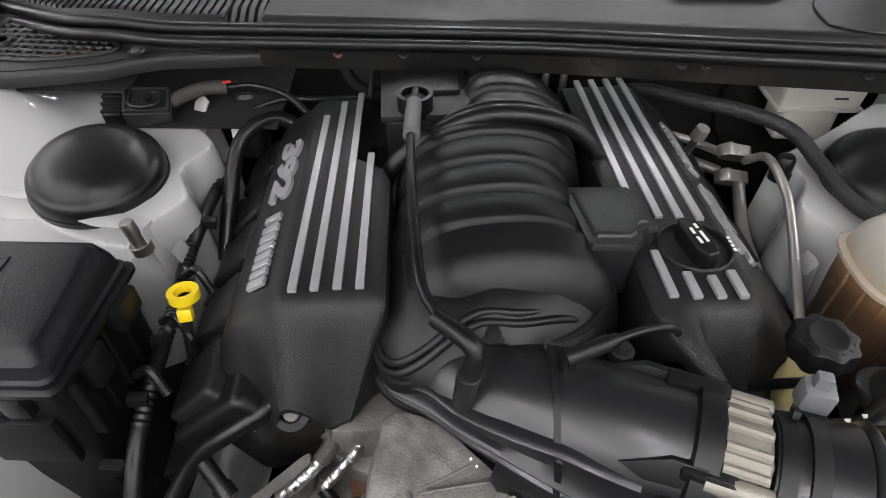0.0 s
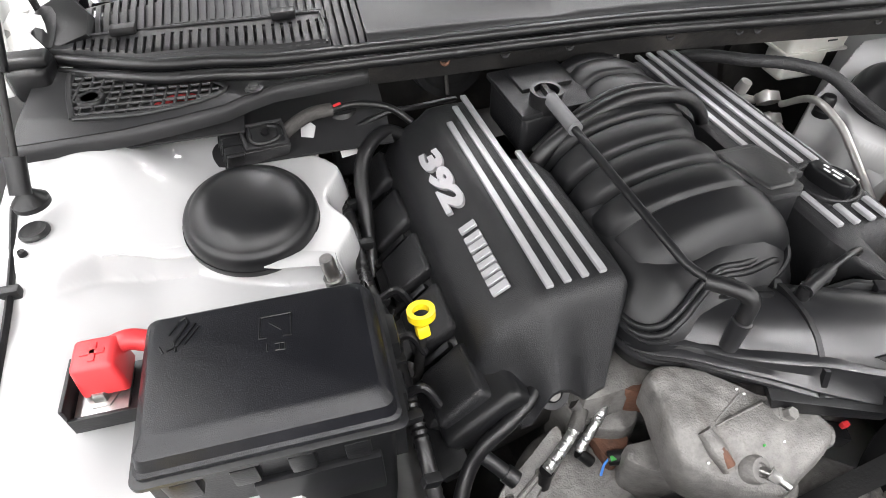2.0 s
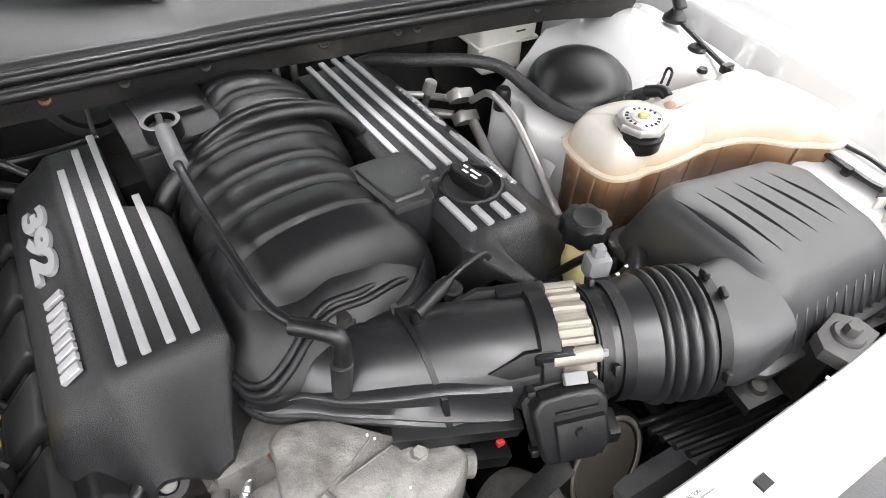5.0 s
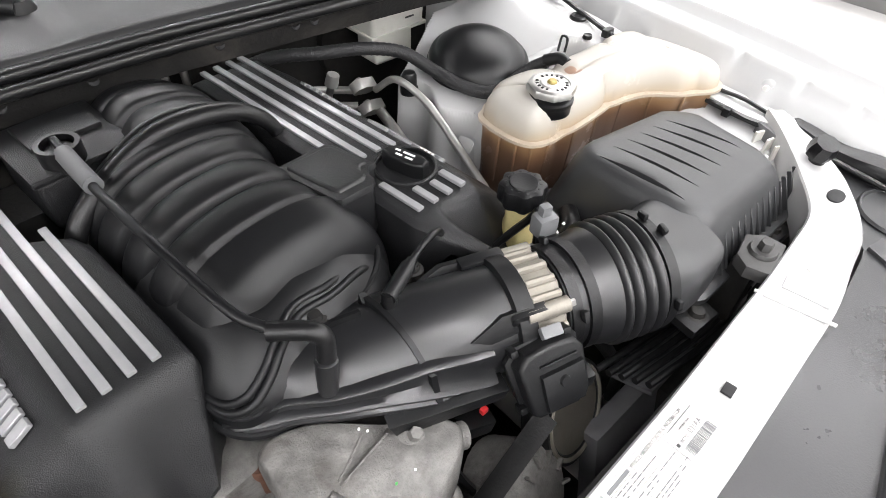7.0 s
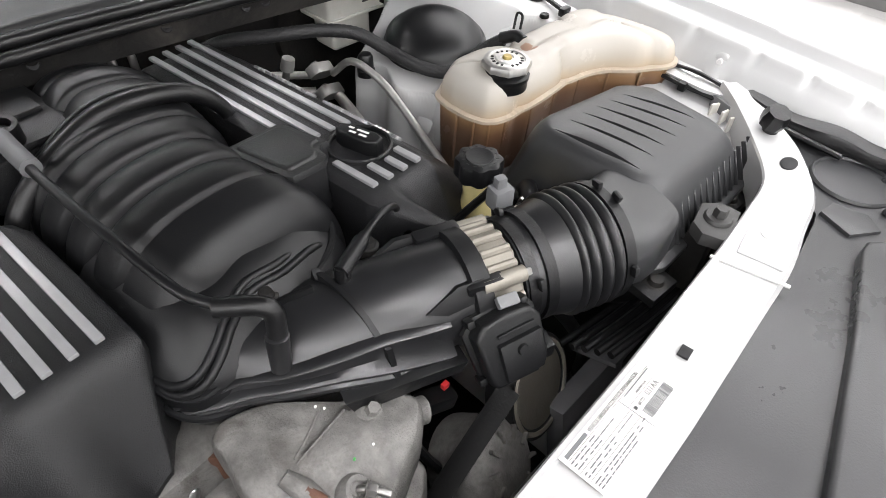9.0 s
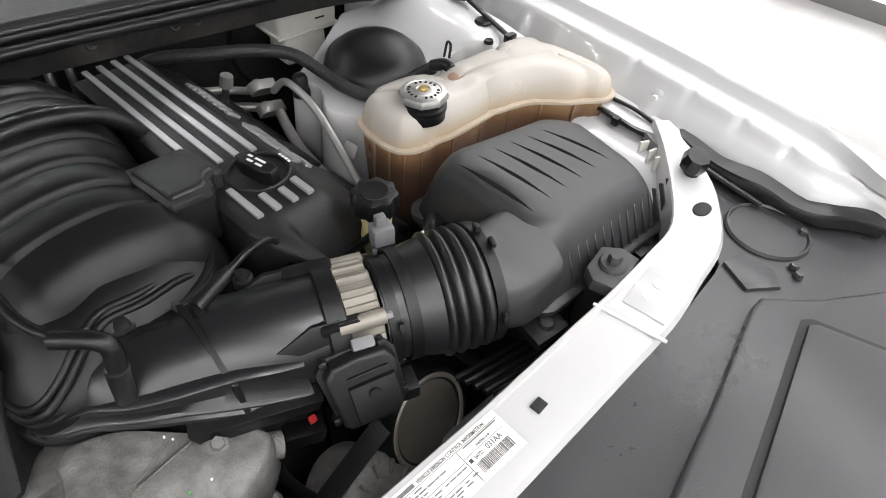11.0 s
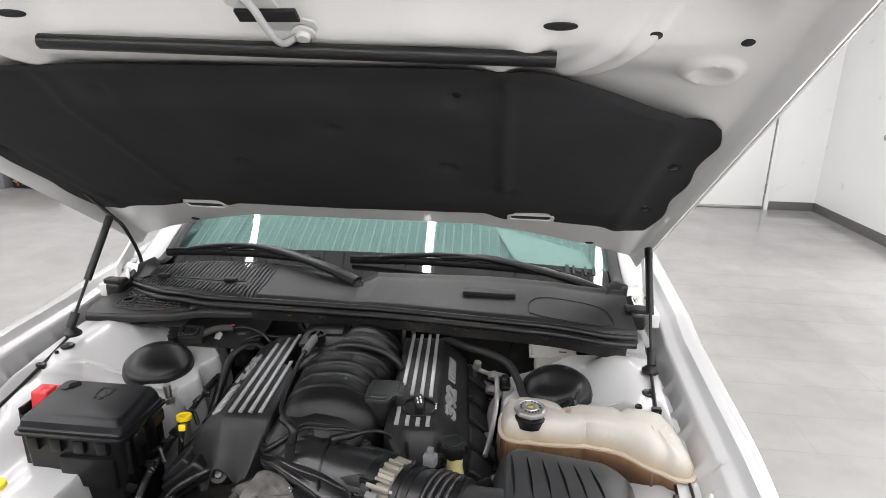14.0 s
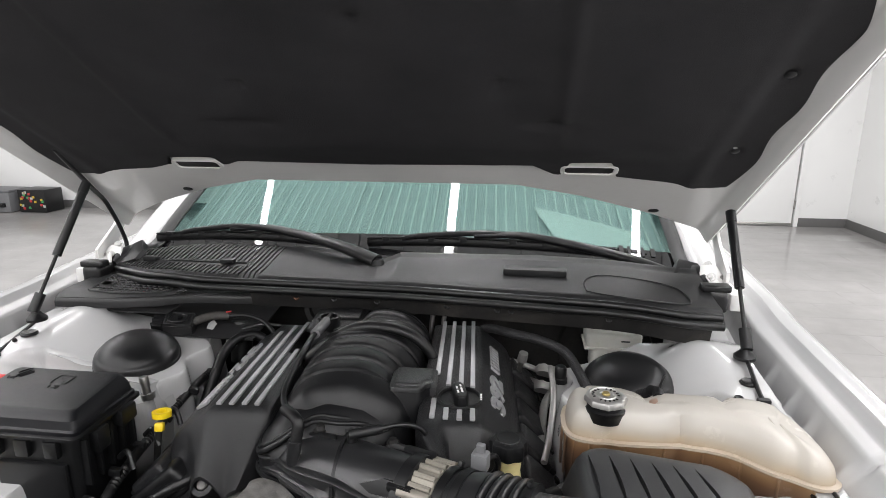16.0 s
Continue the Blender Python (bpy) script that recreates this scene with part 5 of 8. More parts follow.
for s in (-1, 1):
    part("cylinder_head", box(eng(s * 0.24, 0.2, 0.72), (0.16, 0.44, 0.14), 0.015, m=rot(0, 0, 4.2) @ rot(0, s * 25, 0)), M_DARK, block)
    rc = thing("rocker_cover", "black ribbed rocker cover with coil packs", "rocker cover", eng(s * 0.30, 0.2, 0.7), group="rocker covers")
    part("cover", box(eng(s * 0.295, 0.20, 0.772), (0.11, 0.50, 0.05), 0.012, 3, m=rot(0, 0, 4.2) @ rot(0, s * 40, 0)), M_BLACK, rc)
    part("lower_flange", box(eng(s * 0.342, 0.19, 0.728), (0.04, 0.52, 0.016), 0.004, 2, m=rot(0, 0, 4.2) @ rot(0, s * 30, 0)), M_BLACK, rc)
    for k in range(5):
        v_ = 0.005 + 0.096 * k
        part("coil_housing", box(eng(s * 0.314, v_, 0.780), (0.078, 0.080, 0.042), 0.008, 3, m=rot(0, 0, 4.2) @ rot(0, s * 44, 0), taper=0.9), M_GRAIN, rc)
        part("coil_step", box(eng(s * 0.337, v_ + 0.006, 0.757), (0.045, 0.060, 0.030), 0.006, 3, m=rot(0, 0, 4.2) @ rot(0, s * 44, 0)), M_GRAIN, rc)
        part("rib", box(eng(s * 0.330, v_ + 0.048, 0.764), (0.075, 0.010, 0.03), 0.003, 2, m=rot(0, 0, 4.2) @ rot(0, s * 44, 0)), M_BLACK, rc)
        part("bolt", lathe([(0, 0.012), (0.006, 0.011), (0.007, 0), (0.010, 0), (0.010, -0.004)], 12, along(eng(s * 0.352, v_ + 0.048, 0.752), (s * 0.7, 0, 0.7))), M_DARK, rc)


def engine_cover(s, v0, v1, label, notch, fall, edge, deep, narrow):
    """Moulded cover over one cylinder bank; s is its side, fall the steepness of its lettered edge."""
    c = thing("engine_cover", label, "engine cover", eng(s * 0.2, (v0 + v1) / 2, 0.76), group="engine covers")
    loops = []
    vs_ = [v0 - deep * d for d in (0.066, 0.058, 0.046, 0.034, 0.022, 0.012, 0.006)] + [v0, v0 + 0.005, v0 + 0.011, v0 + 0.02, v0 + 0.035] + [lerp(v0 + 0.05, v1 - 0.03, k / 14) for k in range(15)] + [v1 - 0.014, v1 - 0.004, v1]
    for v in vs_:
        back = v0 + 0.004 - v
        f = max(0.0, 1 - 0.5 * (back + math.sqrt(back * back + 0.010 ** 2)) / (0.0705 * deep))
        r = 1 - 0.25 * smooth(v, v1 - 0.03, v1) ** 2
        zt = top_z(v)
        ui = 0.122 + notch * 0.042 * smooth(v, 0.215, 0.245)
        drop = min(1.0, max(0.0, (v0 + 0.004 - v) / (0.07 * deep)))
        pinch = narrow * drop
        prof = [(ui - 0.001, -0.010), (ui + 0.001, -0.003), (ui + 0.006, 0.0), (0.20, 0.001), (0.221, 0.0), (0.227, -0.002), (0.236, -0.010), (0.240, -0.0135), (0.266, -0.0135 - fall), (0.275, -0.020 - fall), (0.288, -0.036 - fall), (0.294, -0.05 - fall)]
        us_ = [ui - 0.001, ui + 0.001, ui + 0.006] + [lerp(ui + 0.012, 0.219, k / 13) for k in range(14)] + [0.221, 0.227, 0.2315, 0.236, 0.240, 0.2445, 0.249, 0.2535, 0.258, 0.262, 0.266, 0.275, 0.288, 0.294]
        front = 1 - smooth(v, v0 - 0.03 * deep, v0)
        loop = []
        for u in us_:
            uu = u + (pinch * max(0, (0.19 - u) / 0.07) if u < 0.19 else -0.85 * pinch * max(0, (u - 0.215) / 0.08))
            loop.append((uu, lerp(table(u, edge) + 0.004, (zt + table(u, prof)) - (1 - r) * 0.12, f)))
        loop += [(0.302 - 0.9 * pinch, lerp(0.766, 0.80, f))]
        for u in us_[::-1]:
            uu = u + (pinch * max(0, (0.19 - u) / 0.07) if u < 0.19 else -0.85 * pinch * max(0, (u - 0.215) / 0.08))
            loop.append((uu, lerp(0.758, table(u, edge) - 0.002, front)))
        loops.append([eng(s * u, v, z) for u, z in loop])
    c["shell"] = part("shell", loft(loops), M_GRAIN, c, smooth=32).name
    return c


def top_z(v):
    return 0.902 - 0.006 * (v - 0.02) / 0.33


def stripe(c, s, u, a, b):
    m = ENG @ Matrix.Translation((s * u, (a + b) / 2, top_z((a + b) / 2) + 0.0012)) @ rot(-1.05, 0, 0)
    part("stripe", box((0, 0, 0), (0.0086, b - a, 0.005), 0.0012, 2, m=m), M_SILVER, c, "raised silver stripe")


def badge(c, s, fall):
    """Raised silver numerals, then four plain silver blocks."""
    ang = math.degrees(math.atan2(fall, 0.026))
    if s < 0:
        m = ENG @ Matrix.Translation((-0.2655, 0.318, top_z(0.2) - 0.0128 - fall + 0.0006)) @ rot(-1.05, 0, 0) @ rot(0, -ang, 0) @ rot(0, 0, -90)
    else:
        m = ENG @ Matrix.Translation((0.2655, 0.066, top_z(0.2) - 0.0128 - fall + 0.0006 + 0.003)) @ rot(-1.05, 0, 0) @ rot(0, ang, 0) @ rot(0, 0, 90)
    writing("numeral_badge", "392", 0.0385, m, M_SILVER, c, 0.0026, width=2.2, shear=0.10, bold=0.0022)
    x = 0.160
    for w, bars in ((0.03, ((0, 0.011), (0.019, 0.011))), (0.027, ((0, 0.012), (0.016, 0.011))), (0.036, ((0, 0.010), (0.013, 0.010), (0.026, 0.010))), (0.012, ((0, 0.012),))):
        for a, bw in bars:
            part("badge_block", box((0, 0, 0), (bw * 0.94, 0.0225, 0.0055), 0.0008, 1, m=m @ Matrix.Translation((x + a + bw / 2, 0.0135, 0))), M_SILVER, c, "raised silver block")
        x += w * 0.94 + 0.0050


def shell_of(c):
    return bpy.data.objects[c["shell"]]


left = engine_cover(-1, 0.002, 0.425, "black grained engine cover with silver stripes and a lettered edge", 1, 0.0155,
                    ((0.11, 0.792), (0.15, 0.783), (0.172, 0.775), (0.186, 0.778), (0.196, 0.790), (0.208, 0.805), (0.224, 0.811), (0.240, 0.806), (0.252, 0.792), (0.262, 0.770), (0.270, 0.754), (0.31, 0.750)), 0.82, 0.042)
for u, a, b in ((0.211, 0.018, 0.348), (0.190, 0.019, 0.385), (0.1685, 0.02, 0.41), (0.147, 0.02, 0.252)):
    stripe(left, -1, u, a, b)
badge(left, -1, 0.0155)
right = engine_cover(1, -0.022, 0.445, "black grained engine cover with silver stripes round the oil filler", 0, 0.022,
                     ((0.11, 0.864), (0.124, 0.879), (0.140, 0.885), (0.152, 0.881), (0.160, 0.862), (0.165, 0.82), (0.172, 0.770), (0.31, 0.764)), 1.0, 0.036)
OC = ENG @ Matrix.Translation((0.189, 0.062, 0.902))
cut(shell_of(right), lathe([(0, 0.03), (0.0355, 0.03), (0.0355, -0.028), (0, -0.028)], 40, OC))
for u, a, b in ((0.146, 0.155, 0.432), (0.168, 0.110, 0.434), (0.190, 0.108, 0.436), (0.211, 0.104, 0.438)):
    stripe(right, 1, u, a, b)
for u, a, b in ((0.146, -0.006, 0.058), (0.168, -0.008, 0.026), (0.190, -0.009, 0.020), (0.211, -0.010, 0.026)):
    stripe(right, 1, u, a, b)
badge(right, 1, 0.022)
for s, u, v, z in ((-1, 0.2216, -0.034, 0.782), (1, 0.215, -0.07, 0.775)):
    bb = thing("cover_bolt", "bolt under the arch of the engine cover", "bolt", eng(s * u, v, 0.76), group="cover bolts")
    part("boss", lathe([(0.010, 0.016), (0.012, 0.02), (0.020, 0.02), (0.0215, 0.0), (0.0215, -0.05), (0, -0.05), (0, 0.012), (0.010, 0.012)], 22, along(eng(s * u, v + 0.006, z), (0, -0.75, 0.66))), M_BLACK, bb)
    bolt("head", eng(s * u, v - 0.006, z + 0.008), (0, -0.75, 0.66), 0.0085, bb, M_CAST)

# oil filler cap set down in its round well
oc = thing("oil_filler_cap", "round black oil filler cap with a raised grip", "oil cap", (0.221, 0.50, 0.9))
part("well_lip", lathe([(0.0345, -0.004), (0.0345, 0.0030), (0.0362, 0.0045), (0.0385, 0.003), (0.039, -0.002)], 40, OC), M_GRAIN, oc)
part("disc", lathe([(0, -0.004), (0.020, -0.003), (0.027, -0.005), (0.0295, -0.009), (0.030, -0.024), (0, -0.026)], 36, OC), M_SATIN, oc)
part("grip", prism([(-0.029, -0.006), (-0.018, -0.011), (0.018, -0.011), (0.029, -0.006), (0.029, 0.006), (0.018, 0.011), (-0.018, 0.011), (-0.029, 0.006)], -0.008, 0.018, 0.004, 3, m=OC @ rot(0, 0, 100)), M_SATIN, oc)
for dx, dy, w in ((-0.008, 0.004, 0.010), (0.006, 0.004, 0.009), (-0.004, -0.003, 0.016), (0.012, -0.003, 0.007)):
    bar("printed_mark", dx, dy, w, 0.0032, oc, OC @ rot(0, 0, 100), M_PAPER, 0.0184)
for k in range(4):
    bar("edge_mark", 0.0365, -0.010 + 0.006 * k, 0.0032, 0.004, oc, OC, M_PAPER, 0.0049)

# ---- intake manifold ----
man = thing("intake_manifold", "satin black ribbed intake manifold", "intake manifold", eng(0, 0.2, 0.78))
loops = []
NV = 190
for k in range(NV + 1):
    v = lerp(-0.020, 0.425, k / NV)
    rib = 0.0
    if v > 0.05:
        ph = ((v - 0.05) % 0.052) / 0.052
        rib = -0.011 * math.exp(-(min(ph, 1 - ph) / 0.085) ** 2) + 0.004 * math.sin(math.pi * ph)
        rib *= smooth(v, 0.05, 0.056) * (1 - smooth(v, 0.40, 0.42))
    wr = 0.112 - 0.012 * smooth(v, 0.30, 0.42) - 0.020 * smooth(v, 0.045, 0.065) * (1 - smooth(v, 0.17, 0.20))
    wl = 0.118 - 0.058 * smooth(v, 0.22, 0.27)
    ht = 0.124 - 0.020 * smooth(v, 0.33, 0.425) - 0.012 * (1 - smooth(v, 0.0, 0.06))
    sc = math.sqrt(max(0.02, 1 - (max(0, 0.024 - v) / 0.0455) ** 2)) * math.sqrt(max(0.05, 1 - (max(0, v - 0.385) / 0.043) ** 2))
    loop = []
    for j in range(49):
        a = math.pi * j / 48
        ca, sa = math.cos(a), math.sin(a)
        wid = wr if ca > 0 else wl
        px = abs(ca) ** 0.92 * (1 if ca > 0 else -1)
        pz = sa ** 0.86
        d = 1 + rib / 0.12 * (0.5 + 0.5 * min(1, 2.5 * sa))
        loop.append((wid * px * d * lerp(sc, 1, 0.35), 0.83 + ht * pz * d * sc))
    loop += [(-wl, 0.80), (-0.05, 0.78), (0.05, 0.78), (wr, 0.80)]
    loops.append([eng(u + 0.012 * smooth(v, 0.2, 0.3), v + 0.022 * (u / 0.12) ** 2 * smooth(v, 0.0, 0.06), z) for u, z in loop])
part("runner_body", loft(loops), M_SATIN, man, "ribbed plastic runners", smooth=50)
# rounded shoulder round the plenum's foot, and the snout that carries the throttle
SD = Vector((0.94, -0.34, 0)).normalized()
SN = Vector((0.34, 0.94, 0)).normalized()
PL = [(p.x, p.y) for p in spline([(-0.112, 0.56, 0), (-0.106, 0.48, 0), (-0.098, 0.425, 0), (-0.080, 0.393, 0), (-0.045, 0.378, 0), (0.0, 0.378, 0), (0.05, 0.386, 0), (0.10, 0.41, 0), (0.128, 0.45, 0), (0.135, 0.52, 0)], 6)]


def shoulder(z, ins):
    return [(lerp(x, 0.015, ins), lerp(y, 0.52, ins), z + 0.010 * smooth(x, -0.06, 0.02)) for x, y in PL] + [(lerp(0.135, 0.015, ins), 0.56, z), (lerp(-0.112, 0.015, ins), 0.57, z)]


part("plenum_shoulder", loft([shoulder(z, i) for z, i in ((0.775, 0.12), (0.80, 0.03), (0.815, 0.0), (0.836, 0.0), (0.852, 0.015), (0.866, 0.06), (0.876, 0.13), (0.888, 0.22), (0.902, 0.34), (0.912, 0.5))]), M_SATIN, man, smooth=60)
for rows_, r_ in ((((0.8505, 0.006),), 0.0042), (((0.8235, -0.012),), 0.0046)):
    z_, i_ = rows_[0]
    lift = 0.034 if z_ > 0.84 else 0.0
    part("mould_seam", tube([(lerp(x, 0.015, i_ + 1.6 * lift * smooth(x, -0.09, 0.0)), lerp(y, 0.52, i_ + 5.0 * lift * smooth(x, -0.09, -0.01)), z_ + lift * smooth(x, -0.085, 0.03)) for x, y in PL[10::3]], r_, 8, 3), M_SATIN, man)
part("mould_seam", tube([(-0.088, 0.404, 0.850), (-0.07, 0.41, 0.866), (-0.045, 0.424, 0.880), (-0.015, 0.440, 0.895), (0.02, 0.442, 0.900), (0.045, 0.443, 0.902)], 0.0050, 10), M_SATIN, man)
sn = [((-0.055, 0.436, 0.834), 0.040, 0.030), ((-0.02, 0.416, 0.838), 0.056, 0.044), ((0.02, 0.392, 0.842), 0.060, 0.050), ((0.08, 0.361, 0.848), 0.058, 0.055), ((0.13, 0.339, 0.852), 0.056, 0.056), ((0.178, 0.322, 0.852), 0.056, 0.056)]
cen = spline([p for p, _, _ in sn], 5)
loops = []
for i, p in enumerate(cen):
    t = i / (len(cen) - 1) * (len(sn) - 1)
    k = min(int(t), len(sn) - 2)
    rw, rh = lerp(sn[k][1], sn[k + 1][1], t - k), lerp(sn[k][2], sn[k + 1][2], t - k)
    loops.append([p + SN * rw * math.cos(2 * math.pi * j / 36) + Vector((0, 0, rh * math.sin(2 * math.pi * j / 36))) for j in range(36)])
snout = part("snout", loft(loops), M_SNOUT, man, "smooth black intake snout", smooth=50)
# flank under the snout's front: a doubled foot flange, a flat panel and a rail above it
FL = [(-0.096, 0.412, 0.820, 0.414, 0.829), (-0.072, 0.388, 0.829, 0.394, 0.844), (-0.045, 0.367, 0.839, 0.377, 0.857), (-0.018, 0.344, 0.843, 0.351, 0.865), (0.020, 0.3195, 0.841, 0.3275, 0.872), (0.062, 0.2985, 0.833, 0.3085, 0.877), (0.095, 0.2855, 0.826, 0.294, 0.875), (0.121, 0.2765, 0.820, 0.2855, 0.871)]
FLB, FLT = spline([(x, y, z) for x, y, z, _, _ in FL], 5), spline([(x, y, z) for x, _, _, y, z in FL], 5)
loops = []
for b_, t_ in zip(FLB, FLT):
    h = min(1.0, (t_.z - b_.z) / 0.030)
    def off(p, out, up):
        return p - SN * out + Vector((0, 0, up * h))
    mid = b_.lerp(t_, 0.62)
    loops.append([off(b_, -0.045, -0.004), off(b_, -0.002, -0.001), off(b_, 0.0035, 0.001), off(b_, 0.0050, 0.004), off(b_, 0.0045, 0.0075), off(b_, 0.0010, 0.0095), off(b_, 0.0006, 0.0115), off(b_, 0.0030, 0.0130), off(b_, 0.0034, 0.0155), off(b_, 0.0010, 0.0180), off(mid, -0.0010, 0.0), off(t_, -0.0005, -0.0030), off(t_, 0.0024, -0.0014), off(t_, 0.0026, 0.0010), off(t_, 0.0, 0.0030), off(t_, -0.004, 0.0034), off(t_, -0.045, 0.0034)])
part("flank", loft(loops), M_SNOUT, man, "moulded flank with a doubled flange", smooth=34)
part("flank_foot", prism([(-0.060, 0.004), (-0.050, -0.018), (0.058, -0.010), (0.062, 0.004)], -0.020, 0.016, 0.002, m=Matrix.Translation((0.070, 0.298, 0.836)) @ rot(0, 4, -20) @ rot(90, 0, 0)), M_BLACK, man)
gp = [Vector((0.058, 0.405, 0.880)), Vector((0.058, 0.4015, 0.906))] + [Vector((0.0605, 0.370 + 0.0617 * k_ * math.cos(radians(a)), 0.846 + 0.0545 * k_ * math.sin(radians(a)))) for a, k_ in ((66, 1.12), (78, 1.08), (92, 1.06), (108, 1.055), (124, 1.055), (140, 1.055), (150, 1.06))] + [Vector((0.062, 0.3045, 0.872)), Vector((0.062, 0.2985, 0.852)), Vector((0.062, 0.2925, 0.838)), Vector((0.062, 0.296, 0.829))]
gc = Vector((0.061, 0.370, 0.846))
part("gusset", loft([[p - SD * 0.0028, p + SD * 0.0028, gc.lerp(p, 0.86) + SD * 0.0034, gc.lerp(p, 0.86) - SD * 0.0034] for p in gp]), M_SATIN, man, smooth=40)
gp2 = [Vector((-0.004, 0.405, 0.892)), Vector((0.022, 0.398, 0.899)), Vector((0.045, 0.388, 0.903))]
part("gusset", loft([[p + Vector((0, -0.0018, 0)), p + Vector((0, 0.0018, 0)), p + Vector((0, 0.002, -0.02)), p + Vector((0, -0.002, -0.02))] for p in gp2]), M_SATIN, man, smooth=30)
part("plenum_screw", lathe([(0, 0.007), (0.006, 0.006), (0.008, 0.0), (0.011, -0.001), (0.011, -0.012)], 14, Matrix.Translation((0.012, 0.412, 0.897))), M_DARK, man)
part("plenum_screw", lathe([(0, 0.007), (0.006, 0.006), (0.008, 0.0), (0.011, -0.001), (0.011, -0.012)], 14, Matrix.Translation((0.128, 0.408, 0.885))), M_DARK, man)
part("side_fin", prism([(0, 0), (0.035, 0.016), (0.062, 0.016), (0.062, -0.004), (0.02, -0.008)], -0.005, 0.005, 0.001, m=Matrix.Translation((0.105, 0.304, 0.885)) @ rot(60, 0, -20)), M_SATIN, man)
part("rear_fin", prism([(0, 0), (0.045, 0.024), (0.075, 0.024), (0.075, -0.006), (0.02, -0.012)], -0.004, 0.004, 0.001, m=Matrix.Translation((0.095, 0.392, 0.878)) @ rot(70, 0, -22)), M_SATIN, man)
part("snout_collar", lathe([(0.057, -0.012), (0.062, -0.01), (0.062, 0.008), (0.057, 0.01)], 36, along((0.176, 0.323, 0.852), SD)), M_SATIN, man)
part("bolt_lug", box((0.178, 0.362, 0.897), (0.05, 0.016, 0.014), 0.004, m=rot(0, 0, -20)), M_SATIN, man)
part("bolt_lug", box((0.165, 0.286, 0.893), (0.04, 0.014, 0.014), 0.004, m=rot(0, 0, -20)), M_SATIN, man)
# raised double lip round the plenum's foot and two moulded rails along the snout's flank
LIP = [(-0.098, 0.435, 0.850), (-0.0885, 0.405, 0.854), (-0.071, 0.3895, 0.866), (-0.047, 0.3955, 0.880), (-0.0265, 0.4070, 0.893), (0.0014, 0.420, 0.903), (0.038, 0.421, 0.902), (0.077, 0.4315, 0.897), (0.106, 0.444, 0.874)]
part("plenum_lip", tube(LIP, 0.0042, 12, 4), M_SATIN, man)
part("plenum_lip", tube([(x, y + 0.0077 + (0.004 if k in (0, 7) else 0), z + 0.0056 - (0.005 if k == 7 else 0)) for k, (x, y, z) in enumerate(LIP[:8])], 0.0040, 12, 4), M_SATIN, man)
# hose band laid over the ribs
hb = thing("breather_hose", "flat black breather hose bent over the manifold ribs", "hose", (0.05, 0.68, 0.84))
part("hose", tube([(-0.125, 0.665, 0.835), (-0.105, 0.68, 0.885), (-0.065, 0.685, 0.922), (0.0, 0.685, 0.957), (0.06, 0.685, 0.960), (0.11, 0.69, 0.942), (0.145, 0.695, 0.905), (0.158, 0.70, 0.86)], 0.012, 12, squash=0.8), M_RUBBER, hb)
part("moulded_rib", tube([(-0.10, 0.70, 0.885), (-0.06, 0.705, 0.921), (0.0, 0.705, 0.956), (0.06, 0.705, 0.959), (0.11, 0.71, 0.938)], 0.007, 10), M_RUBBER, hb)

# breather box with its round port at the back
bx = thing("breather_box", "black breather box with a round port", "breather box", (-0.075, 0.74, 0.86))
BX = Matrix.Translation((-0.068, 0.781, 0)) @ rot(0, 0, 6)
part("box", box((0, 0, 0.898), (0.105, 0.115, 0.066), 0.01, 3, m=Matrix.Identity(4)), M_GRAIN, bx).data.transform(Matrix.Translation(-base_of(bx)) @ BX @ Matrix.Translation(base_of(bx)))
part("lid", box((0, 0, 0.932), (0.114, 0.122, 0.009), 0.003, 2), M_GRAIN, bx).data.transform(Matrix.Translation(-base_of(bx)) @ BX @ Matrix.Translation(base_of(bx)))
part("raised_panel", box((0.006, 0.02, 0.939), (0.078, 0.06, 0.007), 0.002, 2), M_GRAIN, bx).data.transform(Matrix.Translation(-base_of(bx)) @ BX @ Matrix.Translation(base_of(bx)))
part("port_ring", lathe([(0.017, 0.93), (0.017, 0.957), (0.0225, 0.957), (0.0225, 0.93)], 28, Matrix.Translation((-0.077, 0.738, 0))), M_RUBBER, bx)
part("port_plug", lathe([(0, 0.95), (0.014, 0.95), (0.016, 0.945), (0.016, 0.93)], 24, Matrix.Translation((-0.077, 0.738, 0))), M_GRAIN, bx)
part("pull_tab", box((-0.077, 0.738, 0.953), (0.008, 0.028, 0.012), 0.003), M_GRAIN, bx)

# breather pipe to the snout
bp = thing("breather_pipe", "black breather pipe with moulded end fittings", "pipe", (-0.05, 0.5, 0.93))
part("pipe", tube([(-0.077, 0.70, 0.952), (-0.075, 0.63, 0.955), (-0.069, 0.56, 0.953), (-0.061, 0.49, 0.948), (-0.055, 0.445, 0.944), (-0.048, 0.420, 0.938), (-0.034, 0.397, 0.934)], 0.0050, 12), M_GLOSS, bp)
part("end_sleeve", tube([(-0.077, 0.722, 0.952), (-0.0765, 0.69, 0.953), (-0.075, 0.645, 0.955)], 0.0098, 14), M_SHROUD, bp, "smoky plastic sleeve")
part("elbow", tube([(-0.038, 0.3985, 0.934), (-0.020, 0.382, 0.9355), (-0.010, 0.3725, 0.934), (-0.0055, 0.368, 0.928), (-0.006, 0.3655, 0.918), (-0.010, 0.362, 0.897)], 0.0086, 16), M_RUBBER, bp)
part("elbow_cup", lathe([(0.0090, 0.022), (0.0104, 0.021), (0.0098, 0.0), (0.0090, -0.016)], 20, along((-0.0125, 0.360, 0.884), (0.14, 0.12, 1))), M_SNOUT, bp)
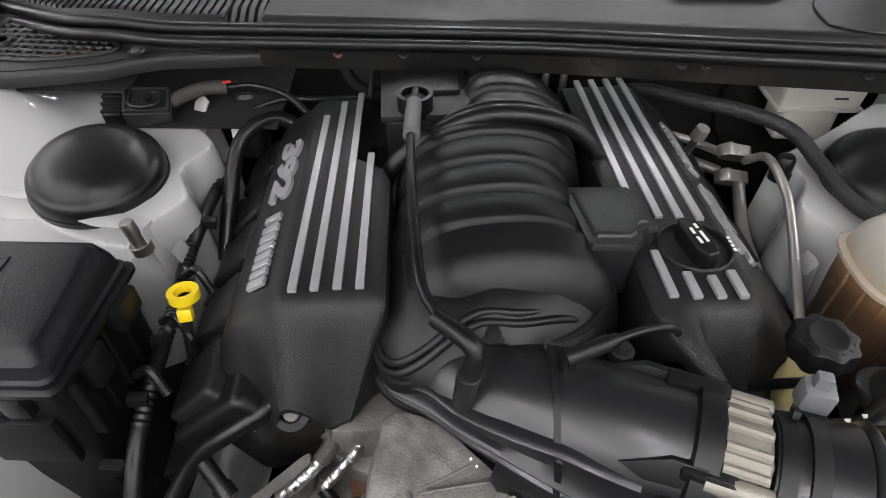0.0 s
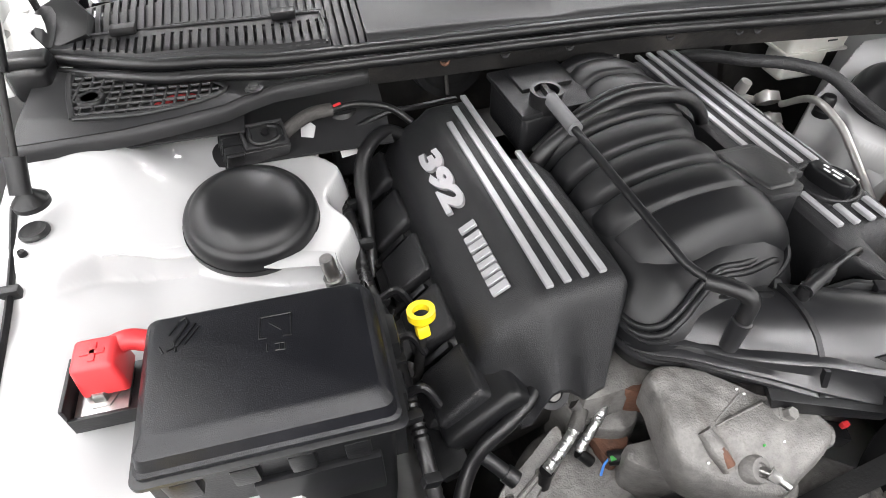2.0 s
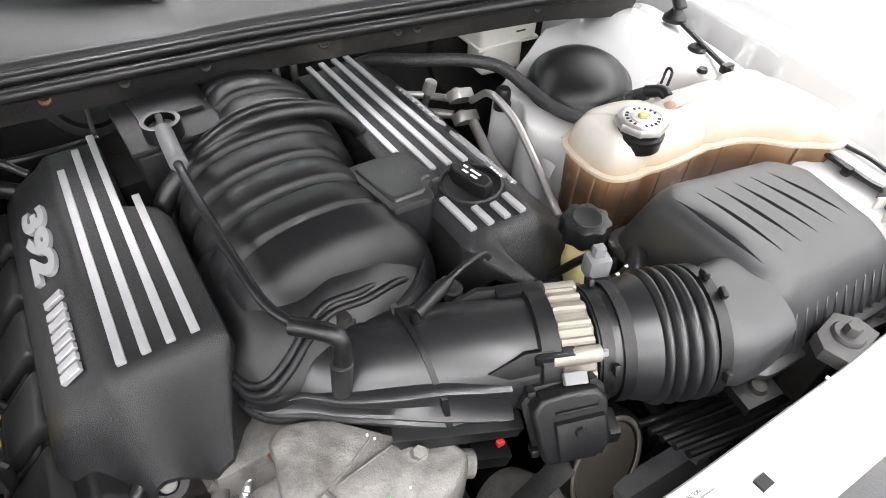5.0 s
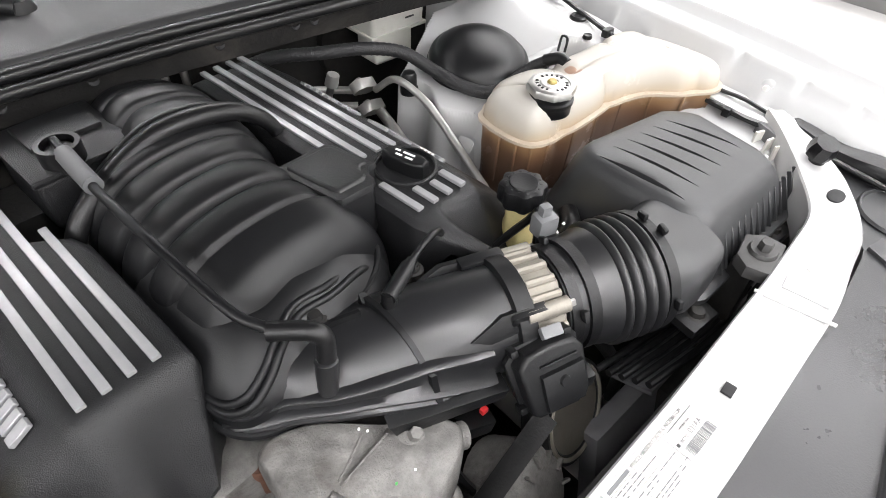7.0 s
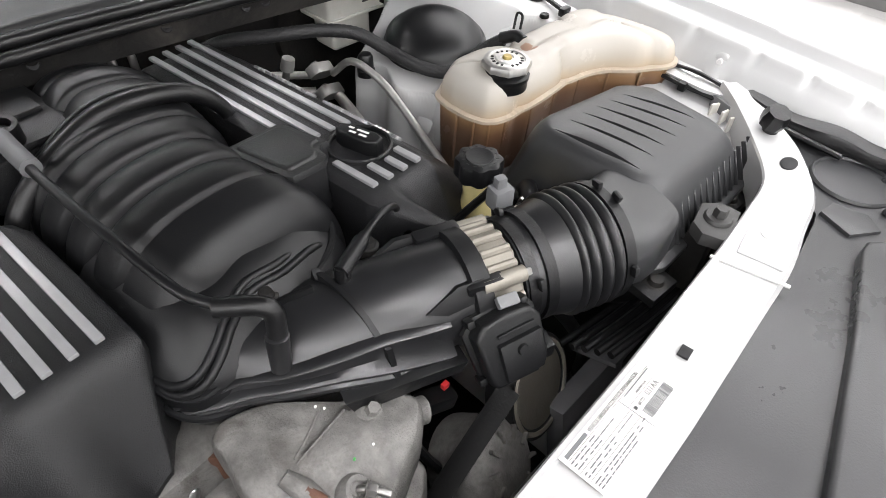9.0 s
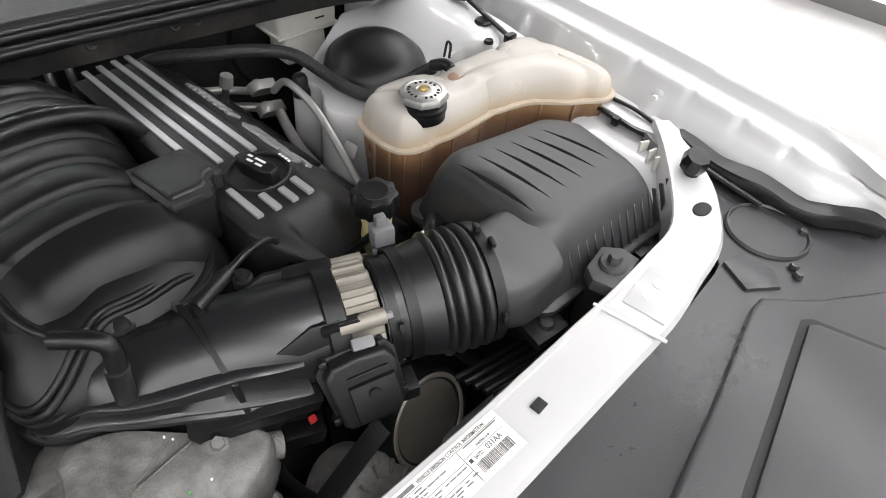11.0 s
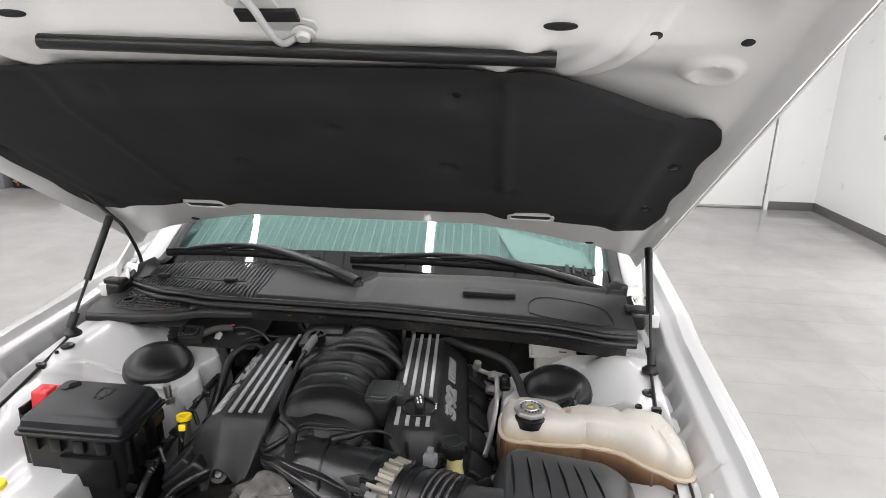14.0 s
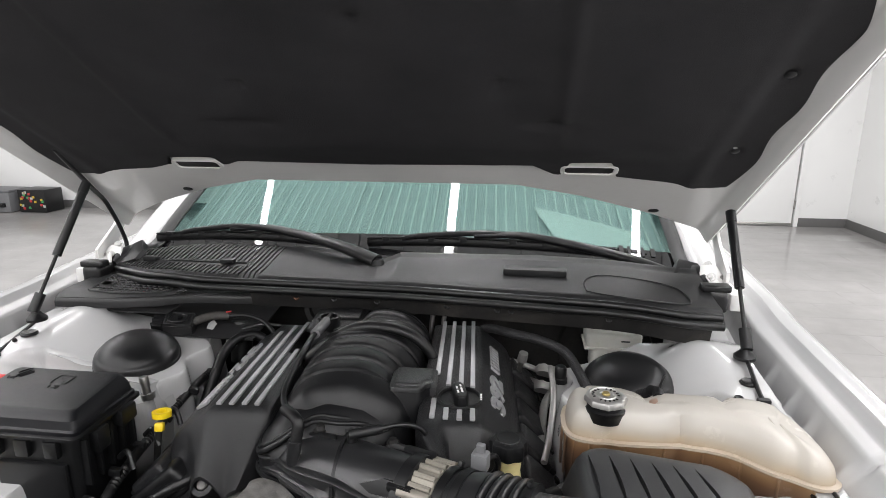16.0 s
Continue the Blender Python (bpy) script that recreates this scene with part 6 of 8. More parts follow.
sc_ = thing("vacuum_connector", "black vacuum elbow with a bent hose on the plenum", "connector", (0.085, 0.38, 0.88))
part("base_ring", lathe([(0.0082, -0.006), (0.0115, -0.006), (0.0118, 0.001), (0.0095, 0.004), (0.0082, 0.004)], 22, Matrix.Translation((0.073, 0.378, 0.894))), M_RUBBER, sc_)
part("nozzle", tube([(0.073, 0.377, 0.884), (0.0725, 0.378, 0.902), (0.0735, 0.3785, 0.915)], 0.0078, 14), M_RUBBER, sc_)
part("body", tube([(0.0690, 0.3755, 0.9120), (0.088, 0.3835, 0.9135), (0.108, 0.392, 0.915)], 0.0078, 14), M_SATIN, sc_)
part("collar", tube([(0.106, 0.391, 0.915), (0.115, 0.395, 0.9155)], 0.0058, 12, 2), M_BLACK, sc_)
part("hose", tube([(0.113, 0.394, 0.9155), (0.136, 0.402, 0.918), (0.159, 0.410, 0.914), (0.176, 0.418, 0.898), (0.186, 0.428, 0.86)], 0.0038, 10), M_RUBBER, sc_)

# square resonator box beside the filler cap
rb = thing("resonator_box", "square black plastic box with a stepped lid on the manifold", "resonator box", (0.12, 0.54, 0.87))
RB = [(-0.036, -0.056), (0.005, -0.058), (0.016, -0.05), (0.020, -0.035), (0.030, -0.026), (0.040, -0.026), (0.040, 0.046), (0.034, 0.056), (-0.036, 0.056), (-0.04, 0.05), (-0.04, -0.05)]
RM = Matrix.Translation((0.137, 0.553, 0.006)) @ rot(0, 0, 6) @ Matrix.Translation((0, 0, 0.915)) @ rot(-8, 3, 0) @ Matrix.Translation((0, 0, -0.915))
part("body", prism([(x * 0.95, y * 0.95) for x, y in RB], 0.855, 0.912, 0.002, m=RM), M_SATIN, rb)
part("lid", prism(RB, 0.909, 0.917, 0.003, 2, m=RM), M_LID, rb)
part("lid_panel", prism([(x * 0.82, y * 0.82) for x, y in RB], 0.915, 0.921, 0.003, 2, m=RM, inset=0.003), M_LID, rb)

# ---- throttle, intake hose and air box ----
tb = thing("throttle_body", "tan cast throttle body with a black motor housing", "throttle body", (0.2, 0.31, 0.80))
TC = Vector((0.198, 0.3145, 0.852))
loops = []
for t, k in ((-0.020, 0.97), (-0.018, 1.0), (0.018, 1.0), (0.020, 0.97)):
    loops.append([TC + SD * t + k * (0.0545 + 0.0035 * max(0, math.cos(13 * a)) ** 2) * (SN * math.cos(a) + Vector((0, 0, math.sin(a)))) for a in [2 * math.pi * j / 120 for j in range(120)]])
part("casting", loft(loops), M_TAN, tb, "tan cast aluminium ring", smooth=35)
for k in range(4):
    a = radians(45 + 90 * k)
    d = SN * math.cos(a) + Vector((0, 0, math.sin(a)))
    part("bolt_pillar", tube([TC + d * 0.056 - SD * 0.024, TC + d * 0.056 + SD * 0.022], 0.0085, 14, 2), M_TAN, tb)
    part("bolt", lathe([(0, 0.007), (0.0048, 0.007), (0.0055, 0.005), (0.0055, 0)], 6, along(TC + d * 0.056 + SD * 0.022, SD)), M_STEEL, tb)
for k in range(9):
    a = radians(20 + 17 * k)
    d = SN * math.cos(a) + Vector((0, 0, math.sin(a)))
    part("cooling_rib", tube([TC + d * 0.056 - SD * 0.014, TC + d * 0.0555 + SD * 0.018], 0.0042, 8, 1), M_TAN, tb)
MOT = Matrix.Translation((0.160, 0.250, 0.845)) @ rot(0, 0, -20) @ rot(62, 0, 0) @ rot(0, 0, 6)
mot = part("motor_housing", prism([(-0.030, -0.030), (-0.024, -0.036), (0.020, -0.038), (0.034, -0.024), (0.036, 0.020), (0.028, 0.032), (0.0, 0.036), (-0.024, 0.034), (-0.034, 0.022)], -0.024, 0.018, 0.005, 3, m=MOT), M_BLACK, tb, "black plastic motor cover")
part("motor_flange", prism([(-0.034, -0.032), (0.022, -0.042), (0.040, -0.026), (0.040, 0.024), (0.030, 0.038), (-0.026, 0.038), (-0.040, 0.024)], -0.006, 0.0, 0.002, 2, m=MOT), M_BLACK, mot)
part("motor_panel", prism([(-0.016, -0.030), (0.024, -0.030), (0.030, -0.020), (0.030, 0.010), (-0.016, 0.010)], 0.016, 0.024, 0.003, 2, m=MOT), M_BLACK, mot)
part("motor_rib", box((0, 0, 0), (0.040, 0.003, 0.004), 0.001, m=MOT @ Matrix.Translation((0.006, 0.018, 0.019))), M_BLACK, mot)
part("motor_boss", lathe([(0, 0.003), (0.005, 0.003), (0.006, 0.0)], 14, MOT @ Matrix.Translation((0.006, -0.002, 0.024))), M_BLACK, mot)
for x, y in ((-0.034, -0.028), (0.036, -0.024), (0.028, 0.034), (-0.030, 0.034)):
    part("clip", box((0, 0, 0), (0.008, 0.008, 0.014), 0.002, m=MOT @ Matrix.Translation((x, y, 0.0))), M_BLACK, mot)
part("retaining_clip", box((0.172, 0.262, 0.884), (0.022, 0.012, 0.009), 0.002, m=rot(0, 0, -20) @ rot(30, 0, 0)), M_GREYP, mot, "pale grey retaining clip")
part("plug", box((0.205, 0.236, 0.812), (0.02, 0.03, 0.02), 0.004, m=rot(0, 0, -20)), M_BLACK, mot)
part("red_lock", box((0.206, 0.226, 0.81), (0.005, 0.005, 0.005), 0.001), M_RED, mot)

ih = thing("intake_hose", "black ribbed intake hose with clamps at both ends", "intake hose", (0.29, 0.28, 0.80))
HP = [TC + SD * 0.022, TC + SD * 0.05, TC + SD * 0.082, TC + SD * 0.115 + Vector((0, -0.001, 0.001)), TC + SD * 0.148 + Vector((0, -0.001, 0.002))]


def hose_r(t):
    r = lerp(0.056, 0.066, smooth(t, 0.1, 0.6))
    if 0.50 < t < 0.90:
        r += 0.0095 * abs(math.sin((t - 0.50) / 0.40 * math.pi * 4)) ** 0.7 - 0.0055
    return r


part("hose", tube(HP, hose_r, 48, 34), M_SNOUT, ih, "moulded rubber bellows", smooth=60)
for t, r in ((0.030, 0.0585), (0.050, 0.0605), (0.140, 0.068)):
    part("clamp_band", lathe([(r - 0.002, -0.006), (r + 0.0008, -0.006), (r + 0.0008, 0.006), (r - 0.002, 0.006)], 44, along(TC + SD * t, SD)), M_BLACK if t > 0.04 else M_RUBBER, ih)
for t, a in ((0.034, 60), (0.034, 150), (0.140, 80), (0.140, 165), (0.146, 100)):
    d = SN * math.cos(radians(a)) + Vector((0, 0, math.sin(radians(a))))
    part("clamp_lug", box(TC + SD * t + d * (0.064 if t < 0.1 else 0.073), (0.006, 0.012, 0.008), 0.002, m=rot(0, 0, -20) @ rot(a - 90, 0, 0)), M_BLACK, ih)
part("sensor_neck", tube([(0.258, 0.334, 0.868), (0.262, 0.343, 0.893)], 0.013, 14, 3), M_SATIN, ih)
sens = part("sensor_plug", box((0.266, 0.352, 0.902), (0.024, 0.02, 0.026), 0.003, m=rot(0, 0, -15)), M_GREYP, ih, "grey plastic sensor plug")
part("plug_latch", box((0.266, 0.354, 0.92), (0.012, 0.01, 0.014), 0.002, m=rot(0, 0, -15)), M_GREYP, sens)
part("sensor_lead", tube([(0.272, 0.362, 0.90), (0.285, 0.375, 0.895), (0.29, 0.385, 0.875), (0.283, 0.40, 0.85), (0.26, 0.41, 0.83)], 0.005, 8), M_RUBBER, ih)

ab = thing("air_filter_box", "matt black air filter box with slotted lid", "air filter box", (0.53, 0.33, 0.72))


def ab_loop(z, ins, top=False):
    """One level of the lid: a rounded four-sided outline, its front leaning back as it rises."""
    out = []
    x0, x1, y0, y1 = 0.383 + ins * 0.8, 0.662 - ins * 0.9, 0.206 + ins * 1.15, 0.444 - ins * 0.8
    w, h = x1 - x0, y1 - y0
    for px, py in rrect(w, h, min(0.030 + 0.25 * ins, 0.42 * h), 7):
        x, y = px + (x0 + x1) / 2, py + (y0 + y1) / 2
        y += -0.040 * smooth(x, 0.54, 0.68) * smooth(py, 0, h / 2)
        x += -0.020 * smooth(-py, -h / 2, h / 2) * smooth(px, 0, w / 2)
        zz = z + (0.008 - 0.060 * (x - 0.378)) * smooth(z, 0.84, 0.89)
        zz += (0.004 * math.sin((y - 0.24) / 0.18 * math.pi) if top else 0)
        out.append((x, y, zz))
    return out


lid_ob = part("lid", loft([ab_loop(0.812, 0.0), ab_loop(0.835, 0.007), ab_loop(0.860, 0.015), ab_loop(0.877, 0.022), ab_loop(0.885, 0.027), ab_loop(0.8905, 0.032), ab_loop(0.8935, 0.038), ab_loop(0.895, 0.046), ab_loop(0.8955, 0.060, True), ab_loop(0.896, 0.085, True)]), M_BOX, ab, "moulded lid", smooth=50)
part("lid_rim", loft([ab_loop(0.800, -0.006), ab_loop(0.803, -0.008), ab_loop(0.811, -0.008), ab_loop(0.814, -0.005)]), M_BOX, ab)
part("tray", loft([ab_loop(0.70, 0.02), ab_loop(0.72, 0.012), ab_loop(0.799, 0.004)]), M_BLACK, ab, "lower tray")


def ab_top(x, y):
    return 0.896 + 0.008 - 0.060 * (x - 0.378) + 0.004 * math.sin((y - 0.24) / 0.18 * math.pi)


pockets = []
for k in range(6):
    x = 0.4215 + 0.0305 * k
    half = [(0.0, -0.061), (0.0016, -0.045), (0.0034, -0.018), (0.0038, 0.0), (0.0032, 0.02), (0.0014, 0.045), (0.0, 0.061)]
    lens = half + [(-0.75 * a, b) for a, b in half[-2:0:-1]]
    L = 1 - 0.03 * k
    pockets.append(prism([(a, b * L) for a, b in lens], -0.010, 0.012, 0, m=Matrix.Translation((x, 0.332, ab_top(x, 0.332))) @ rot(0, 3.4, 2.5 + 1.9 * k)))
cut(lid_ob, join(*pockets))
for k in range(14):
    x = 0.44 + 0.0165 * k
    part("wall_rib", box((x, 0.2065, 0.768), (0.0022, 0.008, 0.07), 0.001, 1), M_BLACK, ab)
    part("wall_rib", box((x, 0.2160, 0.838), (0.0026, 0.007, 0.05), 0.0008, 1, m=rot(-25, 0, 0)), M_BOX, ab)
for k in range(7):
    part("wall_rib", box((0.674, 0.27 + 0.018 * k, 0.78), (0.014, 0.0035, 0.08), 0.001, 1), M_BLACK, ab)
# inlet: round at the hose, square where it runs into the lid
loops = []
for t, rw, rh, ex, dy, dz in ((0.138, 0.061, 0.056, 1.0, 0, 0.002), (0.150, 0.060, 0.054, 0.95, 0, 0.002), (0.163, 0.061, 0.050, 0.75, 0.001, 0.001), (0.180, 0.062, 0.046, 0.55, 0.004, 0.0), (0.205, 0.061, 0.044, 0.42, 0.012, -0.001), (0.235, 0.060, 0.043, 0.38, 0.024, -0.002)):
    c = TC + SD * t + Vector((0, dy, dz))
    loops.append([c + SN * rw * (abs(math.cos(a)) ** ex * (1 if math.cos(a) > 0 else -1)) + Vector((0, 0, rh * abs(math.sin(a)) ** ex * (1 if math.sin(a) > 0 else -1))) for a in [2 * math.pi * j / 48 for j in range(48)]])
part("inlet_neck", loft(loops), M_BOX, ab, smooth=60)
for x, y, z in ((0.384, 0.197, 0.796), (0.591, 0.201, 0.800)):
    part("foot", prism([(-0.028, -0.014), (0.022, -0.018), (0.026, 0.0), (0.02, 0.04), (-0.02, 0.04)], -0.012, 0.0, 0.003, m=Matrix.Translation((x, y, z))), M_BLACK, ab)
    part("foot_screw", lathe([(0, 0.008), (0.008, 0.007), (0.010, 0.001), (0.014, 0.0), (0.014, -0.003)], 14, Matrix.Translation((x, y, z))), M_DARK, ab)
part("bright_rod", tube([(0.42, 0.222, 0.80), (0.5, 0.226, 0.803), (0.57, 0.222, 0.807)], 0.003, 8), M_STEEL, ab)

mb = thing("mount_bracket", "grey steel bracket bolted behind the beam", "bracket", (0.47, 0.18, 0.80))
part("plate", prism([(-0.035, -0.02), (0.028, -0.024), (0.034, 0.0), (0.022, 0.022), (-0.02, 0.024), (-0.036, 0.01)], 0.835, 0.852, 0.004, 2, m=Matrix.Translation((0.472, 0.183, 0)) @ rot(0, 0, 15)), M_BRACKET, mb)
part("stem", box((0.468, 0.19, 0.79), (0.03, 0.03, 0.1), 0.004), M_DARK, mb)
part("washer", lathe([(0, 0.003), (0.015, 0.003), (0.017, 0.0), (0.017, -0.003)], 22, Matrix.Translation((0.472, 0.182, 0.854))), M_BRACKET, mb)
part("bolt", lathe([(0, 0.012), (0.007, 0.012), (0.0085, 0.009), (0.0085, 0.0)], 6, Matrix.Translation((0.472, 0.182, 0.856))), M_BRACKET, mb)

hlb = thing("headlamp_bracket", "pale ribbed plastic headlamp bracket by the wing", "bracket", (0.72, 0.27, 0.80))
part("web", box((0.708, 0.262, 0.815), (0.008, 0.11, 0.09), 0.003, m=rot(0, 0, -24)), M_GREYP, hlb)
for k in range(5):
    part("rib", box((0.70 + 0.008 * k - 0.012, 0.225 + 0.018 * k, 0.82), (0.03, 0.004, 0.07), 0.001, m=rot(0, 0, -24 + 12 * (k % 2))), M_CLEARW, hlb)

# ---- coolant bottle ----
cb = thing("coolant_bottle", "yellowed translucent coolant bottle half full of amber coolant", "coolant bottle", (0.58, 0.49, 0.70))
CO = [(0.393, 0.545), (0.394, 0.508), (0.404, 0.483), (0.432, 0.472), (0.50, 0.470), (0.57, 0.473), (0.635, 0.460), (0.685, 0.420), (0.732, 0.393), (0.760, 0.397), (0.770, 0.425), (0.766, 0.50), (0.755, 0.555), (0.728, 0.576),
      (0.66, 0.574), (0.585, 0.571), (0.53, 0.580), (0.48, 0.592), (0.43, 0.592), (0.402, 0.576)]
CSP = [(p.x, p.y) for p in spline([(x, y, 0) for x, y in CO + [CO[0]]], 6)[:-1]]


def cb_loop(z, ins, crown=0.0):
    out = []
    n = len(CSP)
    for i, (x, y) in enumerate(CSP):
        a, b = Vector(CSP[i - 1]), Vector(CSP[(i + 1) % n])
        t = (b - a).normalized()
        nrm = Vector((t.y, -t.x))
        groove = 0.0075 * max(0, math.cos((x + 0.35 * (y - 0.5)) * math.pi / 0.056)) ** 8 * (1 if ins > 0.0 else 0.4)
        q = Vector((x, y)) - nrm * (min(ins, 0.014) + groove)
        if ins > 0.014:
            ax = min(0.71, max(0.452, x))
            q = q.lerp(Vector((ax, lerp(0.532, 0.488, (ax - 0.452) / 0.258))), (ins - 0.014) * 11)
        zz = z - 0.9 * groove * min(1, max(0, (z - 0.862) * 30)) + crown * (0.007 * (1 - smooth(x, 0.49, 0.54)) + 0.012 * smooth(x, 0.5, 0.58) - 0.012 * smooth(x, 0.66, 0.77))
        out.append((q.x, q.y, zz))
    return out


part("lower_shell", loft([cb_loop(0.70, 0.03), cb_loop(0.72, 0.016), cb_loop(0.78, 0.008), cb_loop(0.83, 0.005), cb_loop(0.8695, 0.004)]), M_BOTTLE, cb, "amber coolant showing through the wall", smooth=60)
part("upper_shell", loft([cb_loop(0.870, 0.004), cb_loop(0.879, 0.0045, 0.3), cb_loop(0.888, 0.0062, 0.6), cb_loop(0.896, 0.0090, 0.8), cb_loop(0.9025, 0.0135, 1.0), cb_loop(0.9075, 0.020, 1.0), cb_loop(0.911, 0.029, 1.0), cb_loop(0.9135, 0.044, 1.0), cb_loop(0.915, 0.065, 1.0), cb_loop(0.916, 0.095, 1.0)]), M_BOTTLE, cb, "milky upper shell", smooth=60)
for k in range(3, 52, 5):
    x, y = CSP[k]
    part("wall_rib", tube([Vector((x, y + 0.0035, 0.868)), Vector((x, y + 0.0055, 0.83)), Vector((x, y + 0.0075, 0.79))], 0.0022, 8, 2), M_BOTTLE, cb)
part("weld_seam", loft([cb_loop(0.868, 0.003), cb_loop(0.869, -0.0030), cb_loop(0.8735, -0.0030), cb_loop(0.8745, 0.003)]), M_SEAM, cb, smooth=30)
part("hose_nub", lathe([(0, 0.011), (0.008, 0.010), (0.016, 0.005), (0.026, -0.006)], 24, Matrix.Translation((0.547, 0.53, 0.910))), M_NUB, cb, "pink stained moulded nub")
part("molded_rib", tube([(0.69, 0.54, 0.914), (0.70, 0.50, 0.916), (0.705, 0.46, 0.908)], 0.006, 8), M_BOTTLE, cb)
CAPM = Matrix.Translation((0.456, 0.503, 0.004))
cap = part("neck", lathe([(0.031, 0.895), (0.031, 0.907), (0.0325, 0.909), (0.0325, 0.914), (0.0285, 0.916), (0.0285, 0.925), (0.02, 0.926)], 36, CAPM), M_BLACK, cb, "black filler neck")
loops = []
for r, z, k in ((0.0295, 0.922, 1), (0.0315, 0.923, 1), (0.0318, 0.929, 1), (0.0305, 0.9325, 0.8), (0.0270, 0.9345, 0.2), (0.0245, 0.9345, 0), (0.0235, 0.9330, 0), (0.0165, 0.9335, 0), (0.0150, 0.9350, 0), (0.0095, 0.9355, 0), (0.0085, 0.9340, 0), (0.001, 0.9340, 0)):
    loops.append([CAPM @ Vector(((r + 0.0022 * k * max(0, math.cos(8 * a)) ** 3) * math.cos(a), (r + 0.0022 * k * max(0, math.cos(8 * a)) ** 3) * math.sin(a), z)) for a in [2 * math.pi * j / 96 for j in range(96)]])
part("pressure_cap", loft(loops), M_TUBE, cap, "bright pressed steel pressure cap", smooth=35)
part("cap_rivet", lathe([(0, 0.9385), (0.005, 0.938), (0.0065, 0.936), (0.0065, 0.933)], 16, CAPM), M_BRASS, cap, "brass rivet")
for k in range(18):
    a = 2 * math.pi * k / 18
    if k % 6 != 5:
        part("embossed_mark", box((0.456 + 0.020 * math.cos(a), 0.503 + 0.020 * math.sin(a), 0.9376), (0.0042, 0.0030, 0.0014), 0.0004, 1, m=rot(0, 0, math.degrees(a))), M_DARK, cap)

oh = thing("overflow_hose", "black braided coolant hose looping round the tower cap", "hose", (0.44, 0.7, 0.86))
part("hose", tube([(0.22, 0.93, 0.86), (0.25, 0.87, 0.895), (0.30, 0.815, 0.908), (0.36, 0.785, 0.908), (0.41, 0.755, 0.898), (0.435, 0.71, 0.878), (0.448, 0.66, 0.868), (0.468, 0.622, 0.866), (0.50, 0.61, 0.874), (0.533, 0.602, 0.89), (0.545, 0.58, 0.908)], lambda t: 0.0098 + 0.0004 * math.sin(t * 420), 14, 16), M_BRAID, oh)
part("end_fitting", tube([(0.543, 0.582, 0.91), (0.55, 0.562, 0.918), (0.548, 0.545, 0.916)], 0.0092, 12), M_BLACK, oh)
part("spring_clip", tube([(0.555, 0.57, 0.925), (0.562, 0.572, 0.945), (0.556, 0.558, 0.948), (0.552, 0.556, 0.93)], 0.002, 6), M_BLACK, oh)

# ---- power steering reservoir ----
ps = thing("steering_reservoir", "cream power steering reservoir with a black screw cap", "fluid reservoir", (0.305, 0.413, 0.78))
part("bottle", lathe([(0, 0.78), (0.021, 0.78), (0.021, 0.83), (0.018, 0.85), (0.020, 0.872), (0.0235, 0.882)], 24, Matrix.Translation((0.305, 0.413, 0))), M_CREAM, ps, "cream plastic bottle")
loops = []
for z, k in ((0.876, 0.94), (0.879, 1.0), (0.896, 1.0), (0.900, 0.96), (0.902, 0.82)):
    loops.append([(0.304 + k * (0.0275 + 0.0018 * math.cos(8 * a)) * math.cos(a), 0.414 + k * (0.0275 + 0.0018 * math.cos(8 * a)) * math.sin(a), z) for a in [2 * math.pi * j / 64 for j in range(64)]])
pcap = part("cap", loft(loops), M_BLACK, ps, "scalloped black screw cap")
part("cap_ring", lathe([(0, 0.9028), (0.012, 0.9028), (0.0145, 0.9034), (0.0165, 0.9034), (0.0175, 0.9015)], 32, Matrix.Translation((0.304, 0.414, 0))), M_BLACK, pcap)
for k in range(14):
    a = 2 * math.pi * k / 14
    part("cap_mark", box((0.304 + 0.0205 * math.cos(a), 0.414 + 0.0205 * math.sin(a), 0.9015), (0.0016, 0.0034, 0.0016), 0, m=rot(0, 0, math.degrees(a) + 90 * (k % 3 == 0))), M_LID, pcap, smooth=0)
psh = thing("return_hose", "black return hose with printed marks", "hose", (0.32, 0.37, 0.82))
part("hose", tube([(0.20, 0.44, 0.80), (0.24, 0.42, 0.815), (0.285, 0.388, 0.80), (0.33, 0.372, 0.815), (0.355, 0.37, 0.832), (0.378, 0.39, 0.83)], 0.0125, 14), M_RUBBER, psh)
for k in range(3):
    part("mark", box((0.322 + 0.012 * k, 0.3735, 0.8245 + 0.008 * k), (0.006, 0.004, 0.001), 0), M_PAPER, psh, smooth=0)

# ---- fuse box and battery terminal ----
fb = thing("fuse_box", "black fuse box with a chamfered lid and moulded signs", "fuse box", (-0.47, 0.42, 0.66))


def fb_loop(z, w, h, dx=0.0, dy=0.0, r=0.010):
    return [(-0.471 + dx + x, 0.4235 + dy + y, z + (0.07 * y if z > 0.92 else 0)) for x, y in rrect(w, h, r, 4)]


part("lid", loft([fb_loop(0.888, 0.230, 0.152), fb_loop(0.896, 0.230, 0.152), fb_loop(0.899, 0.224, 0.146), fb_loop(0.912, 0.219, 0.141, 0, 0.001), fb_loop(0.9225, 0.206, 0.127, 0, 0.003), fb_loop(0.9255, 0.199, 0.120, 0, 0.003), fb_loop(0.9265, 0.188, 0.110, 0, 0.003)]), M_FUSE, fb, "chamfered lid", smooth=26)
part("lid_lip", loft([fb_loop(0.881, 0.232, 0.154), fb_loop(0.883, 0.240, 0.162), fb_loop(0.888, 0.240, 0.162), fb_loop(0.890, 0.232, 0.154)]), M_BLACK, fb)
part("base", loft([fb_loop(0.62, 0.19, 0.125, 0, 0.005), fb_loop(0.72, 0.205, 0.135), fb_loop(0.83, 0.214, 0.140), fb_loop(0.880, 0.218, 0.142)]), M_BLACK, fb)
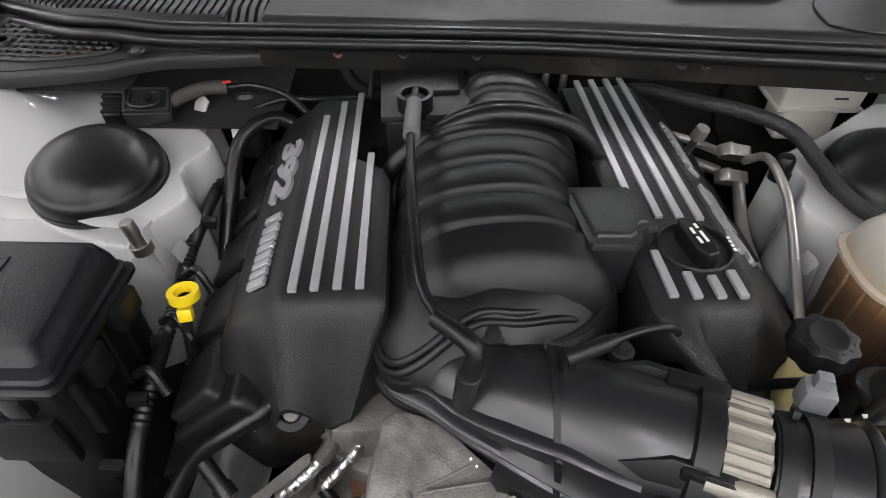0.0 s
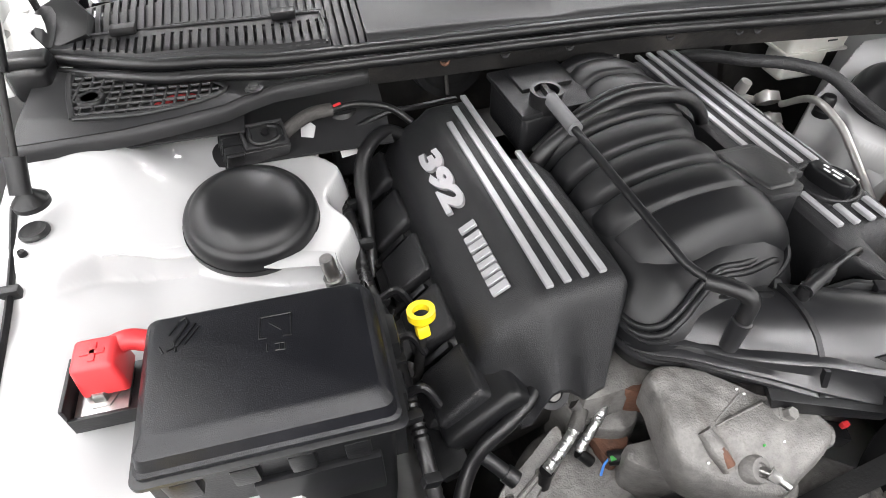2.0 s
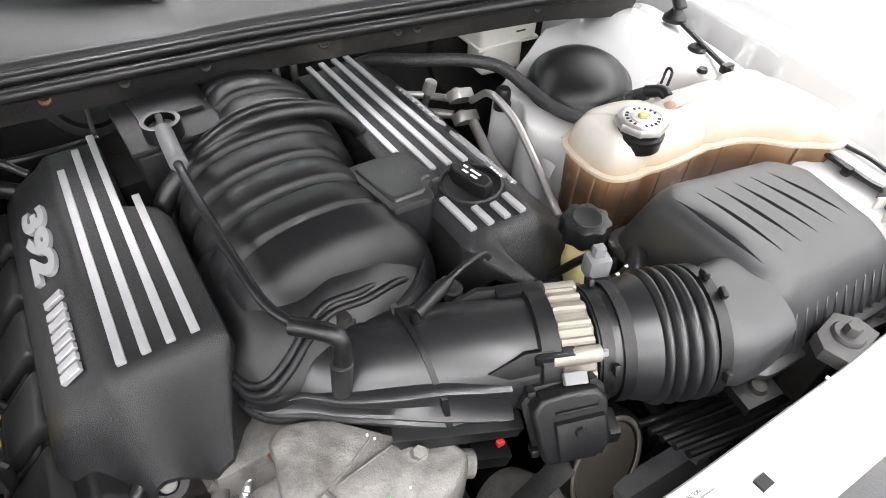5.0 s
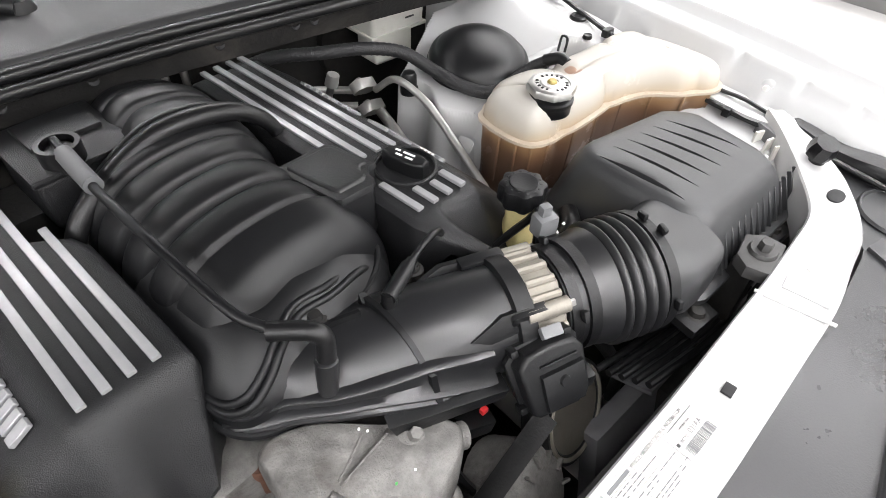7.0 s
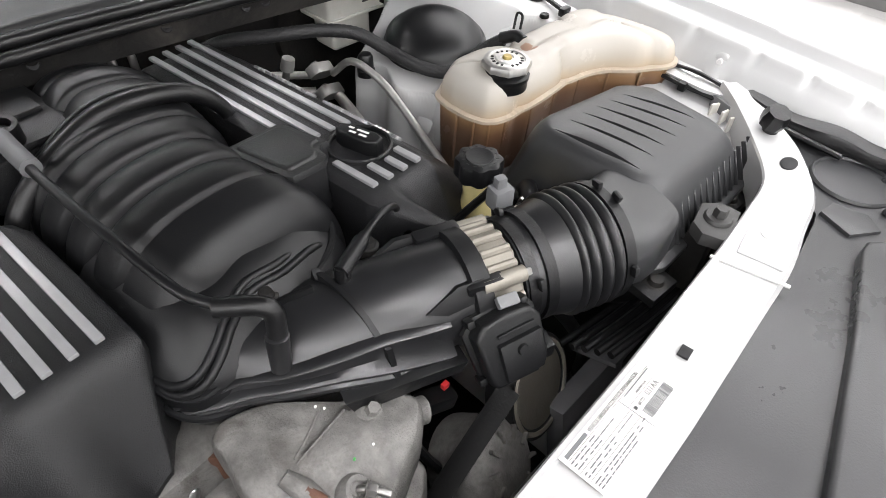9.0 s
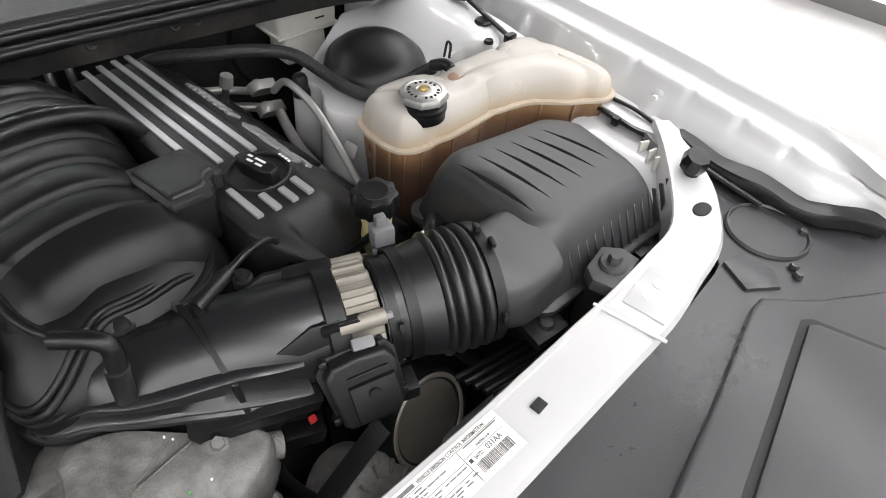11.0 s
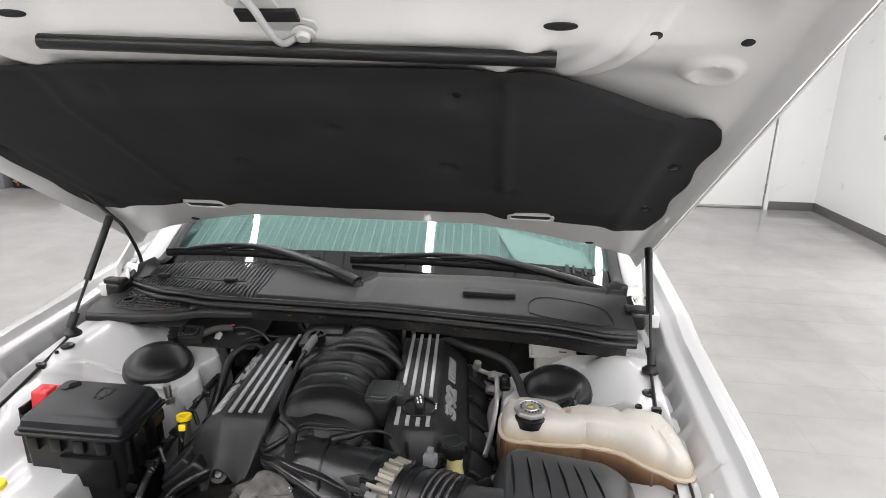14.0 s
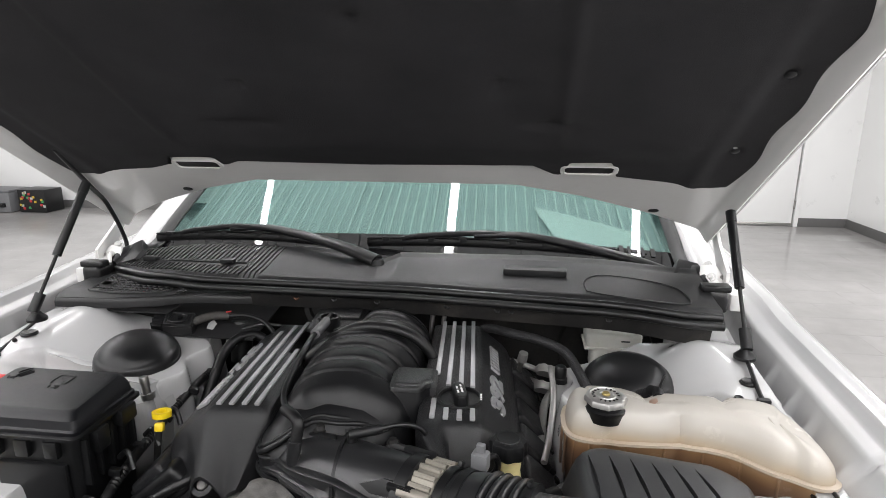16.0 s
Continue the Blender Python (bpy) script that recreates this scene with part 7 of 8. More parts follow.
for k in range(4):
    part("latch", box((-0.55 + 0.05 * k, 0.349, 0.866), (0.024, 0.014, 0.030), 0.004), M_BLACK, fb)
for k in range(5):
    part("side_rib", box((-0.360, 0.365 + 0.028 * k, 0.835), (0.014, 0.005, 0.08), 0.002), M_BLACK, fb)
    part("side_rib", box((-0.584, 0.365 + 0.026 * k, 0.835), (0.014, 0.005, 0.08), 0.002), M_BLACK, fb)
part("front_plate", box((-0.44, 0.349, 0.805), (0.12, 0.010, 0.07), 0.004), M_GLOSS, fb)
part("side_latch", box((-0.352, 0.455, 0.872), (0.020, 0.04, 0.03), 0.005), M_BLACK, fb)
part("side_latch", box((-0.354, 0.395, 0.862), (0.016, 0.03, 0.04), 0.005), M_BLACK, fb)
SG = Matrix.Translation((-0.456, 0.452, 0.9288)) @ rot(4, 0, 0) @ rot(0, 0, -4) @ Matrix.Scale(0.9, 4)
for a, b in (((-0.016, 0.014), (0.016, 0.016)), ((0.016, 0.016), (0.016, -0.012)), ((0.016, -0.012), (0.008, -0.012)), ((-0.016, 0.014), (-0.016, -0.012)), ((-0.016, -0.012), (-0.009, -0.012)), ((-0.006, 0.006), (0.006, -0.004)), ((-0.008, -0.02), (-0.008, -0.028)), ((0.0, -0.02), (0.010, -0.02)), ((0.0, -0.028), (0.010, -0.028)), ((0.010, -0.02), (0.010, -0.028)), ((0.005, -0.02), (0.005, -0.028))):
    part("moulded_line", tube([SG @ Vector((*a, 0)), SG @ Vector((*b, 0))], 0.0009, 5, 1), M_BLACK, fb)
SG2 = Matrix.Translation((-0.545, 0.462, 0.9296)) @ rot(4, 0, 0) @ rot(0, 0, -28) @ Matrix.Scale(0.85, 4)
for a, b in (((-0.008, 0.02), (-0.004, 0.026)), ((-0.004, 0.026), (0.002, 0.02)), ((0.002, 0.02), (0.0, -0.006)), ((-0.008, 0.02), (-0.01, 0.0)), ((0.010, 0.022), (0.006, -0.008)), ((0.015, 0.02), (0.012, -0.006)), ((0.0, -0.006), (0.008, -0.016)), ((0.006, -0.008), (-0.002, -0.018)), ((-0.004, -0.022), (-0.012, -0.016))):
    part("moulded_line", tube([SG2 @ Vector((*a, 0)), SG2 @ Vector((*b, 0))], 0.0011, 5, 1), M_BLACK, fb)

jt = thing("jump_terminal", "red capped positive jump terminal in a black holder", "battery terminal", (-0.64, 0.48, 0.82))
rcap = part("red_cap", box((-0.631, 0.484, 0.884), (0.046, 0.044, 0.044), 0.006, 3, taper=0.86), M_RED, jt, "red plastic cap")
for s_ in ((0.022, 0.006), (0.006, 0.022)):
    part("plus_sign", box((-0.631, 0.484, 0.9065), (s_[0], s_[1], 0.002), 0.0006), M_RED, rcap)
part("red_tail", tube([(-0.622, 0.498, 0.892), (-0.605, 0.502, 0.893), (-0.588, 0.50, 0.888)], 0.011, 12), M_RED, rcap)
part("holder", loft([[(x, y, z) for x, y in ((-0.666, 0.446), (-0.600, 0.446), (-0.600, 0.506), (-0.666, 0.506))] for z in (0.838, 0.852)]), M_BLACK, jt, smooth=0)
part("holder_wall", box((-0.667, 0.476, 0.857), (0.004, 0.062, 0.036), 0.001), M_BLACK, jt)
part("holder_wall", box((-0.633, 0.444, 0.849), (0.068, 0.004, 0.022), 0.001), M_BLACK, jt)
part("plate", box((-0.638, 0.472, 0.854), (0.05, 0.05, 0.004), 0.001), M_STEEL, jt)
part("nut", lathe([(0, 0.012), (0.009, 0.012), (0.011, 0.009), (0.011, 0.002), (0.016, 0.001), (0.016, -0.001)], 6, Matrix.Translation((-0.638, 0.468, 0.857))), M_STEEL, jt)

# ---- tower caps ----
for s, cx, cy in ((-1, -0.487, 0.690), (1, 0.529, 0.704)):
    tc_ = thing("strut_tower_cap", "smooth black domed cap over the strut mount", "strut cap", (cx, cy, 0.83), group="strut caps")
    TM = Matrix.Translation((cx, cy, 0.848)) @ rot(9, -s * 4, 0)
    part("dome", lathe([(0, 0.058), (0.025, 0.0575), (0.045, 0.055), (0.058, 0.0505), (0.067, 0.044), (0.072, 0.0385), (0.0735, 0.0362), (0.0765, 0.0345), (0.080, 0.031), (0.0825, 0.025), (0.0835, 0.018), (0.0835, 0.010)], 56, TM), M_GLOSS, tc_, smooth=60)
    part("rim", lathe([(0.081, 0.015), (0.0848, 0.015), (0.0852, 0.012), (0.0848, 0.006), (0.081, 0.006)], 56, TM), M_BLACK, tc_)
whole("tower_bolt_cap", lathe([(0, 0.03), (0.009, 0.029), (0.012, 0.024), (0.012, 0.006), (0.014, 0.004), (0.014, -0.006)], 20, Matrix.Translation((0.403, 0.731, 0.848))), M_BLACK, "black plastic cap on the tower's stud", "stud cap")

# ---- dipstick ----
dp = thing("dipstick", "yellow ring-handled oil dipstick in a black tube", "dipstick", (-0.312, 0.49, 0.72))
ring = bmesh.new()
DM = Matrix.Translation((-0.309, 0.492, 0.853)) @ rot(-6, 0, 12)
lo_ = []
for k in range(33):
    a = 2 * math.pi * k / 32
    ca, sa = math.cos(a), math.sin(a)
    lo_.append([DM @ Vector(((0.0128 + dr) * ca, (0.0122 + dr) * sa, dz)) for dr, dz in ((-0.0032, -0.0045), (0.0036, -0.005), (0.0036, 0.005), (-0.0032, 0.0045))])
part("ring_handle", loft(lo_, caps=False), M_YELLOW, dp, "yellow plastic ring", smooth=50)
part("grip_neck", box((-0.310, 0.483, 0.832), (0.016, 0.013, 0.016), 0.004, m=rot(-20, 0, 12)), M_YELLOW, dp)
part("guide_tube", tube([(-0.311, 0.482, 0.828), (-0.316, 0.478, 0.79), (-0.325, 0.47, 0.70), (-0.33, 0.46, 0.6)], 0.006, 10), M_DARK, dp)

# ---- brake fluid reservoir under the cowl ----
br = thing("brake_reservoir", "milky brake fluid reservoir under the cowl", "fluid reservoir", (0.53, 0.94, 0.78))
part("tank", box((0.535, 0.950, 0.858), (0.122, 0.075, 0.042), 0.009, 3, taper=1.04), M_CLEARW, br)
part("lower_tank", box((0.531, 0.950, 0.812), (0.090, 0.060, 0.062), 0.010, 3), M_CLEARW, br)
part("seam", box((0.535, 0.950, 0.842), (0.132, 0.083, 0.006), 0.002), M_CLEARW, br)
part("level_mark", box((0.560, 0.9105, 0.862), (0.020, 0.002, 0.003), 0.0006), M_INK, br)
part("booster", lathe([(0, 0.0), (0.11, 0.0), (0.12, -0.02), (0.12, -0.05), (0, -0.05)], 30, along((0.53, 1.0, 0.80), (0, -1, 0))), M_DARK, br)

# ---- washer bottle ----
wbt = thing("washer_bottle", "pale washer bottle with a yellow flip cap", "washer bottle", (-0.60, 0.285, 0.62))
part("neck", lathe([(0.0, 0.62), (0.022, 0.62), (0.022, 0.78), (0.019, 0.79)], 20, Matrix.Translation((-0.60, 0.285, 0))), M_CLEARW, wbt)
part("cap", lathe([(0.024, 0.785), (0.025, 0.80), (0.022, 0.808), (0.014, 0.811), (0, 0.812)], 24, Matrix.Translation((-0.60, 0.285, 0))), M_YELLOW, wbt, "yellow plastic cap")
part("cap_tab", box((-0.60, 0.258, 0.805), (0.014, 0.02, 0.006), 0.002), M_YELLOW, wbt)

# ---- pipes, wires and castings ----
ac = thing("refrigerant_lines", "aluminium refrigerant pipes with bolted unions", "pipes", (0.385, 0.75, 0.76))
part("pipe", tube([(0.39, 0.80, 0.822), (0.383, 0.74, 0.868), (0.385, 0.68, 0.862), (0.384, 0.637, 0.842), (0.375, 0.57, 0.812), (0.365, 0.52, 0.795)], 0.0058, 12), M_TUBE, ac)
part("pipe", tube([(0.39, 0.79, 0.785), (0.375, 0.74, 0.785), (0.369, 0.695, 0.772), (0.364, 0.63, 0.768), (0.362, 0.58, 0.766), (0.345, 0.52, 0.75), (0.32, 0.46, 0.72)], 0.0088, 12), M_TUBE, ac)
part("pipe", tube([(0.385, 0.85, 0.80), (0.35, 0.88, 0.80), (0.31, 0.885, 0.81), (0.26, 0.92, 0.80)], 0.0065, 12), M_TUBE, ac)
part("pipe", tube([(0.38, 0.84, 0.775), (0.34, 0.87, 0.775), (0.29, 0.88, 0.78)], 0.008, 12), M_TUBE, ac)
for p in ((0.385, 0.828, 0.818), (0.380, 0.800, 0.792)):
    u_ = part("union", prism([(x * 1.1, y) for x, y in rrect(0.05, 0.026, 0.011, 5)], -0.009, 0.009, 0.002, m=Matrix.Translation(p) @ rot(-50, 0, 0) @ rot(0, 0, 25)), M_TUBE, ac, "plated union block")
    part("nut", lathe([(0, 0.012), (0.006, 0.012), (0.008, 0.009), (0.008, 0)], 6, Matrix.Translation(Vector(p) + Vector((-0.01, -0.006, 0.007))) @ rot(-50 + 180, 0, 0) @ rot(180, 0, 0)), M_STEEL, u_)
sv = thing("service_valve", "plated service valve on the refrigerant line", "valve", (0.37, 0.86, 0.82))
part("stem", tube([(0.318, 0.842, 0.795), (0.328, 0.833, 0.845)], 0.006, 12, 2), M_STEEL, sv)
part("cap", lathe([(0, 0.014), (0.010, 0.012), (0.011, 0.0), (0.011, -0.008)], 16, along((0.328, 0.833, 0.845), (0.2, -0.18, 1))), M_TUBE, sv)
part("crimp", lathe([(0.010, -0.02), (0.012, -0.018), (0.0105, -0.01), (0.012, -0.002), (0.0105, 0.006), (0.012, 0.014), (0.010, 0.018)], 16, along((0.352, 0.545, 0.757), (-0.25, -0.9, -0.35))), M_TUBE, sv)

fi = thing("firewall_fitting", "two bent metal pipes with a bolted plate at the bulkhead", "pipe fitting", (0.205, 1.0, 0.84))
for x in (0.116, 0.144):
    part("pipe", tube([(x, 1.01, 0.90), (x - 0.002, 0.975, 0.905), (x - 0.004, 0.945, 0.892), (x - 0.006, 0.935, 0.86), (x - 0.006, 0.93, 0.80)], 0.0060, 12), M_STEEL, fi)
part("plate", box((0.13, 0.985, 0.916), (0.075, 0.03, 0.014), 0.003), M_DARK, fi)
for x in (0.102, 0.158):
    part("bolt", lathe([(0, 0.01), (0.006, 0.01), (0.007, 0.0), (0.010, 0)], 8, Matrix.Translation((x, 0.985, 0.922))), M_STEEL, fi)

bo = thing("heater_duct", "round black duct boss on the bulkhead", "duct", (-0.15, 1.0, 0.85))
part("boss", lathe([(0.0, 0.03), (0.045, 0.03), (0.05, 0.036), (0.062, 0.036), (0.066, 0.0), (0, 0.0)], 34, along((-0.155, 1.0, 0.885), (0, -1, 0.25))), M_BLACK, bo)
part("wire", tube([(-0.16, 0.955, 0.93), (-0.155, 0.95, 0.905), (-0.162, 0.95, 0.88), (-0.165, 0.93, 0.85)], 0.0035, 8), M_TAPE, bo)

wc = thing("wiring_connector", "large grey-black wiring connector under the cowl", "connector", (-0.46, 0.80, 0.86))
WM = Matrix.Translation((-0.462, 0.815, 0.888)) @ rot(28, 6, 14)
part("block", box((0, 0, 0), (0.066, 0.044, 0.034), 0.005, m=WM), M_DARKGREY, wc)
for dx, dy, w, d in ((0.0, 0.017, 0.060, 0.005), (0.0, -0.017, 0.060, 0.005), (-0.028, 0.0, 0.005, 0.034), (0.028, 0.0, 0.005, 0.034)):
    part("frame_bar", box((0, 0, 0), (w, d, 0.008), 0.0015, m=WM @ Matrix.Translation((dx, dy, 0.019))), M_DARKGREY, wc)
lever = part("lever", tube([WM @ Vector(p) for p in ((-0.018, 0.012, 0.024), (-0.020, -0.010, 0.027), (-0.006, -0.017, 0.028), (0.016, -0.012, 0.028), (0.020, 0.004, 0.027), (0.008, 0.012, 0.024))], 0.0034, 8), M_BLACK, wc)
part("lever_pivot", lathe([(0, 0.004), (0.005, 0.004), (0.006, 0.0)], 14, WM @ Matrix.Translation((0.002, 0.002, 0.022))), M_BLACK, lever)
part("cap", box((0, 0, 0), (0.024, 0.050, 0.040), 0.004, m=WM @ Matrix.Translation((-0.044, 0, 0))), M_BLACK, wc)
for k in range(4):
    part("rib", box((0, 0, 0), (0.026, 0.004, 0.044), 0.001, m=WM @ Matrix.Translation((-0.044, -0.018 + 0.012 * k, 0))), M_BLACK, wc)
part("taped_loom", tube([(-0.432, 0.822, 0.893), (-0.412, 0.834, 0.900), (-0.388, 0.848, 0.902), (-0.36, 0.855, 0.900)], 0.0098, 12), M_TAPE, wc, "loom wrapped in dusty tape")
part("cable", tube([(-0.36, 0.855, 0.900), (-0.32, 0.857, 0.902), (-0.275, 0.850, 0.892), (-0.245, 0.838, 0.87)], 0.0055, 10), M_RUBBER, wc)
part("red_tag", box((-0.352, 0.838, 0.917), (0.012, 0.004, 0.003), 0.0008, m=rot(0, 0, 25)), M_RED, wc)

wb = thing("white_bracket", "small white painted bracket on the tower's flank", "bracket", (-0.40, 0.82, 0.84))
part("plate", prism([(-0.012, -0.03), (0.010, -0.034), (0.012, -0.01), (0.004, 0.0), (0.008, 0.022), (-0.004, 0.03), (-0.014, 0.018)], -0.0015, 0.0015, 0.0006, m=Matrix.Translation((-0.398, 0.83, 0.868)) @ rot(50, 0, -15)), M_WHITE, wb)
part("hole", lathe([(0, 0.0025), (0.004, 0.0025), (0.005, 0.0)], 12, Matrix.Translation((-0.398, 0.83, 0.868)) @ rot(50, 0, -15)), M_CABIN_SHADE, wb)
part("screw", lathe([(0, 0.006), (0.006, 0.005), (0.007, 0)], 12, along((-0.37, 0.85, 0.855), (0, -0.6, 0.8))), M_STEEL, wb)

wt = thing("actuator_can", "black ribbed actuator with a wire lead", "actuator", (-0.345, 0.86, 0.80))
part("can", lathe([(0, 0.08), (0.024, 0.08), (0.028, 0.07), (0.028, 0.055), (0.032, 0.053), (0.032, 0.04), (0.026, 0.038), (0.024, -0.02)], 24, Matrix.Translation((-0.345, 0.87, 0.80)) @ rot(-12, 0, 0)), M_BLACK, wt)
part("tag", box((-0.345, 0.825, 0.845), (0.026, 0.003, 0.016), 0.001, m=rot(-30, 0, 14)), M_PAPER, wt, "torn paper tag")
part("lead", tube([(-0.33, 0.845, 0.87), (-0.28, 0.85, 0.885), (-0.24, 0.86, 0.88), (-0.20, 0.88, 0.87), (-0.16, 0.90, 0.86)], 0.0045, 8), M_RUBBER, wt)

bl = thing("bypass_hose", "bent black hose between tower and engine cover", "hose", (-0.33, 0.75, 0.75))
part("hose", tube([(-0.25, 0.83, 0.845), (-0.285, 0.825, 0.868), (-0.315, 0.80, 0.868), (-0.335, 0.77, 0.845), (-0.34, 0.72, 0.80), (-0.345, 0.66, 0.74)], 0.011, 12), M_RUBBER, bl)
vh = thing("vent_hose", "black vent hose curving down in front of the engine cover", "hose", (-0.28, 0.33, 0.66))
part("hose", tube([(-0.198, 0.410, 0.800), (-0.212, 0.389, 0.797), (-0.240, 0.373, 0.785), (-0.268, 0.365, 0.765), (-0.288, 0.354, 0.742), (-0.303, 0.335, 0.722), (-0.314, 0.312, 0.70), (-0.318, 0.29, 0.63)], 0.0088, 14), M_RUBBER, vh)
part("tee", tube([(-0.272, 0.358, 0.752), (-0.250, 0.338, 0.738)], 0.0085, 14, 2), M_BLACK, vh)
part("tee_end", tube([(-0.252, 0.340, 0.739), (-0.242, 0.331, 0.733)], 0.0105, 14, 2), M_RUBBER, vh)
lm = thing("engine_loom", "black wiring loom beside the rocker cover", "wiring loom", (-0.36, 0.6, 0.78))
part("conduit", tube([(-0.365, 0.80, 0.80), (-0.362, 0.70, 0.805), (-0.358, 0.60, 0.80), (-0.345, 0.52, 0.80), (-0.34, 0.44, 0.79), (-0.335, 0.36, 0.77), (-0.33, 0.28, 0.70)], lambda t: 0.0085 + 0.0009 * math.sin(t * 400), 12, 22), M_RUBBER, lm)
for k, y in enumerate((0.74, 0.66, 0.56, 0.47, 0.40, 0.33)):
    part("clip", box((-0.352 + 0.003 * k, y, 0.812 - 0.004 * k), (0.020, 0.012, 0.014), 0.003, m=rot(0, 10 * (k % 3), 8)), M_BLACK, lm)
for k in range(3):
    part("side_lead", tube([(-0.345, 0.56 - 0.07 * k, 0.81), (-0.325, 0.555 - 0.07 * k, 0.825), (-0.31, 0.545 - 0.07 * k, 0.80)], 0.005, 8), M_RUBBER, lm)

lr = thing("wing_rail", "black painted chassis rail under the wing", "chassis rail", (-0.4, 0.4, 0.4))
for s in (-1, 1):
    part("rail", box((s * 0.44, 0.5, 0.56), (0.1, 0.9, 0.14), 0.01), M_DARK, lr)

rh = thing("corrugated_conduit", "black corrugated conduit low at the engine's front", "conduit", (-0.25, 0.3, 0.6))
part("conduit", tube([(-0.34, 0.28, 0.63), (-0.30, 0.292, 0.650), (-0.255, 0.300, 0.662), (-0.21, 0.304, 0.664), (-0.17, 0.300, 0.65), (-0.15, 0.29, 0.62)], lambda t: 0.0125 + 0.0016 * math.sin(t * 260), 14, 26), M_RUBBER, rh)
lt = thing("lower_hose", "wide black coolant hose at the pump", "hose", (0.0, 0.22, 0.6))
part("hose", tube([(-0.050, 0.262, 0.690), (-0.075, 0.262, 0.706), (-0.115, 0.258, 0.706), (-0.160, 0.252, 0.690), (-0.215, 0.245, 0.655), (-0.265, 0.24, 0.60)], 0.0215, 20), M_RUBBER, lt)
part("end_bead", lathe([(0.0205, -0.006), (0.0240, -0.005), (0.0250, 0.0), (0.0240, 0.005), (0.0205, 0.006)], 28, along((-0.066, 0.262, 0.702), (0.8, 0.0, -0.55))), M_RUBBER, lt)
part("paint_dot", lathe([(0, 0.0016), (0.004, 0.0012), (0.005, -0.002)], 12, along((-0.082, 0.256, 0.7275), (0, -0.3, 0.95))), M_GREEN, lt)

for pts_, foot, r in (([(-0.132, 0.398, 0.764), (-0.124, 0.391, 0.762), (-0.119, 0.381, 0.751), (-0.130, 0.371, 0.736), (-0.145, 0.361, 0.722), (-0.156, 0.352, 0.713)], (-0.143, 0.342, 0.702), 0.0058), ([(-0.146, 0.384, 0.752), (-0.158, 0.369, 0.739), (-0.170, 0.360, 0.729), (-0.185, 0.350, 0.720), (-0.200, 0.341, 0.712)], (-0.204, 0.336, 0.685), 0.0066)):
    f_ = thing("foil_pipe", "foil-wrapped pipe with black ends by the pump", "pipe", foot, group="foil pipes")
    part("wrap", tube(pts_[1:], lambda t, r=r: r * (1 + 0.07 * math.sin(t * 140) + 0.05 * math.sin(t * 57)), 14, 12), M_FOIL, f_, "crinkled silver foil")
    part("sleeve", tube([Vector(pts_[0]) + Vector((-0.006, 0.008, 0.006)), pts_[0], pts_[1]], r * 1.35, 12, 3), M_TAPE, f_)
    part("foot", tube([pts_[-1], foot], r * 1.3, 12, 2), M_RUBBER, f_)


def lump(outline_, z0, z1, dome, seed, inset=0.012, rings=6):
    """An uneven casting: an outline with a rounded, slightly irregular top."""
    rng_ = random.Random(seed)
    base = [(p.x, p.y) for p in spline([(x, y, 0) for x, y in outline_ + [outline_[0]]], 5)[:-1]]
    cx, cy = sum(p[0] for p in base) / len(base), sum(p[1] for p in base) / len(base)
    loops_ = [[(x, y, z0) for x, y in base]]
    for k in range(rings):
        t = k / (rings - 1)
        sc_k = 1 - 0.75 * t ** 2.2
        zz = lerp(z1, z1 + dome, 1 - (1 - t) ** 2)
        loops_.append([(cx + (x - cx) * sc_k, cy + (y - cy) * sc_k, zz - (0.25 * ((y - cy) * -0.3)) + 0.004 * noise.noise(Vector((x * 30, y * 30, t * 2 + seed)))) for x, y in base])
    return loft(loops_)


def slab(outline_, plane, thick, seed, amp=0.003):
    """A rough sand-cast plate: rounded edges, uneven face on a tilted plane."""
    base = [(p.x, p.y) for p in spline([(x, y, 0) for x, y in outline_ + [outline_[0]]], 6)[:-1]]
    cx, cy = sum(p[0] for p in base) / len(base), sum(p[1] for p in base) / len(base)
    out = []
    for k, drop in ((0.9, thick), (1.0, thick * 0.8), (1.015, thick * 0.3), (1.0, 0.007), (0.975, 0.002), (0.94, 0.0)) + tuple((0.90 - 0.035 * q, 0.0) for q in range(25)):
        row = []
        for x, y in base:
            px, py = cx + (x - cx) * k, cy + (y - cy) * k
            n_ = amp * noise.noise(Vector((px * 28, py * 28, seed))) + amp * 0.4 * noise.noise(Vector((px * 90, py * 90, seed)))
            row.append((px, py, plane(px, py) - drop + n_ * (1 if k < 0.97 else 0.4)))
        out.append(row)
    return loft(out)


def pump_z(x, y):
    """Top of the pump casting: a level table, a creased rear facet and a sloping front."""
    ahead = (x + 0.092) * -0.310 + (y - 0.305) * -0.951
    z = 0.828 - 0.15 * max(0, x - 0.01) - 0.42 * (ahead + math.sqrt(ahead * ahead + 0.008 ** 2))
    side = (x + 0.050) * -0.18 + (y - 0.300) * 0.98
    return z - 0.0045 * smooth(side, -0.001, 0.002) * (1 - smooth(side, 0.004, 0.03)) * smooth(x, -0.052, -0.03) * (1 - smooth(x, 0.012, 0.022))


wp = thing("pump_housing", "weathered cast aluminium pump housing with one rusty slot", "pump housing", (0.0, 0.31, 0.66))
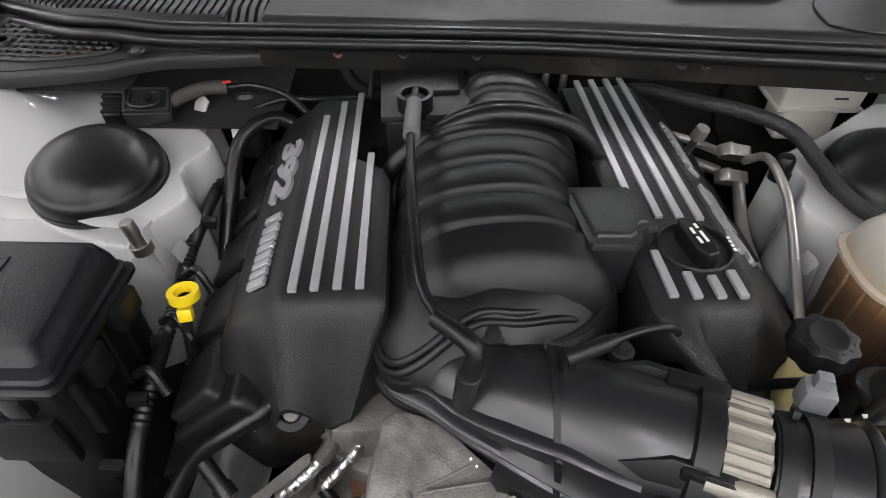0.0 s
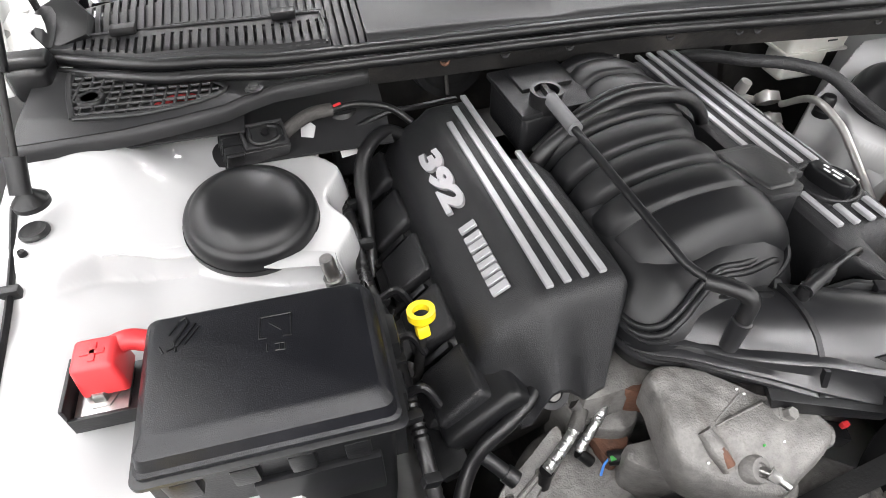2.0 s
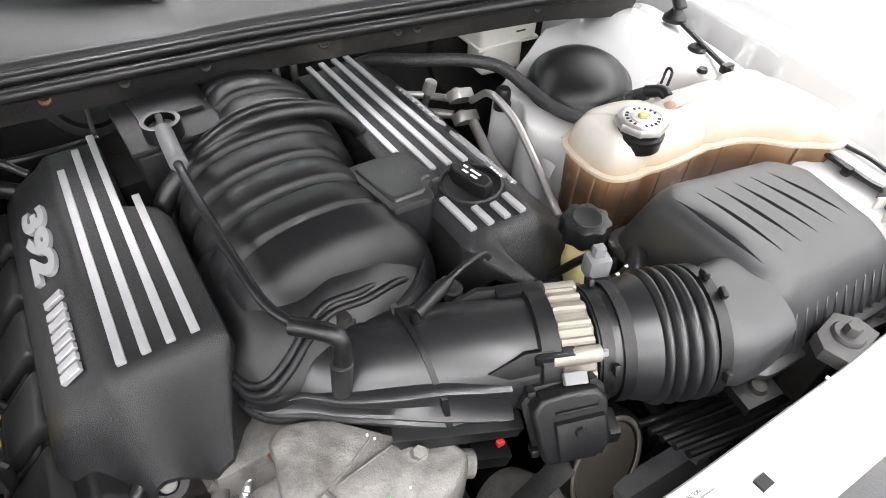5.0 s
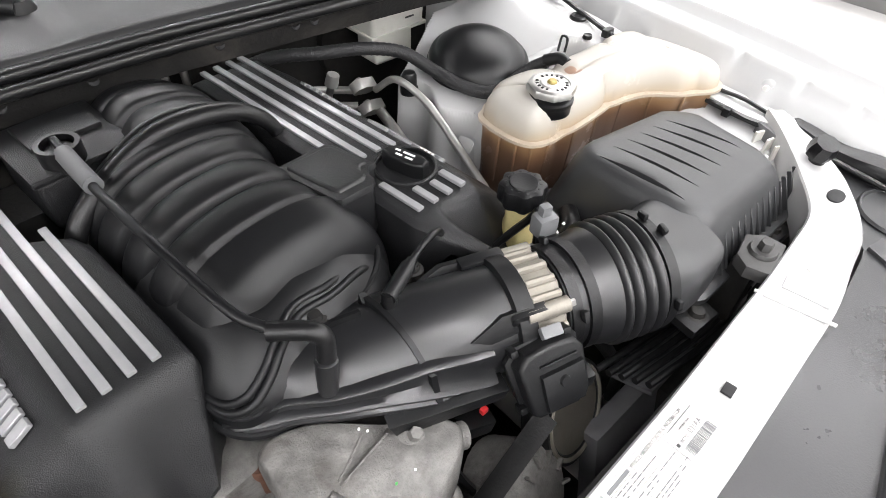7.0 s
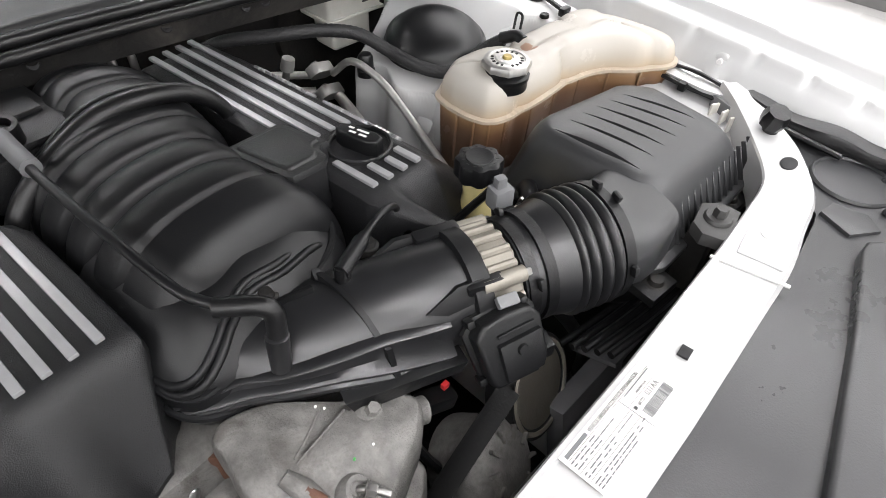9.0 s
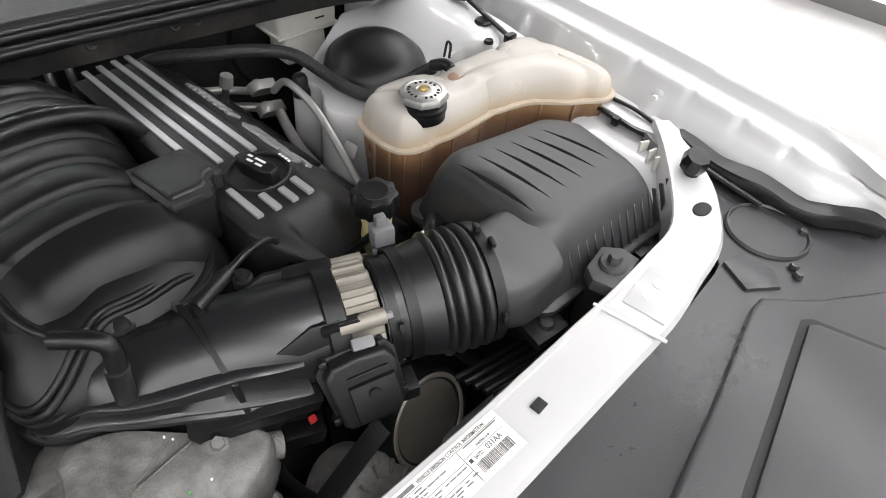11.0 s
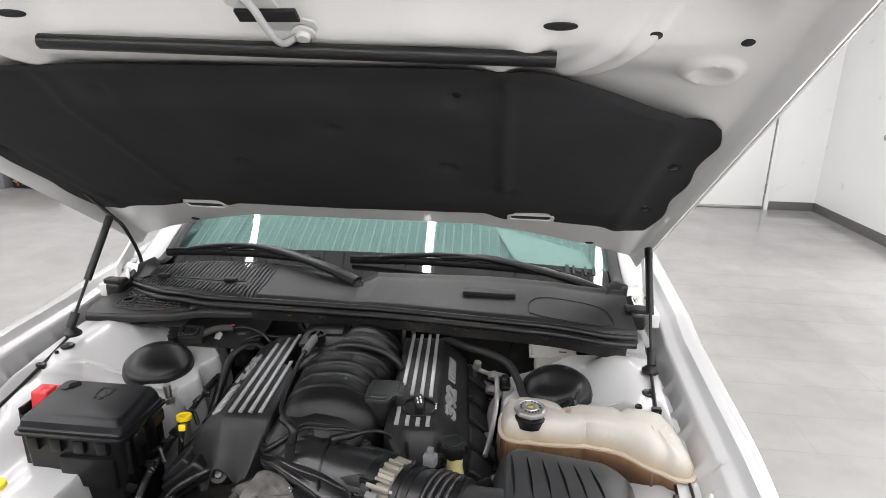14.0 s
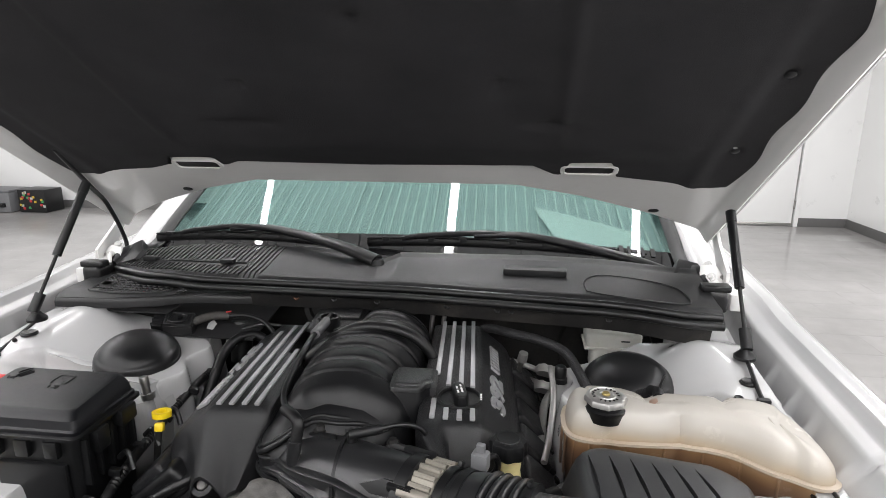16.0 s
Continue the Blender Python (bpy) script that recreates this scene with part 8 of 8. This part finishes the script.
part("casting", slab([(-0.089, 0.352), (-0.089, 0.368), (-0.077, 0.377), (-0.061, 0.376), (-0.035, 0.365), (0.002, 0.333), (0.021, 0.318), (0.045, 0.298), (0.064, 0.288), (0.070, 0.275), (0.062, 0.262), (0.047, 0.251), (0.030, 0.244), (0.012, 0.236), (-0.008, 0.231), (-0.03, 0.238), (-0.05, 0.248), (-0.07, 0.260), (-0.092, 0.280), (-0.095, 0.315)], pump_z, 0.07, 3, 0.0022), M_CAST, wp, smooth=45)
part("lower_housing", slab([(-0.11, 0.335), (-0.06, 0.33), (0.0, 0.29), (0.05, 0.268), (0.052, 0.245), (0.02, 0.227), (-0.02, 0.240), (-0.05, 0.268), (-0.09, 0.296), (-0.115, 0.315)], lambda x, y: 0.742 + 0.1 * (y - 0.28), 0.14, 6, 0.003), M_CAST, wp, smooth=40)
UPN = (0.1, -0.35, 0.93)
hx = Vector((0.026, 0.2925, pump_z(0.026, 0.2925)))
part("boss", lathe([(0, 0.003), (0.010, 0.003), (0.013, 0.0), (0.018, -0.008)], 20, along(hx, UPN)), M_CAST, wp)
part("bolt", lathe([(0, 0.0125), (0.0060, 0.0125), (0.0068, 0.0110), (0.0068, 0.004), (0.0105, 0.0035), (0.0105, 0.002)], 6, along(hx, UPN)), M_CAST, wp)
s0, s1 = Vector((-0.064, 0.298, pump_z(-0.064, 0.298))), Vector((-0.050, 0.262, pump_z(-0.050, 0.262)))
part("slot_boss", tube([s0, s0.lerp(s1, 0.5) + Vector((0, 0, 0.001)), s1], lambda t: 0.0105 - 0.003 * abs(2 * t - 1), 14, 6), M_CAST, wp)
part("rusty_slot", tube([s0.lerp(s1, 0.52) + Vector((0, 0, 0.0065)), s0.lerp(s1, 0.95) + Vector((0, 0, 0.0055))], 0.0058, 12, 4), M_RUST, wp, "rusty slot in the casting")
stp = Vector((-0.026, 0.256, pump_z(-0.026, 0.256)))
part("stud_boss", lathe([(0.006, 0.006), (0.0075, 0.008), (0.012, 0.008), (0.014, 0.004), (0.0155, -0.010)], 22, along(stp, (0.25, -0.55, 0.8))), M_CAST, wp)
part("stud", tube([stp, stp + Vector((0.008, -0.010, 0.007)), stp + Vector((0.019, -0.026, 0.004))], 0.0038, 12, 3), M_STEEL, wp)
part("stud_nut", lathe([(0, 0.005), (0.0058, 0.005), (0.0064, 0.003), (0.0064, -0.004), (0.008, -0.005)], 6, along(stp + Vector((0.010, -0.013, 0.0065)), (0.5, -0.8, 0.0))), M_STEEL, wp)
for a, b in (((-0.050, 0.2985), (0.010, 0.3095)), ((-0.049, 0.303), (-0.005, 0.326))):
    part("web", tube([Vector((lerp(a[0], b[0], q / 6), lerp(a[1], b[1], q / 6), pump_z(lerp(a[0], b[0], q / 6), lerp(a[1], b[1], q / 6)) - 0.0006)) for q in range(7)], 0.0017, 8, 2), M_CAST, wp)
part("outlet", tube([(0.058, 0.280, 0.796), (0.076, 0.274, 0.790)], 0.014, 16, 2), M_CAST, wp)
part("rust_patch", slab([(-0.135, 0.385), (-0.095, 0.392), (-0.088, 0.355), (-0.12, 0.335)], lambda x, y: 0.704, 0.06, 5), M_RUST, wp)
part("rust_patch", slab([(-0.10, 0.40), (-0.03, 0.385), (-0.03, 0.372), (-0.09, 0.380)], lambda x, y: 0.775, 0.05, 5), M_RUST, wp)
for x, y, mm in ((-0.001, 0.324, M_PAPER), (-0.006, 0.330, M_PAPER), (0.008, 0.268, M_PAPER), (-0.068, 0.272, M_PAPER), (-0.0115, 0.2705, M_GREEN)):
    part("paint_spot", lathe([(0, 0.0008), (0.0011, 0.0006), (0.0015, -0.002)], 10, along((x, y, pump_z(x, y) + 0.0012), (0.05, -0.2, 0.97))), mm, wp)

tcv = thing("timing_cover", "grey cast timing cover at the engine's front", "timing cover", (-0.12, 0.36, 0.55))
part("casting", lump([(-0.25, 0.35), (-0.19, 0.40), (-0.12, 0.405), (-0.07, 0.37), (-0.06, 0.32), (-0.12, 0.285), (-0.19, 0.28), (-0.245, 0.31)], 0.50, 0.655, 0.03, 9), M_CAST, tcv, smooth=45)
part("side_arm", slab([(-0.275, 0.318), (-0.25, 0.345), (-0.21, 0.365), (-0.178, 0.383), (-0.170, 0.380), (-0.170, 0.366), (-0.178, 0.350), (-0.21, 0.328), (-0.24, 0.305)], lambda x, y: 0.726 + 0.40 * (x + 0.16) + 0.4 * (y - 0.36), 0.05, 12), M_CAST, tcv, smooth=45)
part("side_web", tube([(-0.245, 0.322, 0.678), (-0.21, 0.341, 0.699), (-0.180, 0.358, 0.717)], 0.004, 8), M_CAST, tcv)
part("upper_casting", slab([(-0.165, 0.42), (-0.12, 0.425), (-0.075, 0.42), (-0.068, 0.385), (-0.085, 0.36), (-0.12, 0.365), (-0.15, 0.385)], lambda x, y: 0.735 + 0.35 * (y - 0.39), 0.12, 21), M_CAST, tcv, smooth=45)
for p in ((-0.245, 0.330, 0.681), (-0.205, 0.346, 0.701)):
    part("bolt", lathe([(0, 0.006), (0.004, 0.006), (0.0045, 0.004), (0.0045, 0.0), (0.007, 0)], 8, along(p, (0, -0.6, 0.8))), M_CAST, tcv)
part("hole_boss", lathe([(0.008, -0.012), (0.008, 0.004), (0.0135, 0.004), (0.018, -0.004), (0.02, -0.03)], 20, along((-0.088, 0.421, 0.742), (0.1, -0.6, 0.8))), M_CAST, tcv)
part("hole", lathe([(0, -0.004), (0.009, -0.004)], 16, along((-0.088, 0.421, 0.742), (0.1, -0.6, 0.8))), M_CABIN_SHADE, tcv)

sp = thing("sensor_plug", "black sensor plug with coloured wires on the pump", "sensor plug", (-0.05, 0.31, 0.70))
part("body", tube([(-0.122, 0.340, 0.703), (-0.106, 0.336, 0.708), (-0.096, 0.334, 0.710)], 0.0088, 12), M_BLACK, sp)
part("boot", lathe([(0, 0.010), (0.011, 0.010), (0.0135, 0.004), (0.011, -0.004), (0.011, -0.010)], 16, along((-0.092, 0.333, 0.711), (1, -0.2, 0.3))), M_RUBBER, sp)
part("green_lock", box((-0.118, 0.336, 0.711), (0.009, 0.006, 0.004), 0.001), M_GREEN, sp)
part("blue_wire", tube([(-0.122, 0.339, 0.704), (-0.130, 0.334, 0.702), (-0.134, 0.328, 0.690)], 0.0016, 6), mat("blue_wire_skin", (0.05, 0.2, 0.6), 0.4), sp)

sq = thing("injector_plug", "black plug with a red lock under the snout", "plug", (0.10, 0.29, 0.74))
part("body", box((0.105, 0.287, 0.757), (0.045, 0.022, 0.022), 0.004, m=rot(0, 15, -15)), M_BLACK, sq)
part("red_lock", box((0.117, 0.284, 0.776), (0.008, 0.006, 0.008), 0.001), M_RED, sq)
part("lead", tube([(0.085, 0.29, 0.752), (0.07, 0.285, 0.73), (0.075, 0.27, 0.70), (0.09, 0.26, 0.66)], 0.006, 8), M_RUBBER, sq)

blt = thing("drive_belt", "flat black drive belt", "belt", (0.12, 0.24, 0.6))
part("belt", loft([[Vector(p) + Vector((-0.004 * k, dy, dz)) for k, dy, dz in ((0, -0.013, 0.002), (0, 0.013, 0.002), (1, 0.013, -0.002), (1, -0.013, -0.002))] for p in ((0.02, 0.235, 0.640), (0.07, 0.237, 0.675), (0.12, 0.239, 0.712), (0.175, 0.241, 0.752))]), M_RUBBER, blt)
pl = thing("pulley", "dark pulley with a bronze rim", "pulley", (0.24, 0.25, 0.58))
PM = along((0.243, 0.243, 0.680), (0.16, -0.90, 0.40))
part("disc", lathe([(0, -0.014), (0.040, -0.014), (0.046, -0.010), (0.052, 0.004), (0.054, 0.006), (0.066, 0.006), (0.068, 0.0), (0.068, -0.03), (0, -0.03)], 48, PM), M_BLACK, pl)
part("bronze_band", lathe([(0.055, 0.0045), (0.056, 0.0075), (0.060, 0.0085), (0.062, 0.0065), (0.062, 0.0), (0.055, 0.0), (0.055, 0.0045)], 48, PM), M_TAN, pl, "bronze coloured rim")
part("hub", lathe([(0, 0.0), (0.014, 0.0), (0.018, -0.006), (0.018, -0.014)], 24, PM), M_DARK, pl)
alt = thing("alternator", "grey cast alternator low in the bay", "alternator", (0.16, 0.27, 0.56))
part("body", lathe([(0, 0.05), (0.035, 0.05), (0.05, 0.04), (0.056, 0.02), (0.056, -0.03), (0, -0.03)], 30, along((0.135, 0.240, 0.640), (0.25, -0.75, 0.6))), M_CAST, alt)
for k in range(10):
    a = 2 * math.pi * k / 10
    part("vent_rib", box((0, 0, 0), (0.016, 0.004, 0.006), 0.001, m=along((0.135, 0.240, 0.640), (0.25, -0.75, 0.6)) @ rot(0, 0, math.degrees(a)) @ Matrix.Translation((0.036, 0, 0.051))), M_CAST, alt)
ft = thing("pipe_fitting", "plated hose fitting in front of the air box", "fitting", (0.36, 0.25, 0.5))
part("fitting", lathe([(0, 0.05), (0.011, 0.05), (0.013, 0.046), (0.011, 0.04), (0.014, 0.034), (0.011, 0.028), (0.014, 0.02), (0.012, 0.012), (0.016, 0.006), (0.016, -0.01)], 18, Matrix.Translation((0.388, 0.258, 0.490)) @ rot(10, 6, 0)), M_TUBE, ft)
part("hose", tube([(0.390, 0.252, 0.54), (0.375, 0.250, 0.62), (0.335, 0.26, 0.70), (0.30, 0.28, 0.76)], 0.009, 12), M_RUBBER, ft)
part("lower_hose", tube([(0.387, 0.26, 0.49), (0.388, 0.262, 0.45), (0.39, 0.27, 0.40)], 0.010, 12), M_RUBBER, ft)
fs = thing("fan_shroud", "dark grey fan shroud with ribs behind the radiator", "fan shroud", (0.4, 0.19, 0.4))
part("panel", box((0.46, 0.185, 0.50), (0.42, 0.03, 0.30), 0.01, m=rot(-12, 0, 0)), M_SHROUD, fs)
part("shelf", box((0.50, 0.225, 0.65), (0.30, 0.07, 0.008), 0.002, m=rot(-20, 0, 0)), M_SHROUD, fs)
for k in range(5):
    part("rib", tube([(0.30, 0.19 + 0.016 * k, 0.74 - 0.01 * k), (0.42, 0.175 + 0.016 * k, 0.735 - 0.01 * k), (0.56, 0.17 + 0.016 * k, 0.73 - 0.01 * k)], 0.005, 8), M_BLACK, fs)

# ---- boxes on the floor across the room ----
pc = thing("computer_case", "black computer case on the far floor", "computer", (-6.90, 6.45, 0))
part("case", box((-6.85, 6.45, 0.22), (0.42, 0.2, 0.43), 0.01), M_GLOSS, pc)
pr = thing("printer", "grey office printer on the far floor", "printer", (-6.32, 6.45, 0))
part("body", box((-6.30, 6.42, 0.13), (0.46, 0.38, 0.25), 0.02), M_GREYP, pr)
part("lid", box((-6.30, 6.42, 0.27), (0.44, 0.36, 0.03), 0.01), M_GREYP, pr)
part("tray", box((-6.30, 6.22, 0.10), (0.34, 0.03, 0.05), 0.006), M_BLACK, pr)
cr = thing("crate", "black crate full of coloured pieces", "crate", (-5.78, 6.45, 0))
part("tub", box((-5.80, 6.43, 0.15), (0.38, 0.3, 0.29), 0.01), M_BLACK, cr)
rng = random.Random(8)
cols = [mat("coloured_plastic", c, 0.4) for c in ((0.5, 0.35, 0.03), (0.45, 0.04, 0.04), (0.05, 0.3, 0.1), (0.5, 0.5, 0.5))]
for k in range(22):
    part("piece", box((-5.96 + 0.33 * rng.random(), 6.275, 0.04 + 0.22 * rng.random()), (0.028, 0.012, 0.028), 0.003), cols[k % 4], cr)
sh = thing("shelf_unit", "pale shelf unit against the wall", "shelf", (-8.3, 6.42, 0))
for z in (0.02, 0.45, 0.9):
    part("board", box((-8.3, 6.42, z + 0.02), (1.1, 0.4, 0.03), 0.004), M_DOOR, sh)
for x in (-8.83, -7.77):
    part("side", box((x, 6.42, 0.47), (0.03, 0.4, 0.93), 0.004), M_DOOR, sh)

# ---- floor tiles ----
TW, TD, TG = 0.60, 0.30, 0.0016
tile_me = mesh_of(box((0, 0, -0.003), (TW - TG, TD - TG, 0.006), 0), "tile", M_TILE, 0)
spots = []
j = 0
y = Y0 + TD / 2
while y < Y1:
    x = X0 + TW / 2 - (TW / 2 if j % 2 else 0)
    while x < X1 + TW / 2:
        if X0 + TW / 2 <= x <= X1 - TW / 2 + 0.01:
            spots.append((x, y))
        x += TW
    y += TD
    j += 1
near = [(x, y) for x, y in spots if (0.9 < x and 0.0 < y < 6.5) or (-4.5 < x < -0.9 and 1.5 < y < 5.0)]
near = near[:300]
chosen = set(near)
for x, y in near:
    ob = new("tile", tile_me)
    ob.location = (x, y, 0)
    ob.parent = FLOOR
    ob.location = Vector((x, y, 0)) - FLOOR.location
vs_, fs_ = [], []
for x, y in spots:
    if (x, y) in chosen:
        continue
    b0 = len(vs_)
    for dz in (-0.006, 0.0):
        for dx, dy in ((-1, -1), (1, -1), (1, 1), (-1, 1)):
            vs_.append((x + dx * (TW - TG) / 2, y + dy * (TD - TG) / 2, dz))
    fs_ += [(b0 + 4, b0 + 5, b0 + 6, b0 + 7)] + [(b0 + k, b0 + (k + 1) % 4, b0 + 4 + (k + 1) % 4, b0 + 4 + k) for k in range(4)]
rest = bpy.data.meshes.new("tile_field")
rest.from_pydata(vs_, [], fs_)
rest.materials.append(M_TILE)
tf = new("tile_field", rest)
tagged(tf, "grey floor tiles laid in running bond", "floor tiles", kind="stuff")
